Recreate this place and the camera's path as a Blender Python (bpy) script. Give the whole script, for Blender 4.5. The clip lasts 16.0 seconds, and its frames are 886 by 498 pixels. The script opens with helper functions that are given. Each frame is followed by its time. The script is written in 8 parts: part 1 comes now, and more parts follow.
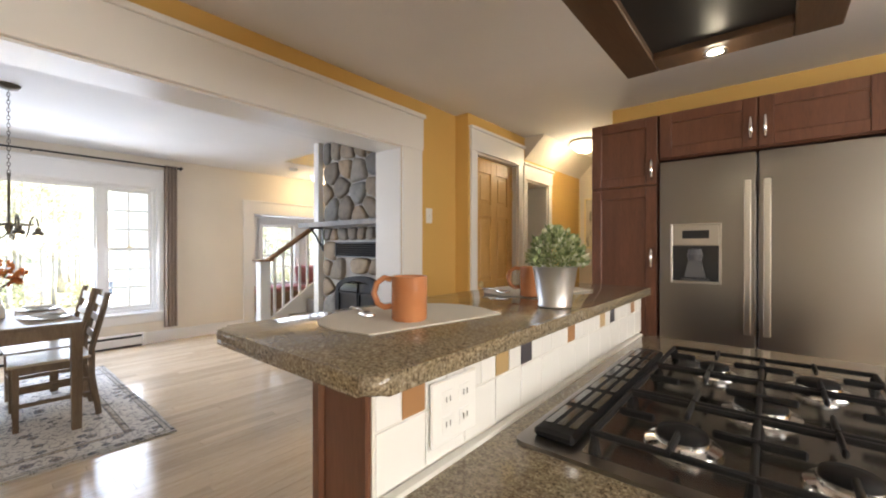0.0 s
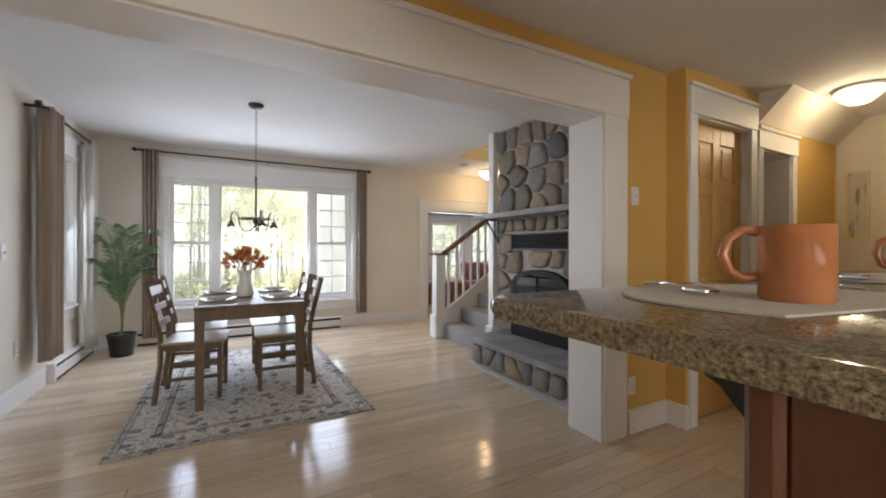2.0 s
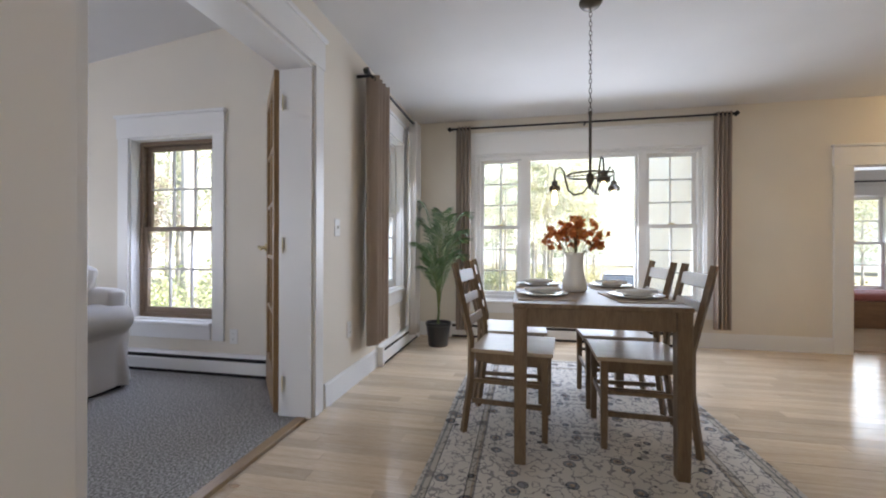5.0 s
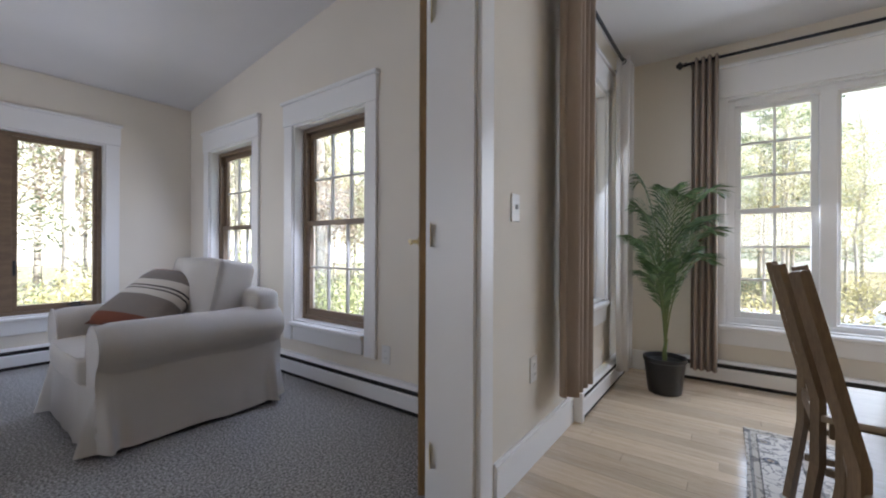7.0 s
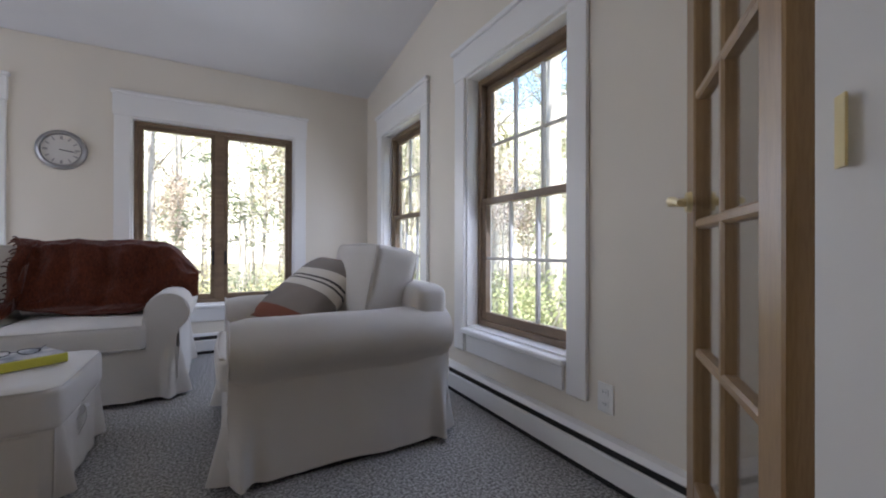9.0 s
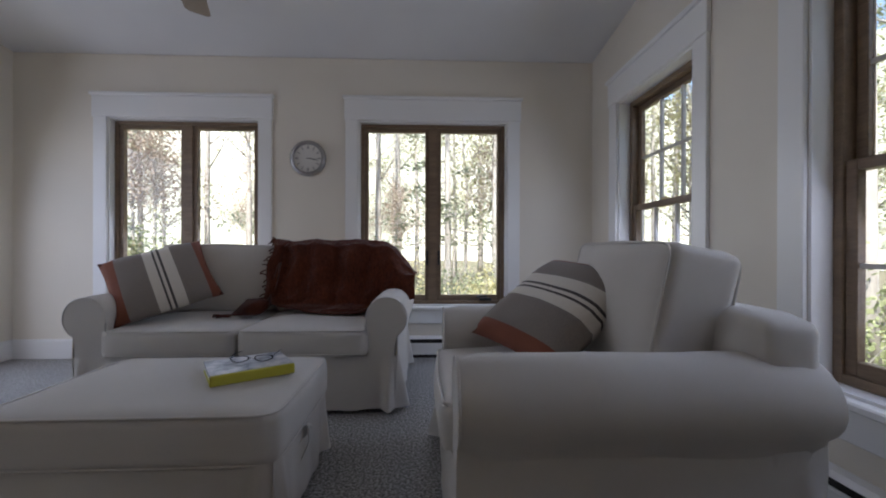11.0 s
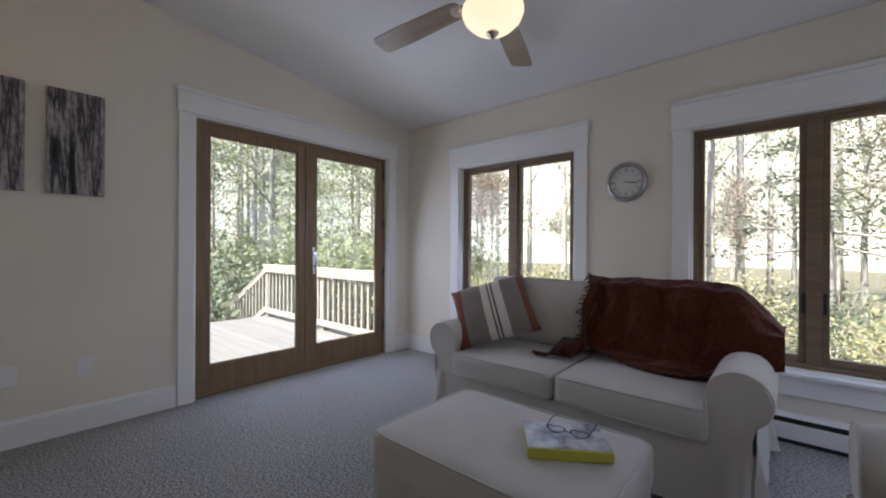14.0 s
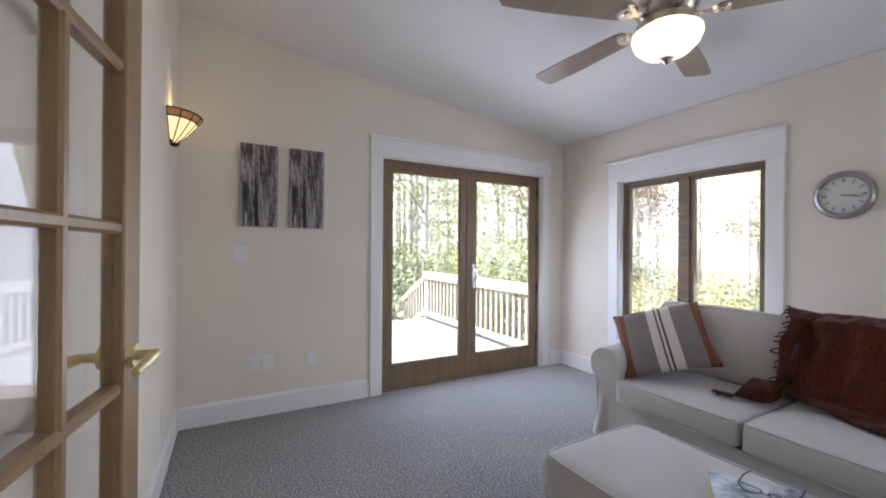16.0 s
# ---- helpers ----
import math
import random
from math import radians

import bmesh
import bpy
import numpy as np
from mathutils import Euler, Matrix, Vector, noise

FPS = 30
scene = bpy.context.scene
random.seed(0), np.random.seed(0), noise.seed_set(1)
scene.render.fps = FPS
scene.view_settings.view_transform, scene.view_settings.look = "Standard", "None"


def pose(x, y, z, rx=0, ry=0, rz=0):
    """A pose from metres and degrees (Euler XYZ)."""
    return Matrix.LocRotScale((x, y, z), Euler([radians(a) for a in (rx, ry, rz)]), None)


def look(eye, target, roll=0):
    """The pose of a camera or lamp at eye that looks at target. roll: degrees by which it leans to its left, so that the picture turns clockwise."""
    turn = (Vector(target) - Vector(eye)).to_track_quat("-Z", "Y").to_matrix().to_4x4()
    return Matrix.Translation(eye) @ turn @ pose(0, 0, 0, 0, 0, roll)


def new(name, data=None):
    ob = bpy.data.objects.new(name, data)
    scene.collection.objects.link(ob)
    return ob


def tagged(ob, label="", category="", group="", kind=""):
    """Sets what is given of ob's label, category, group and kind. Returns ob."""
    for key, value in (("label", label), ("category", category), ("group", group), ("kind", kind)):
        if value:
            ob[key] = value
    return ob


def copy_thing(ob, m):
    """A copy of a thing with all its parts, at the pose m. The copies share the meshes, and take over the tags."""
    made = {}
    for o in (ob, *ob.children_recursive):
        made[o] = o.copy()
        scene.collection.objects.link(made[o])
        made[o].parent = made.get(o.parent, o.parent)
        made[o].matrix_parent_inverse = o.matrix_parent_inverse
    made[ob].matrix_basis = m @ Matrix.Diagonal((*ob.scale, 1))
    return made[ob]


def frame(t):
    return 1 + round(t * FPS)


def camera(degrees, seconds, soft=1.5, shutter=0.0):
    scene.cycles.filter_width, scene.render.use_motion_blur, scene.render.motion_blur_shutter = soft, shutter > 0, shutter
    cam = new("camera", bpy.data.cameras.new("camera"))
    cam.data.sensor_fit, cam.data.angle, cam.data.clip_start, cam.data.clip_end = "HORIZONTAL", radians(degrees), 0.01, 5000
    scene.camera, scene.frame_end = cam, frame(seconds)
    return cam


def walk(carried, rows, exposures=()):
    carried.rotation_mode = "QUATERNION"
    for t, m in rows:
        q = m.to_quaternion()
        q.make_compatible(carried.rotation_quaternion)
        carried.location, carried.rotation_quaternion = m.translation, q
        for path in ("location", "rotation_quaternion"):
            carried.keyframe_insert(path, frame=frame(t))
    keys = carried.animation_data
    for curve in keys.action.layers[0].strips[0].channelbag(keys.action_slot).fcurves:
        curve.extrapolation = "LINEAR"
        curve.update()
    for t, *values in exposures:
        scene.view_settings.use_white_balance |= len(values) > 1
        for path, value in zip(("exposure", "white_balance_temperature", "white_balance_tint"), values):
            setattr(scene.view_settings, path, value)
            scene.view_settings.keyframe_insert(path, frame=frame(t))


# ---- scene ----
cam = camera(96.58, 16.0, 2.0)
PATH = [
    (0.0, -0.030, 0.021, 1.257, 39.71, -0.20, -0.02),
    (0.5, -0.076, 0.027, 1.242, 45.33, -0.12, -0.04),
    (1.0, -0.130, 0.033, 1.223, 50.88, -0.06, -0.16),
    (1.5, -0.232, 0.032, 1.187, 56.26, 0.00, -0.19),
    (2.0, -0.411, 0.003, 1.165, 61.55, -0.07, -0.09),
    (2.5, -0.602, -0.004, 1.147, 67.41, -0.04, -0.10),
    (3.0, -0.827, -0.000, 1.122, 73.98, -0.04, -0.13),
    (3.5, -1.079, -0.025, 1.077, 82.78, 0.01, -0.14),
    (4.0, -1.336, -0.073, 1.039, 89.98, 0.10, -0.11),
    (4.2, -1.432, -0.086, 1.025, 92.25, 0.09, -0.11),
    (6.3, -2.523, -0.427, 0.983, 116.46, -0.16, -0.25),
    (6.5, -2.604, -0.476, 0.982, 118.85, -0.13, -0.25),
    (7.0, -2.794, -0.657, 0.962, 126.19, -0.08, -0.23),
    (7.5, -2.958, -0.855, 0.947, 131.99, 0.03, -0.23),
    (8.0, -3.123, -1.032, 0.922, 137.53, 0.13, -0.23),
    (8.2, -3.171, -1.098, 0.910, 140.24, 0.16, -0.22),
    (10.3, -3.320, -1.843, 0.825, 168.20, -0.08, -0.08),
    (10.5, -3.300, -1.908, 0.842, 171.21, -0.09, -0.11),
    (11.0, -3.239, -2.042, 0.869, 177.99, -0.11, -0.16),
    (11.5, -3.213, -2.127, 0.902, -173.72, -0.11, -0.17),
    (12.0, -3.195, -2.182, 0.950, -164.99, -0.09, -0.25),
    (12.5, -3.188, -2.203, 0.977, -157.24, -0.12, -0.34),
    (13.0, -3.169, -2.208, 1.011, -150.76, -0.05, -0.32),
    (13.5, -3.160, -2.206, 1.043, -144.72, -0.01, -0.33),
    (14.0, -3.161, -2.202, 1.091, -138.78, -0.03, -0.32),
    (14.5, -3.163, -2.187, 1.147, -132.87, -0.02, -0.31),
    (15.0, -3.177, -2.167, 1.193, -127.16, 0.05, -0.38),
    (15.5, -3.193, -2.101, 1.226, -122.58, 0.10, -0.47),
    (16.0, -3.207, -2.000, 1.237, -118.44, 0.09, -0.45),
]
walk(cam, [(t, pose(x, y, z, 90 + pitch, roll, yaw)) for t, x, y, z, yaw, pitch, roll in PATH], exposures=[
    (0.0, 3.42), (0.5, 3.12), (1.5, 2.8), (2.5, 2.75), (3.0, 2.78), (4.0, 2.9), (6.5, 2.28), (7.5, 2.42), (8.2, 2.5), (10.5, 1.55),
    (11.0, 1.54), (12.0, 1.66), (12.5, 1.52), (13.5, 1.44), (14.0, 1.6), (15.0, 2.05), (15.5, 2.25), (16.0, 2.42)])

# ---- light ----
world = bpy.data.worlds.new("world")
scene.world = world
world.use_nodes = True
sky = world.node_tree.nodes.new("ShaderNodeTexSky")
sky.sky_type, sky.sun_disc, sky.sun_elevation, sky.sun_rotation = "NISHITA", False, radians(56), radians(5)
world.node_tree.links.new(sky.outputs[0], world.node_tree.nodes["Background"].inputs["Color"])
world.node_tree.nodes["Background"].inputs["Strength"].default_value = 0.15


def area(name, eye, target, sx, sy, power, color=(1, 1, 1)):
    d = bpy.data.lights.new(name, "AREA")
    d.shape, d.size, d.size_y, d.energy, d.color = "RECTANGLE", sx, sy, power, color
    ob = new(name, d)
    ob.matrix_basis = look(eye, target)
    return ob


def bulb(name, at, power, color=(1, 0.72, 0.42), r=0.05):
    d = bpy.data.lights.new(name, "POINT")
    d.energy, d.color, d.shadow_soft_size = power, color, r
    ob = new(name, d)
    ob.location = at
    return ob


# daylight entering at the windows; the kitchen pair is added fill
DAY = (0.71, 0.80, 1.0)
DAY_SUNROOM = (0.67, 0.74, 1.0)
KITCHEN_FILL = (1.0, 0.95, 0.90)
area("daylight_big_window", (-6.33, 0.47, 1.30), (-2.6, 0.47, 0.0), 2.1, 1.45, 8.25, DAY)
area("daylight_dining_south", (-5.32, -1.42, 1.35), (-5.32, 1, 0.2), 0.7, 1.3, 1.12, DAY)
area("daylight_slider", (0.02, -4.035, 1.05), (-3, -4.035, 0.0), 1.5, 1.7, 5.2, DAY_SUNROOM)
area("daylight_clock_1", (-3.27, -5.25, 1.18), (-3.27, -2.5, 0.0), 1.0, 1.3, 1.95, DAY_SUNROOM)
area("daylight_clock_2", (-1.305, -5.25, 1.18), (-1.305, -2.5, 0.0), 1.0, 1.3, 1.95, DAY_SUNROOM)
area("daylight_west_1", (-4.59, -2.98, 1.18), (-2, -2.98, 0.0), 0.6, 1.3, 1.35, DAY_SUNROOM)
area("daylight_west_2", (-4.59, -4.38, 1.18), (-2, -4.38, 0.0), 0.6, 1.3, 1.35, DAY_SUNROOM)
area("daylight_den", (-8.45, 5.1, 1.1), (-6, 4.0, 0.6), 1.8, 1.2, 3.75, DAY)
# Fill for the dark kitchen, set at two assumed windows out of view.
area("kitchen_fill_south", (2.1, -1.42, 1.52), (0.8, 1.5, 0.6), 1.1, 0.95, 1.3, KITCHEN_FILL)
area("kitchen_fill_east", (3.16, 0.6, 1.52), (0, 1.0, 0.8), 2.2, 0.95, 8.8, KITCHEN_FILL)
bulb("hall_bulb", (-1.50, 4.05, 2.16), 1.1, (1, 0.80, 0.52))
bulb("stair_bulb", (-5.75, 3.75, 2.22), 1.5)
# No lamp is known up there; added to brighten the closed stairwell.
bulb("stairwell_fill", (-4.6, 4.6, 3.8), 4.5, (1, 0.8, 0.5))
bulb("fan_bulb", (-2.06, -3.82, 2.30), 0.9)
for x, y in ((-0.154, 1.392), (-0.154, 0.47)):
    bulb("hood_bulb", (x, y, 1.79), 0.05, (1, 0.86, 0.62), 0.02)
bulb("sconce_bulb", (-0.40, -1.76, 2.06), 0.11)
sun = new("sun", bpy.data.lights.new("sun", "SUN"))
sun.data.energy, sun.data.angle, sun.data.color = 4.6, radians(0.5), (1.0, 0.95, 0.88)
sun.matrix_basis = look((0.5, 5.5, 8.3), (0, 0, 0))

# ---- small kit for meshes ----
def bm_new():
    return bmesh.new()


def box(bm, x0, y0, z0, x1, y1, z1, bevel=0.0, m=None, seg=1):
    """A box between two corners, with bevelled edges if asked, turned by m."""
    r = bmesh.ops.create_cube(bm, size=1.0)
    vs = r["verts"]
    c = Matrix.LocRotScale(((x0 + x1) / 2, (y0 + y1) / 2, (z0 + z1) / 2), None, (abs(x1 - x0), abs(y1 - y0), abs(z1 - z0)))
    if m is not None:
        c = m @ c
    bmesh.ops.transform(bm, matrix=c, verts=vs)
    if bevel > 0:
        es = list({e for v in vs for e in v.link_edges})
        bmesh.ops.bevel(bm, geom=es, offset=bevel, segments=seg, profile=0.7, affect="EDGES", clamp_overlap=True)
    return bm


def cone(bm, p, q, r0, r1, n=12, caps=True):
    """A tapered round bar from p to q."""
    p, q = Vector(p), Vector(q)
    d = q - p
    m = Matrix.Translation((p + q) / 2) @ d.to_track_quat("Z", "Y").to_matrix().to_4x4()
    bmesh.ops.create_cone(bm, cap_ends=caps, segments=n, radius1=r0, radius2=r1, depth=d.length, matrix=m)
    return bm


def tube(bm, pts, r, n=8, closed=False):
    """A round bar along points; r is a number or a list."""
    pts = [Vector(p) for p in pts]
    k = len(pts)
    rs = r if isinstance(r, (list, tuple)) else [r] * k
    rings = []
    up = Vector((0, 0, 1))
    for i, p in enumerate(pts):
        a = pts[(i - 1) % k] if (closed or i > 0) else pts[i]
        b = pts[(i + 1) % k] if (closed or i < k - 1) else pts[i]
        d = (b - a).normalized()
        if abs(d.dot(up)) > 0.95:
            up = Vector((1, 0, 0)) if abs(d.x) < 0.9 else Vector((0, 1, 0))
        s = d.cross(up).normalized()
        u = s.cross(d).normalized()
        up = u
        rings.append([bm.verts.new(p + rs[i] * (math.cos(2 * math.pi * j / n) * s + math.sin(2 * math.pi * j / n) * u)) for j in range(n)])
    for i in range(k if closed else k - 1):
        A, B = rings[i], rings[(i + 1) % k]
        for j in range(n):
            bm.faces.new((A[j], A[(j + 1) % n], B[(j + 1) % n], B[j]))
    if not closed:
        bm.faces.new(rings[0][::-1])
        bm.faces.new(rings[-1])
    return bm


def lathe(bm, prof, n=24, at=(0, 0, 0), m=None):
    """A body turned round z from (radius, height) pairs."""
    o = Matrix.Translation(at) if m is None else m
    rings = []
    for r, z in prof:
        if r < 1e-5:
            rings.append([bm.verts.new(o @ Vector((0, 0, z)))])
        else:
            rings.append([bm.verts.new(o @ Vector((r * math.cos(2 * math.pi * j / n), r * math.sin(2 * math.pi * j / n), z))) for j in range(n)])
    for A, B in zip(rings, rings[1:]):
        for j in range(n):
            a0, a1 = A[j % len(A)], A[(j + 1) % len(A)]
            b0, b1 = B[j % len(B)], B[(j + 1) % len(B)]
            f = [a0] + ([a1] if a1 is not a0 else []) + ([b1] if b1 is not b0 else []) + [b0]
            if len(f) > 2 and len(set(f)) == len(f):
                bm.faces.new(f)
    return bm


def prism(bm, pts, h, m=None):
    """A flat outline (x, y) raised from z 0 to h, then turned by m."""
    m = m or Matrix()
    lo = [bm.verts.new(m @ Vector((x, y, 0))) for x, y in pts]
    hi = [bm.verts.new(m @ Vector((x, y, h))) for x, y in pts]
    bm.faces.new(lo[::-1])
    bm.faces.new(hi)
    k = len(pts)
    for i in range(k):
        bm.faces.new((lo[i], lo[(i + 1) % k], hi[(i + 1) % k], hi[i]))
    return bm


def link(name, bm, mat, smooth=False, angle=None):
    me = bpy.data.meshes.new(name)
    bmesh.ops.recalc_face_normals(bm, faces=bm.faces)
    bm.to_mesh(me)
    bm.free()
    me.materials.append(mat)
    if smooth or angle:
        me.shade_smooth()
        if angle:
            me.set_sharp_from_angle(angle=radians(angle))
    return new(name, me)


def part(name, bm, mat, parent, label="", smooth=False, angle=None):
    ob = link(name, bm, mat, smooth, angle)
    ob.parent = parent
    if label:
        ob["label"] = label
    return ob


def thing(name, label, category, at=(0, 0, 0), rz=0, group=""):
    ob = new(name)
    ob.empty_display_size = 0.1
    ob.matrix_basis = pose(*at, 0, 0, rz)
    return tagged(ob, label, category, group)


def struct(name, bm, mat, label, category, smooth=False, angle=None):
    return tagged(link(name, bm, mat, smooth, angle), label, category, kind="structure")


def wall_mesh(axis, lo, hi, a0, a1, z0, z1, holes):
    """A wall along x (axis 'y': its thickness lies in y from lo to hi) or along y (axis 'x'), with openings (a0, a1, z0, z1)."""
    bm = bm_new()
    cuts = sorted({a0, a1, *[h[0] for h in holes], *[h[1] for h in holes]})
    for c0, c1 in zip(cuts, cuts[1:]):
        if c1 <= a0 or c0 >= a1:
            continue
        hs = sorted([(h[2], h[3]) for h in holes if h[0] <= c0 + 1e-6 and h[1] >= c1 - 1e-6])
        z = z0
        for s, e in hs + [(z1, z1)]:
            if s > z + 1e-4:
                if axis == "y":
                    box(bm, c0, lo, z, c1, hi, s)
                else:
                    box(bm, lo, c0, z, hi, c1, s)
            z = max(z, e)
    return bm


def soft_box(bm, w, d, h, r, cuts=6, puff=(0, 0, 0), m=None, seed=0, lump=0.0):
    """A cushion-like rounded box round the origin: r is the edge radius, puff bulges the faces, lump makes it uneven."""
    tmp = bmesh.new()
    bmesh.ops.create_cube(tmp, size=2.0)
    bmesh.ops.subdivide_edges(tmp, edges=tmp.edges[:], cuts=cuts, use_grid_fill=True)
    half = Vector((w / 2, d / 2, h / 2))
    inner = Vector([max(c - r, 0.001) for c in half])
    for v in tmp.verts:
        u = v.co.copy()
        # crowd the rings towards the edges
        s = Vector([math.copysign(abs(c) ** 0.75, c) for c in u])
        p = Vector([s[i] * half[i] for i in range(3)])
        q = Vector([max(-inner[i], min(inner[i], p[i])) for i in range(3)])
        e = p - q
        p = q + (e.normalized() * r if e.length > 1e-6 else e)
        for i in range(3):
            a, b = (i + 1) % 3, (i + 2) % 3
            p[i] += math.copysign(1, s[i]) * puff[i] * max(0, 1 - s[a] ** 2) * max(0, 1 - s[b] ** 2) * (abs(s[i]) ** 2)
        if lump:
            p += lump * noise.noise_vector(p * 4 + Vector((seed * 7.3, seed, 0)))
        v.co = p
    if m is not None:
        bmesh.ops.transform(tmp, matrix=m, verts=tmp.verts)
    me = bpy.data.meshes.new("tmp")
    tmp.to_mesh(me)
    tmp.free()
    bm.from_mesh(me)
    bpy.data.meshes.remove(me)
    return bm


def sheet(bm, f, nu, nv, thick=0.0):
    """A surface f(u, v), u and v from 0 to 1, with an even thickness along its normals."""
    P = [[Vector(f(i / nu, j / nv)) for j in range(nv + 1)] for i in range(nu + 1)]
    a = [[bm.verts.new(p) for p in row] for row in P]
    for i in range(nu):
        for j in range(nv):
            bm.faces.new((a[i][j], a[i + 1][j], a[i + 1][j + 1], a[i][j + 1]))
    if thick:
        def nrm(i, j):
            du = P[min(i + 1, nu)][j] - P[max(i - 1, 0)][j]
            dv = P[i][min(j + 1, nv)] - P[i][max(j - 1, 0)]
            n = du.cross(dv)
            return n.normalized() if n.length > 1e-9 else Vector((0, 0, 1))
        b = [[bm.verts.new(P[i][j] - nrm(i, j) * thick) for j in range(nv + 1)] for i in range(nu + 1)]
        for i in range(nu):
            for j in range(nv):
                bm.faces.new((b[i][j], b[i][j + 1], b[i + 1][j + 1], b[i + 1][j]))
        for i in range(nu):
            bm.faces.new((a[i][0], b[i][0], b[i + 1][0], a[i + 1][0]))
            bm.faces.new((a[i][nv], a[i + 1][nv], b[i + 1][nv], b[i][nv]))
        for j in range(nv):
            bm.faces.new((a[0][j], a[0][j + 1], b[0][j + 1], b[0][j]))
            bm.faces.new((a[nu][j], b[nu][j], b[nu][j + 1], a[nu][j + 1]))
    return bm

# ---- materials ----
def mat_new(name, color, rough=0.6, metal=0.0, spec=0.5):
    m = bpy.data.materials.new(name)
    m.use_nodes = True
    b = m.node_tree.nodes["Principled BSDF"]
    b.inputs["Base Color"].default_value = (*color, 1)
    b.inputs["Roughness"].default_value = rough
    b.inputs["Metallic"].default_value = metal
    b.inputs["Specular IOR Level"].default_value = spec
    return m


def nodes_of(m):
    return m.node_tree.nodes, m.node_tree.links, m.node_tree.nodes["Principled BSDF"]


def noise_tex(m, scale, detail=4.0, stretch=(1, 1, 1), space="Object", rough=0.5):
    n, l, b = nodes_of(m)
    tc = n.new("ShaderNodeTexCoord")
    mp = n.new("ShaderNodeMapping")
    mp.inputs["Scale"].default_value = stretch
    t = n.new("ShaderNodeTexNoise")
    t.inputs["Scale"].default_value, t.inputs["Detail"].default_value, t.inputs["Roughness"].default_value = scale, detail, rough
    if space == "World":
        g = n.new("ShaderNodeNewGeometry")
        l.new(g.outputs["Position"], mp.inputs["Vector"])
    else:
        l.new(tc.outputs[space], mp.inputs["Vector"])
    l.new(mp.outputs["Vector"], t.inputs["Vector"])
    return t.outputs["Fac"]


def ramp(m, fac, stops):
    n, l, b = nodes_of(m)
    r = n.new("ShaderNodeValToRGB")
    e = r.color_ramp.elements
    while len(e) < len(stops):
        e.new(0.5)
    for el, (p, c) in zip(e, stops):
        el.position, el.color = p, (*c, 1)
    l.new(fac, r.inputs["Fac"])
    return r.outputs["Color"]


def mix(m, fac, a, b_, kind="MIX"):
    n, l, b = nodes_of(m)
    x = n.new("ShaderNodeMix")
    x.data_type, x.blend_type = "RGBA", kind
    for sock, v in ((x.inputs["Factor"], fac), (x.inputs["A"], a), (x.inputs["B"], b_)):
        if isinstance(v, (int, float)):
            sock.default_value = v
        elif isinstance(v, tuple):
            sock.default_value = (*v, 1)
        else:
            l.new(v, sock)
    return x.outputs["Result"]


def bump(m, fac, strength=0.2, dist=0.01):
    n, l, b = nodes_of(m)
    u = n.new("ShaderNodeBump")
    u.inputs["Strength"].default_value, u.inputs["Distance"].default_value = strength, dist
    l.new(fac, u.inputs["Height"])
    l.new(u.outputs["Normal"], b.inputs["Normal"])


def base(m, col):
    n, l, b = nodes_of(m)
    l.new(col, b.inputs["Base Color"])


def rough_by(m, fac, lo, hi):
    n, l, b = nodes_of(m)
    r = n.new("ShaderNodeMapRange")
    r.inputs["To Min"].default_value, r.inputs["To Max"].default_value = lo, hi
    l.new(fac, r.inputs["Value"])
    l.new(r.outputs["Result"], b.inputs["Roughness"])


def plaster(name, color, rough=0.75):
    """Painted plasterboard: faint roller texture and slow unevenness."""
    m = mat_new(name, color, rough)
    f = noise_tex(m, 1.3, 3, space="World")
    d = tuple(c * 0.93 for c in color)
    base(m, ramp(m, f, [(0.3, d), (0.7, color)]))
    bump(m, noise_tex(m, 220, 2, space="World"), 0.06, 0.002)
    return m


def wood(name, dark, light, rough=0.4, grain=(1, 14, 14), scale=3.0, space="Object", per_object=0.0):
    """Grain stretched along local x; per_object shifts the tone from piece to piece."""
    m = mat_new(name, light, rough)
    f = noise_tex(m, scale, 8, grain, space, 0.6)
    g = noise_tex(m, scale * 9, 4, grain, space)
    c = mix(m, 0.35, ramp(m, f, [(0.3, dark), (0.7, light)]), ramp(m, g, [(0.35, dark), (0.6, light)]))
    if per_object:
        n, l, b = nodes_of(m)
        o = n.new("ShaderNodeObjectInfo")
        h = n.new("ShaderNodeHueSaturation")
        r = n.new("ShaderNodeMapRange")
        r.inputs["To Min"].default_value, r.inputs["To Max"].default_value = 1 - per_object, 1 + per_object
        l.new(o.outputs["Random"], r.inputs["Value"])
        l.new(r.outputs["Result"], h.inputs["Value"])
        l.new(c, h.inputs["Color"])
        c = h.outputs["Color"]
    base(m, c)
    bump(m, g, 0.05, 0.002)
    rough_by(m, f, rough * 0.85, rough * 1.2)
    return m


def fabric(name, color, dark=None, weave=900, rough=0.9):
    m = mat_new(name, color, rough)
    dark = dark or tuple(c * 0.82 for c in color)
    f = noise_tex(m, 2.5, 5)
    g = noise_tex(m, weave, 2)
    base(m, mix(m, 0.4, ramp(m, f, [(0.3, dark), (0.7, color)]), ramp(m, g, [(0.3, dark), (0.7, color)])))
    bump(m, mix(m, 0.35, noise_tex(m, 9, 5, (1, 1, 0.6)), g), 0.45, 0.012)
    nodes_of(m)[2].inputs["Sheen Weight"].default_value = 0.15
    return m


def glow(name, color, power):
    m = mat_new(name, color, 0.4)
    b = nodes_of(m)[2]
    b.inputs["Emission Color"].default_value, b.inputs["Emission Strength"].default_value = (*color, 1), power
    return m


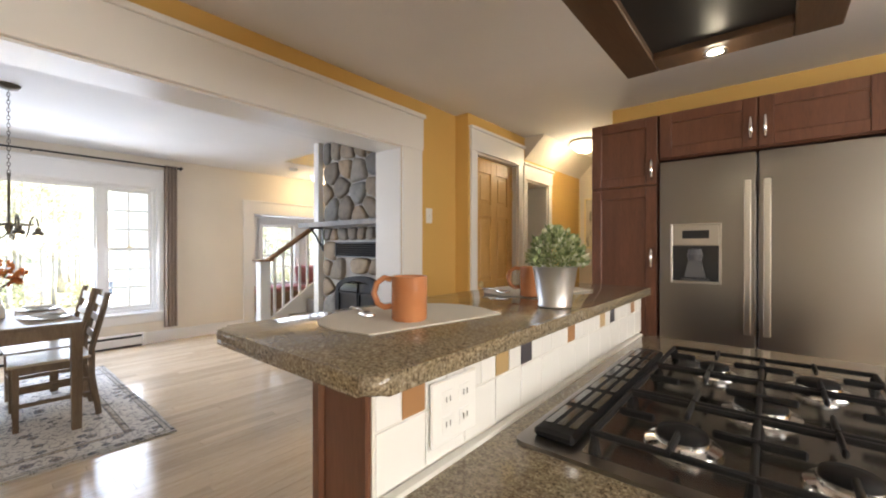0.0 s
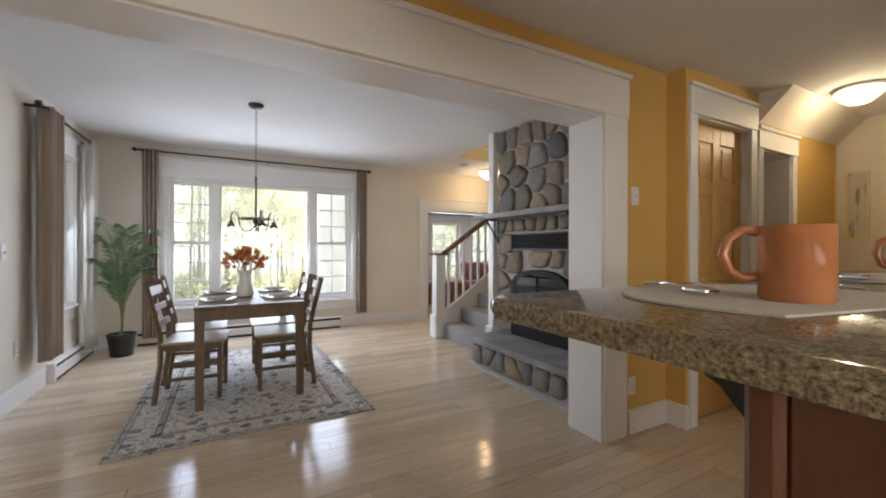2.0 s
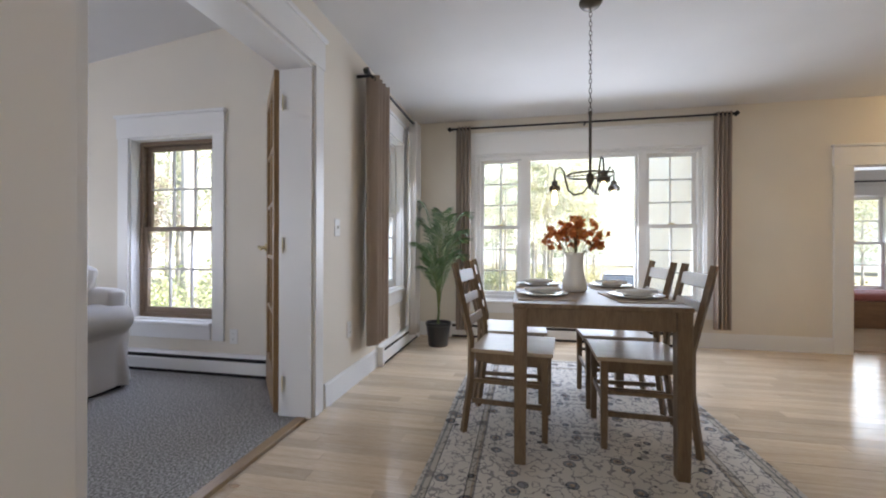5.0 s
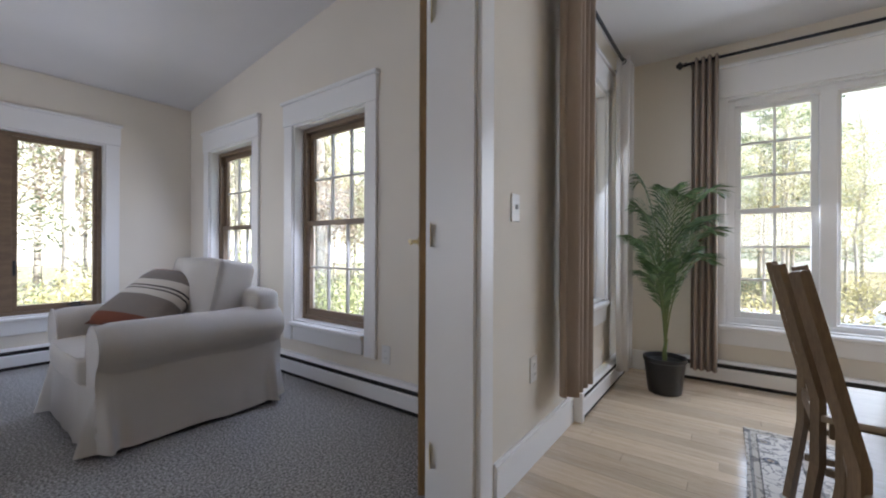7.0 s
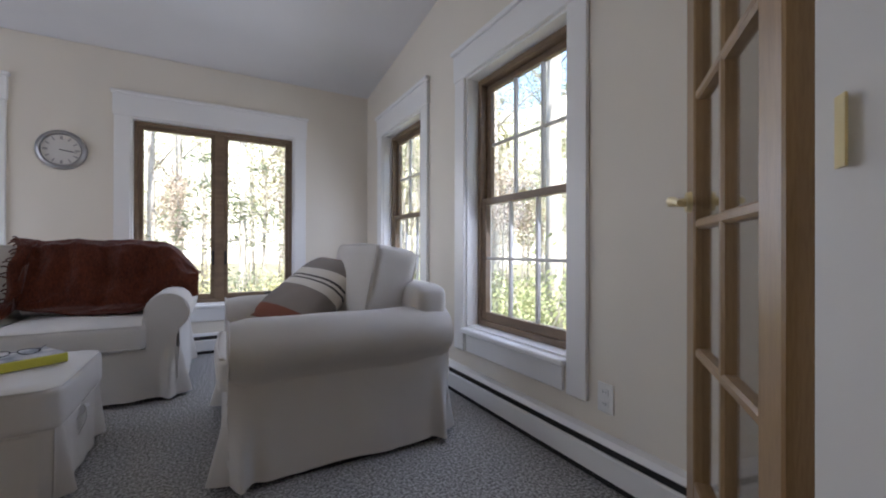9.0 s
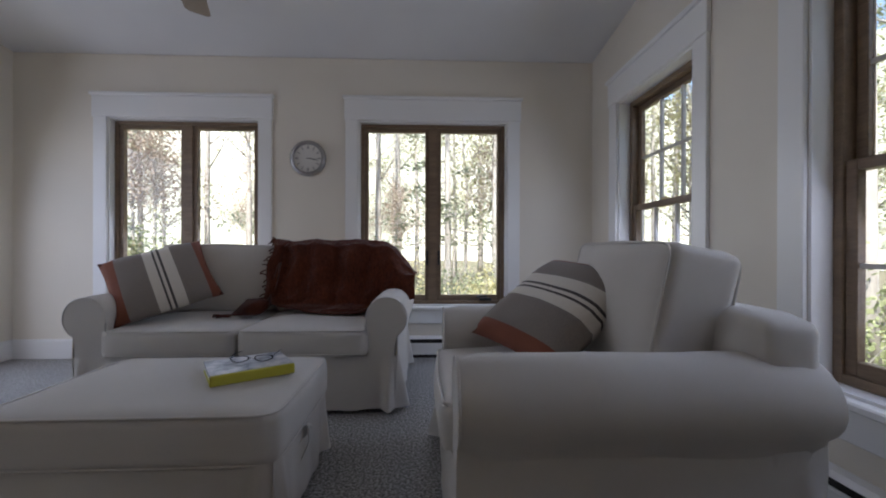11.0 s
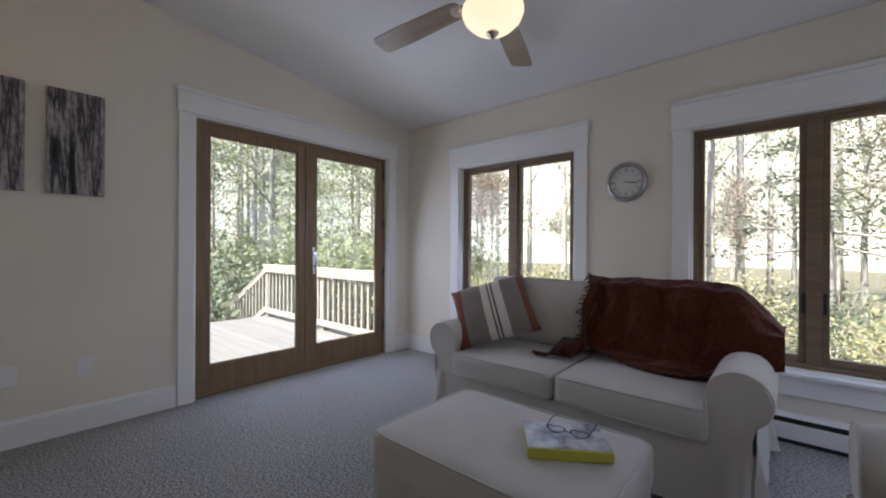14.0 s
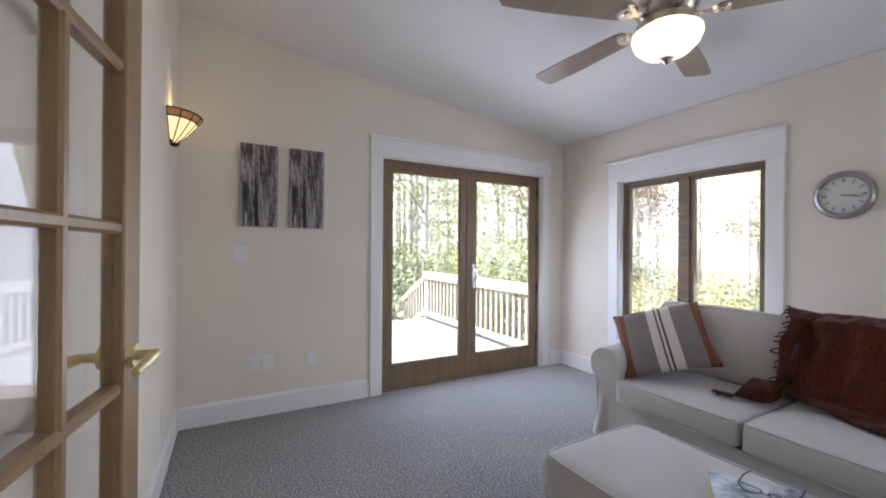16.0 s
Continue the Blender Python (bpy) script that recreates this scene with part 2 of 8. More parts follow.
def glass(name, tint=(1, 1, 1), rough=0.0, gloss=0.045):
    """Clear glass: see-through, with more mirror towards grazing angles."""
    m = bpy.data.materials.new(name)
    m.use_nodes = True
    n, l = m.node_tree.nodes, m.node_tree.links
    n.remove(n["Principled BSDF"])
    tr, gl, mx, lw = n.new("ShaderNodeBsdfTransparent"), n.new("ShaderNodeBsdfGlossy"), n.new("ShaderNodeMixShader"), n.new("ShaderNodeLayerWeight")
    tr.inputs["Color"].default_value = (*tint, 1)
    gl.inputs["Roughness"].default_value = rough
    pw, ad = n.new("ShaderNodeMath"), n.new("ShaderNodeMath")
    pw.operation, pw.inputs[1].default_value = "POWER", 4.0
    ad.operation, ad.inputs[1].default_value, ad.inputs[2].default_value = "MULTIPLY_ADD", 0.45, gloss
    l.new(lw.outputs["Facing"], pw.inputs[0])
    l.new(pw.outputs[0], ad.inputs[0])
    l.new(ad.outputs[0], mx.inputs[0])
    l.new(tr.outputs[0], mx.inputs[1])
    l.new(gl.outputs[0], mx.inputs[2])
    l.new(mx.outputs[0], n["Material Output"].inputs["Surface"])
    return m


M_CREAM = plaster("cream_paint", (0.81, 0.748, 0.645))
M_YELLOW = plaster("yellow_paint", (0.70, 0.44, 0.13))
M_CEIL = plaster("ceiling_paint", (0.80, 0.79, 0.785))
M_TRIM = mat_new("white_trim_paint", (0.84, 0.83, 0.81), 0.3)
rough_by(M_TRIM, noise_tex(M_TRIM, 6, 3, space="World"), 0.25, 0.38)
M_OAK = wood("oak_frame", (0.22, 0.13, 0.06), (0.36, 0.24, 0.12), 0.4)
M_FLOORWOOD = wood("maple_floor", (0.52, 0.39, 0.26), (0.70, 0.575, 0.425), 0.13, (14, 1, 14), 2.2, "World", 0.13)
M_CHERRY = wood("cherry_cabinet", (0.080, 0.030, 0.016), (0.150, 0.060, 0.032), 0.35, (10, 10, 1), 3.0)
M_PINE = wood("pine_door", (0.60, 0.34, 0.10), (0.76, 0.48, 0.17), 0.35, (10, 10, 1))
M_OLDWOOD = wood("chair_wood", (0.12, 0.076, 0.042), (0.23, 0.158, 0.092), 0.45, (8, 8, 1))
M_BLACK = mat_new("black_metal", (0.015, 0.015, 0.016), 0.4)
M_CHROME = mat_new("chrome", (0.8, 0.8, 0.8), 0.15, 1.0)
M_BRASS = mat_new("pale_brass", (0.80, 0.67, 0.36), 0.30, 0.45)
M_GLASS = glass("window_glass")
M_WHITEPLASTIC = mat_new("white_plastic", (0.82, 0.81, 0.78), 0.35)
M_SOOT = mat_new("soot_black", (0.012, 0.011, 0.010), 0.9)
M_FIREGLASS = mat_new("dark_fire_glass", (0.03, 0.032, 0.035), 0.06)
M_PEWTER0 = mat_new("worn_pewter", (0.42, 0.40, 0.38), 0.35, 0.9)
M_RAIL = wood("oak_handrail", (0.13, 0.06, 0.025), (0.24, 0.125, 0.055), 0.3, (10, 1, 10))
M_FRINGE = mat_new("cream_fringe", (0.62, 0.58, 0.50), 0.95)
M_SEATWOOD = wood("worn_seat_wood", (0.40, 0.31, 0.20), (0.54, 0.45, 0.33), 0.35, (8, 1, 8))
M_TWIG = mat_new("brown_twig", (0.09, 0.05, 0.025), 0.8)
M_POT = mat_new("black_plastic_pot", (0.018, 0.018, 0.019), 0.35)
M_STALK = mat_new("palm_stalk", (0.13, 0.16, 0.05), 0.5)
M_GLASSLENS = mat_new("clear_lens", (0.8, 0.82, 0.85), 0.05)
M_REDLENS = mat_new("red_lens", (0.35, 0.02, 0.02), 0.1)

# ---- structure ----
CEIL = 2.44
M_CARPET = mat_new("grey_carpet", (0.36, 0.34, 0.32), 0.95, spec=0.1)
_f, _g = noise_tex(M_CARPET, 95, 2, (1, 1, 1), "World", 0.7), noise_tex(M_CARPET, 2.0, 3, space="World")
base(M_CARPET, mix(M_CARPET, 0.25, ramp(M_CARPET, _f, [(0.36, (0.07, 0.066, 0.062)), (0.5, (0.31, 0.297, 0.28)), (0.64, (0.60, 0.58, 0.55))]), ramp(M_CARPET, _g, [(0.3, (0.27, 0.255, 0.24)), (0.7, (0.38, 0.36, 0.34))])))
bump(M_CARPET, _f, 0.9, 0.012)
struct("wall_sunroom_furring", box(bm_new(), -2.56, -1.69, 0.0, 0.0, -1.592, 2.9), M_CREAM, "cream painted sunroom end wall", "wall")

struct("floor_base", box(bm_new(), -6.45, -1.42, -0.2, 3.2, 6.6, -0.014), M_FLOORWOOD, "pale glossy maple strip floor", "floor")
struct("floor_sunroom", box(bm_new(), -4.75, -5.4, -0.2, 0.15, -1.46, 0.0), M_CARPET, "grey-beige looped wool carpet", "carpet")
struct("threshold", box(bm_new(), -3.96, -1.47, -0.05, -2.68, -1.41, 0.006, 0.004), M_OAK, "worn oak strip between floor and carpet", "threshold")
bm = bm_new()
for c in ((-6.48, -1.6, -5.19, 6.8), (-5.19, -1.6, -4.10, 2.80), (-5.19, 5.6, -4.10, 6.8), (-4.10, -1.6, 3.4, 6.8)):
    box(bm, c[0], c[1], CEIL, c[2], c[3], CEIL + 0.2)
struct("ceiling_dining", bm, M_CEIL, "flat white painted ceiling with a stairwell opening", "ceiling")
KCEIL = 2.345
struct("ceiling_kitchen", box(bm_new(), -2.038, -1.38, KCEIL, 3.2, 5.0, CEIL - 0.001), M_CEIL, "flat white painted kitchen ceiling, a little lower", "ceiling")
M_WELL = plaster("stairwell_paint", (0.80, 0.66, 0.32))
bm = bm_new()
box(bm, -5.30, 2.70, CEIL + 0.2, -5.19, 5.7, 4.4)
box(bm, -4.10, 2.70, CEIL + 0.2, -3.99, 5.7, 4.4)
box(bm, -5.19, 2.70, CEIL + 0.2, -4.10, 2.80, 4.4)
box(bm, -5.19, 5.6, CEIL + 0.2, -4.10, 5.7, 4.4)
box(bm, -5.30, 2.70, 4.4, -3.99, 5.7, 4.5)
struct("wall_stairwell", bm, M_WELL, "yellow painted stairwell walls above the ceiling", "wall")
BIGWIN = (-0.695, 1.645, 0.42, 2.05)
WDOOR = (2.90, 4.50, -0.2, 1.79)
SWIN = (-5.72, -4.92, 0.60, 2.05)
FDOOR = (-3.98, -2.66, -0.2, 2.07)
# Assumed kitchen openings, out of view, cut for the fill lamps.
KFILL_WIN1, KFILL_WIN2 = (1.5, 2.7, 1.0, 2.05), (-0.6, 1.8, 1.0, 2.05)
struct("wall_west", wall_mesh("x", -6.48, -6.30, -1.6, 6.6, -0.2, CEIL, [BIGWIN, WDOOR]), M_CREAM, "cream painted wall with a wide window", "wall")
struct("wall_south", wall_mesh("y", -1.59, -1.38, -6.3, 3.2, -0.2, CEIL, [SWIN, FDOOR, KFILL_WIN1]), M_CREAM, "cream painted wall with a French door opening", "wall")
bm = wall_mesh("x", -2.29, -2.04, -1.38, 2.60, -0.2, CEIL, [(-0.79, 1.98, -0.2, 1.975)])
struct("wall_divide", bm, M_YELLOW, "yellow painted wall over a wide white-cased opening", "wall")
struct("wall_divide_face", box(bm_new(), -2.296, 1.98, -0.2, -2.292, 2.58, CEIL), M_CREAM, "cream painted dining side", "wall")
struct("wall_divide_south_face", box(bm_new(), -2.296, -1.38, -0.2, -2.292, -0.79, CEIL), M_CREAM, "cream painted dining side", "wall")
struct("wall_kitchen", wall_mesh("x", -2.29, -1.91, 2.60, 5.3, -0.2, CEIL, [(2.71, 3.40, -0.2, 2.05), (3.58, 4.07, -0.2, 1.93)]), M_YELLOW, "yellow painted wall with two doorways", "wall")
struct("wall_hall_end", box(bm_new(), -2.29, 5.0, -0.2, 3.2, 5.2, CEIL), M_CREAM, "cream hallway wall with framed pictures", "wall")
struct("wall_fridge", box(bm_new(), -1.0, 3.30, -0.2, 3.2, 3.45, CEIL), M_YELLOW, "yellow painted wall behind tall cabinets", "wall")
struct("wall_north", box(bm_new(), -6.48, 6.6, -0.2, 3.2, 6.8, CEIL), M_CREAM, "cream painted end wall", "wall")
struct("wall_east", wall_mesh("x", 3.2, 3.4, -1.6, 6.8, -0.2, CEIL, [KFILL_WIN2]), M_YELLOW, "yellow painted kitchen end wall", "wall")
struct("wall_closet_back", box(bm_new(), -2.6, 2.9, -0.2, -2.5, 5.2, CEIL), M_CREAM, "cream wall behind the doorways", "wall")
# sloping soffit over the hallway, under the upper stairs
bm = bm_new()
prism(bm, [(-1.91, 2.13), (-1.70, KCEIL), (-1.91, KCEIL)], 1.45, Matrix(((1, 0, 0, 0), (0, 0, -1, 5.0), (0, 1, 0, 0), (0, 0, 0, 1))))
struct("ceiling_soffit", bm, M_CREAM, "sloping cream soffit over the hallway", "ceiling")
# sunroom
SLIDER = (-4.93, -3.14, -0.2, 2.03)
CW1, CW2 = (-3.87, -2.67, 0.40, 1.89), (-1.89, -0.72, 0.40, 1.89)
W1, W2 = (-3.384, -2.576, 0.40, 1.90), (-4.784, -3.976, 0.40, 1.90)
struct("wall_sunroom_south", wall_mesh("y", -5.41, -5.23, -4.75, 0.18, -0.2, 2.385, [CW1, CW2]), M_CREAM, "cream painted sunroom wall with two casement windows", "wall")
struct("wall_sunroom_west", wall_mesh("x", -4.75, -4.57, -5.23, -1.59, -0.2, 3.0, [W1, W2]), M_CREAM, "cream painted sunroom wall with two sash windows", "wall")
struct("wall_sunroom_east", wall_mesh("x", 0.0, 0.18, -5.23, -1.59, -0.2, 3.0, [SLIDER]), M_CREAM, "cream painted sunroom wall with a glazed patio door", "wall")
struct("wall_sunroom_north", box(bm_new(), -4.75, -1.59, CEIL, 0.18, -1.40, 3.1), M_CREAM, "cream painted wall above the French door", "wall")
bm = bm_new()
prism(bm, [(-5.41, 2.367), (-1.4, 2.868), (-1.4, 3.0), (-5.41, 2.5)], 4.95, Matrix.Translation((-4.75, 0, 0)) @ Matrix(((0, 0, 1, 0), (1, 0, 0, 0), (0, 1, 0, 0), (0, 0, 0, 1))))
struct("ceiling_sunroom", bm, M_CEIL, "sloping white painted ceiling", "ceiling")
# small room behind the west doorway
bm = bm_new()
box(bm, -8.9, 1.6, -0.2, -6.48, 7.0, -0.0)
struct("floor_den", bm, M_FLOORWOOD, "maple floor of the next room", "floor")
struct("ceiling_den", box(bm_new(), -8.9, 1.6, 2.3, -6.48, 7.0, 2.5), M_CEIL, "white ceiling of the next room", "ceiling")
DW1, DW2 = (4.10, 4.86, 0.42, 1.76), (5.20, 6.14, 0.42, 1.76)
struct("wall_den_west", wall_mesh("x", -8.66, -8.5, 1.6, 7.0, -0.2, 2.3, [DW1, DW2]), M_TRIM, "white panelled wall with two windows", "wall")
struct("wall_den_south", box(bm_new(), -8.5, 1.6, -0.2, -6.48, 1.75, 2.3), M_CREAM, "cream wall of the next room", "wall")
struct("wall_den_north", box(bm_new(), -8.5, 6.85, -0.2, -6.48, 7.0, 2.3), M_CREAM, "cream wall of the next room", "wall")

# ---- trim ----
def base_run(name, pts_list, h=0.15, t=0.016):
    for p0, p1, n in pts_list:
        bm = bm_new()
        x0, x1 = sorted((p0[0], p1[0]))
        y0, y1 = sorted((p0[1], p1[1]))
        if x1 - x0 < 1e-4:
            x0, x1 = sorted((p0[0], p0[0] + n * t))
            box(bm, x0, y0, 0, x1, y1, h - 0.012)
            xa, xb = sorted((p0[0], p0[0] + n * t * 0.6))
            box(bm, xa, y0, h - 0.012, xb, y1, h)
        else:
            y0, y1 = sorted((p0[1], p0[1] + n * t))
            box(bm, x0, y0, 0, x1, y1, h - 0.012)
            ya, yb = sorted((p0[1], p0[1] + n * t * 0.6))
            box(bm, x0, ya, h - 0.012, x1, yb, h)
        struct(name, bm, M_TRIM, "white painted baseboard with a stepped top", "baseboard")


base_run("baseboard", [
    ((-6.3, -1.38), (-6.3, -1.0), 1), ((-6.3, 1.50), (-6.3, 2.78), 1), ((-6.3, 4.62), (-6.3, 6.6), 1),
    ((-6.3, -1.38), (-4.11, -1.38), 1), ((-2.56, -1.38), (-2.31, -1.38), 1),
    ((-2.04, 2.20), (-2.04, 2.60), 1), ((-1.91, 2.60), (-1.91, 2.62), 1),
    ((0.0, -3.03), (0.0, -1.59), -1), ((0.0, -5.23), (0.0, -5.04), -1),
    ((-0.62, -5.23), (0.0, -5.23), 1), ((-2.55, -1.69), (0.0, -1.69), -1), ((-4.57, -1.59), (-4.11, -1.59), -1),
])
struct("baseboard_return", box(bm_new(), -2.04, 2.584, 0, -1.894, 2.60, 0.15), M_TRIM, "white painted baseboard at the wall jog", "baseboard")


def casing(name, at, rz, w, z0, z1, side=0.10, head=0.16, over=0.02, cap=0.025, proud=0.02, legs=True, drop=0.0, label="white painted flat casing with a capped head"):
    """Flat trim round an opening of width w, centred at 'at' on the wall face; local -y points into the room."""
    e = tagged(new(name), label, "trim", kind="structure")
    e.matrix_basis = pose(*at, 0, 0, rz)
    if legs:
        for s in (-1, 1):
            bm = bm_new()
            a, b = sorted((s * w / 2, s * (w / 2 + side)))
            part("side_casing", box(bm, a, -proud, z0 - drop, b, 0, z1, 0.003), M_TRIM, e)
    part("head_casing", box(bm_new(), -w / 2 - side - 0.008, -proud - 0.006, z1, w / 2 + side + 0.008, 0, z1 + head, 0.003), M_TRIM, e)
    part("head_cap", box(bm_new(), -w / 2 - side - over, -proud - 0.022, z1 + head, w / 2 + side + over, 0, z1 + head + cap, 0.004), M_TRIM, e)
    return e


def lining(e, w, z0, z1, depth, t=0.014, bottom=True, mat=None):
    """Boards that line the opening through the wall."""
    mat = mat or M_TRIM
    for s in (-1, 1):
        a, b = sorted((s * (w / 2), s * (w / 2 - t)))
        part("jamb", box(bm_new(), a, 0, z0, b, depth, z1), mat, e)
    part("head_jamb", box(bm_new(), -w / 2 + t, 0, z1 - t, w / 2 - t, depth, z1), mat, e)
    if bottom:
        part("sill_board", box(bm_new(), -w / 2 + t, 0, z0, w / 2 - t, depth, z0 + t), mat, e)


# wide opening between kitchen and dining
e = casing("opening_casing", (-2.04, 0.595, 0), 90, 2.77, 0, 1.975, 0.20, 0.235, 0.018, 0.03)
lining(e, 2.77, 0, 1.975, 0.25, 0.012, False)
casing("opening_casing_back", (-2.296, 0.595, 0), -90, 2.77, 0, 1.975, 0.12, 0.235, 0.018, 0.03)
# French door opening, both faces
e = casing("french_door_casing", (-3.32, -1.38, 0), 180, 1.32, 0, 2.07, 0.09, 0.17)
lining(e, 1.32, 0, 2.07, 0.21, 0.02, False)
casing("french_door_casing_back", (-3.32, -1.59, 0), 0, 1.32, 0, 2.07, 0.09, 0.17)
# doorway to the next room
e = casing("doorway_casing", (-6.30, 3.70, 0), 90, 1.60, 0, 1.79, 0.16, 0.18)
lining(e, 1.60, 0, 1.79, 0.18, 0.014, False)
# pine door and second doorway on the yellow wall
e = casing("pine_door_casing", (-1.91, 3.055, 0), 90, 0.69, 0, 2.05, 0.085, 0.17)
lining(e, 0.69, 0, 2.05, 0.18, 0.014, False)
e = casing("hall_doorway_casing", (-1.91, 3.825, 0), 90, 0.49, 0, 1.93, 0.075, 0.14)
lining(e, 0.49, 0, 1.93, 0.30, 0.014, False)


# ---- windows ----
M_SASHWOOD = wood("brown_window_wood", (0.14, 0.09, 0.055), (0.25, 0.175, 0.11), 0.4, (1, 10, 10))


def pane(e, x0, x1, z0, z1, y, t=0.004):
    p = part("pane", box(bm_new(), x0, y, z0, x1, y + t, z1), M_GLASS, e)
    p.visible_shadow = False
    return p


def ring(bm, x0, x1, z0, z1, y0, y1, w, wb=None, bev=0.003):
    wb = wb or w
    box(bm, x0, y0, z0, x0 + w, y1, z1, bev)
    box(bm, x1 - w, y0, z0, x1, y1, z1, bev)
    box(bm, x0 + w, y0, z1 - w, x1 - w, y1, z1, bev)
    box(bm, x0 + w, y0, z0, x1 - w, y1, z0 + wb, bev)
    return bm


def grid_bars(e, mat, x0, x1, z0, z1, y, cols, rows, w=0.016):
    for i in range(1, cols):
        x = x0 + (x1 - x0) * i / cols
        part("muntin", box(bm_new(), x - w / 2, y - 0.008, z0, x + w / 2, y + 0.012, z1), mat, e)
    for j in range(1, rows):
        z = z0 + (z1 - z0) * j / rows
        part("muntin", box(bm_new(), x0, y - 0.006, z - w / 2, x1, y + 0.010, z + w / 2), mat, e)


def hung(e, mat, x0, x1, z0, z1, y, cols, rows, meet=None, bars=None):
    """A double-hung unit: upper sash outside, lower sash inside, meeting rail, bars and lock."""
    zm = meet or (z0 + z1) / 2
    bars = bars or mat
    s = 0.038
    up = part("upper_sash", ring(bm_new(), x0, x1, zm - 0.015, z1, y + 0.035, y + 0.065, s, 0.03), mat, e)
    lo = part("lower_sash", ring(bm_new(), x0, x1, z0, zm + 0.02, y, y + 0.033, s, 0.05), mat, e)
    pane(up, x0 + s, x1 - s, zm + 0.015, z1 - s, y + 0.05)
    pane(lo, x0 + s, x1 - s, z0 + 0.05, zm - 0.018, y + 0.016)
    grid_bars(up, bars, x0 + s, x1 - s, zm + 0.015, z1 - s, y + 0.049, cols, rows)
    grid_bars(lo, bars, x0 + s, x1 - s, z0 + 0.05, zm - 0.018, y + 0.015, cols, rows)
    bm = bm_new()
    box(bm, -0.03, -0.012, 0, 0.03, 0.014, 0.010, 0.003, Matrix.Translation(((x0 + x1) / 2, y + 0.012, zm + 0.02)))
    cone(bm, ((x0 + x1) / 2, y + 0.01, zm + 0.03), ((x0 + x1) / 2 + 0.03, y - 0.005, zm + 0.036), 0.006, 0.004, 8)
    part("sash_lock", bm, M_BRASS, lo, "small brass sash lock")


def stool(e, w, z0, side=-0.022, apron=0.108, deep=0.045):
    part("window_sill", box(bm_new(), -w / 2 - side - 0.02, -deep, z0 - 0.028, w / 2 + side + 0.02, 0.04, z0 + 0.001, 0.006), M_TRIM, e)
    part("apron", box(bm_new(), -w / 2 - side, -0.018, z0 - 0.028 - apron, w / 2 + side, 0, z0 - 0.028, 0.003), M_TRIM, e)


def sash_window(name, at, rz, w, z0, z1):
    e = casing(name, at, rz, w, z0, z1, 0.105, 0.165, drop=0.14, label="brown wood double-hung window in white casing")
    e["category"] = "window"
    lining(e, w, z0, z1, 0.18, 0.012)
    stool(e, w, z0)
    part("window_frame", ring(bm_new(), -w / 2 + 0.012, w / 2 - 0.012, z0 + 0.012, z1 - 0.012, 0.075, 0.15, 0.034), M_SASHWOOD, e, "brown stained wood frame")
    hung(e, M_SASHWOOD, -w / 2 + 0.046, w / 2 - 0.046, z0 + 0.046, z1 - 0.046, 0.085, 3, 2, bars=M_BARWHITE)
    return e


def casement_window(name, at, rz, w, z0, z1, crank=True):
    e = casing(name, at, rz, w, z0, z1, 0.10, 0.165, drop=0.14, label="brown wood twin casement window in white casing")
    e["category"] = "window"
    lining(e, w, z0, z1, 0.18, 0.012)
    stool(e, w, z0)
    part("window_frame", ring(bm_new(), -w / 2 + 0.012, w / 2 - 0.012, z0 + 0.012, z1 - 0.012, 0.05, 0.15, 0.028), M_SASHWOOD, e, "brown stained wood frame")
    part("mullion", box(bm_new(), -0.036, 0.05, z0 + 0.04, 0.036, 0.15, z1 - 0.04, 0.003), M_SASHWOOD, e)
    for s in (-1, 1):
        a, b = sorted((s * 0.036, s * (w / 2 - 0.040)))
        sash = part("sash", ring(bm_new(), a, b, z0 + 0.04, z1 - 0.04, 0.065, 0.11, 0.03, 0.045), M_SASHWOOD, e)
        pane(sash, a + 0.03, b - 0.03, z0 + 0.085, z1 - 0.07, 0.085)
        bm = bm_new()
        box(bm, s * 0.046 - 0.008, 0.045, z0 + 0.33, s * 0.046 + 0.008, 0.066, z0 + 0.45, 0.004)
        part("latch", bm, M_BLACK, sash, "dark casement latch")
        bm = bm_new()
        xc = s * w * 0.36
        box(bm, xc - 0.05, 0.03, z0 + 0.041, xc + 0.05, 0.066, z0 + 0.062, 0.006)
        tube(bm, [(xc, 0.035, z0 + 0.062), (xc + 0.01, 0.03, z0 + 0.085), (xc - 0.055, 0.028, z0 + 0.075), (xc - 0.075, 0.02, z0 + 0.07)], 0.007, 8)
        part("crank", bm, M_BLACK, e, "dark folding window crank")
    return e


M_BARWHITE = mat_new("pale_window_bar", (0.55, 0.53, 0.5), 0.4)
casement_window("window_1", (-3.27, -5.23, 0), 180, 1.20, 0.40, 1.89)
casement_window("window_2", (-1.305, -5.23, 0), 180, 1.17, 0.40, 1.89)
sash_window("window_3", (-4.57, -2.98, 0), 90, 0.808, 0.40, 1.90)
sash_window("window_4", (-4.57, -4.38, 0), 90, 0.808, 0.40, 1.90)
# big dining window: two hung units and a fixed light between, white
e = casing("window_5", (-6.30, 0.475, 0), 90, 2.34, 0.42, 2.05, 0.078, 0.21, label="wide white three-part window over the dining table")
e["category"] = "window"
lining(e, 2.34, 0.42, 2.05, 0.18, 0.012)
stool(e, 2.34, 0.42, 0.078, 0.11)
part("window_frame", ring(bm_new(), -1.158, 1.158, 0.432, 2.038, 0.05, 0.15, 0.040), M_TRIM, e)
for x in (-0.625, 0.59):
    part("mullion", box(bm_new(), x - 0.042, 0.04, 0.464, x + 0.042, 0.15, 2.006, 0.003), M_TRIM, e)
hung(e, M_TRIM, -1.118, -0.667, 0.464, 2.006, 0.07, 2, 3)
hung(e, M_TRIM, 0.632, 1.118, 0.464, 2.006, 0.07, 2, 3)
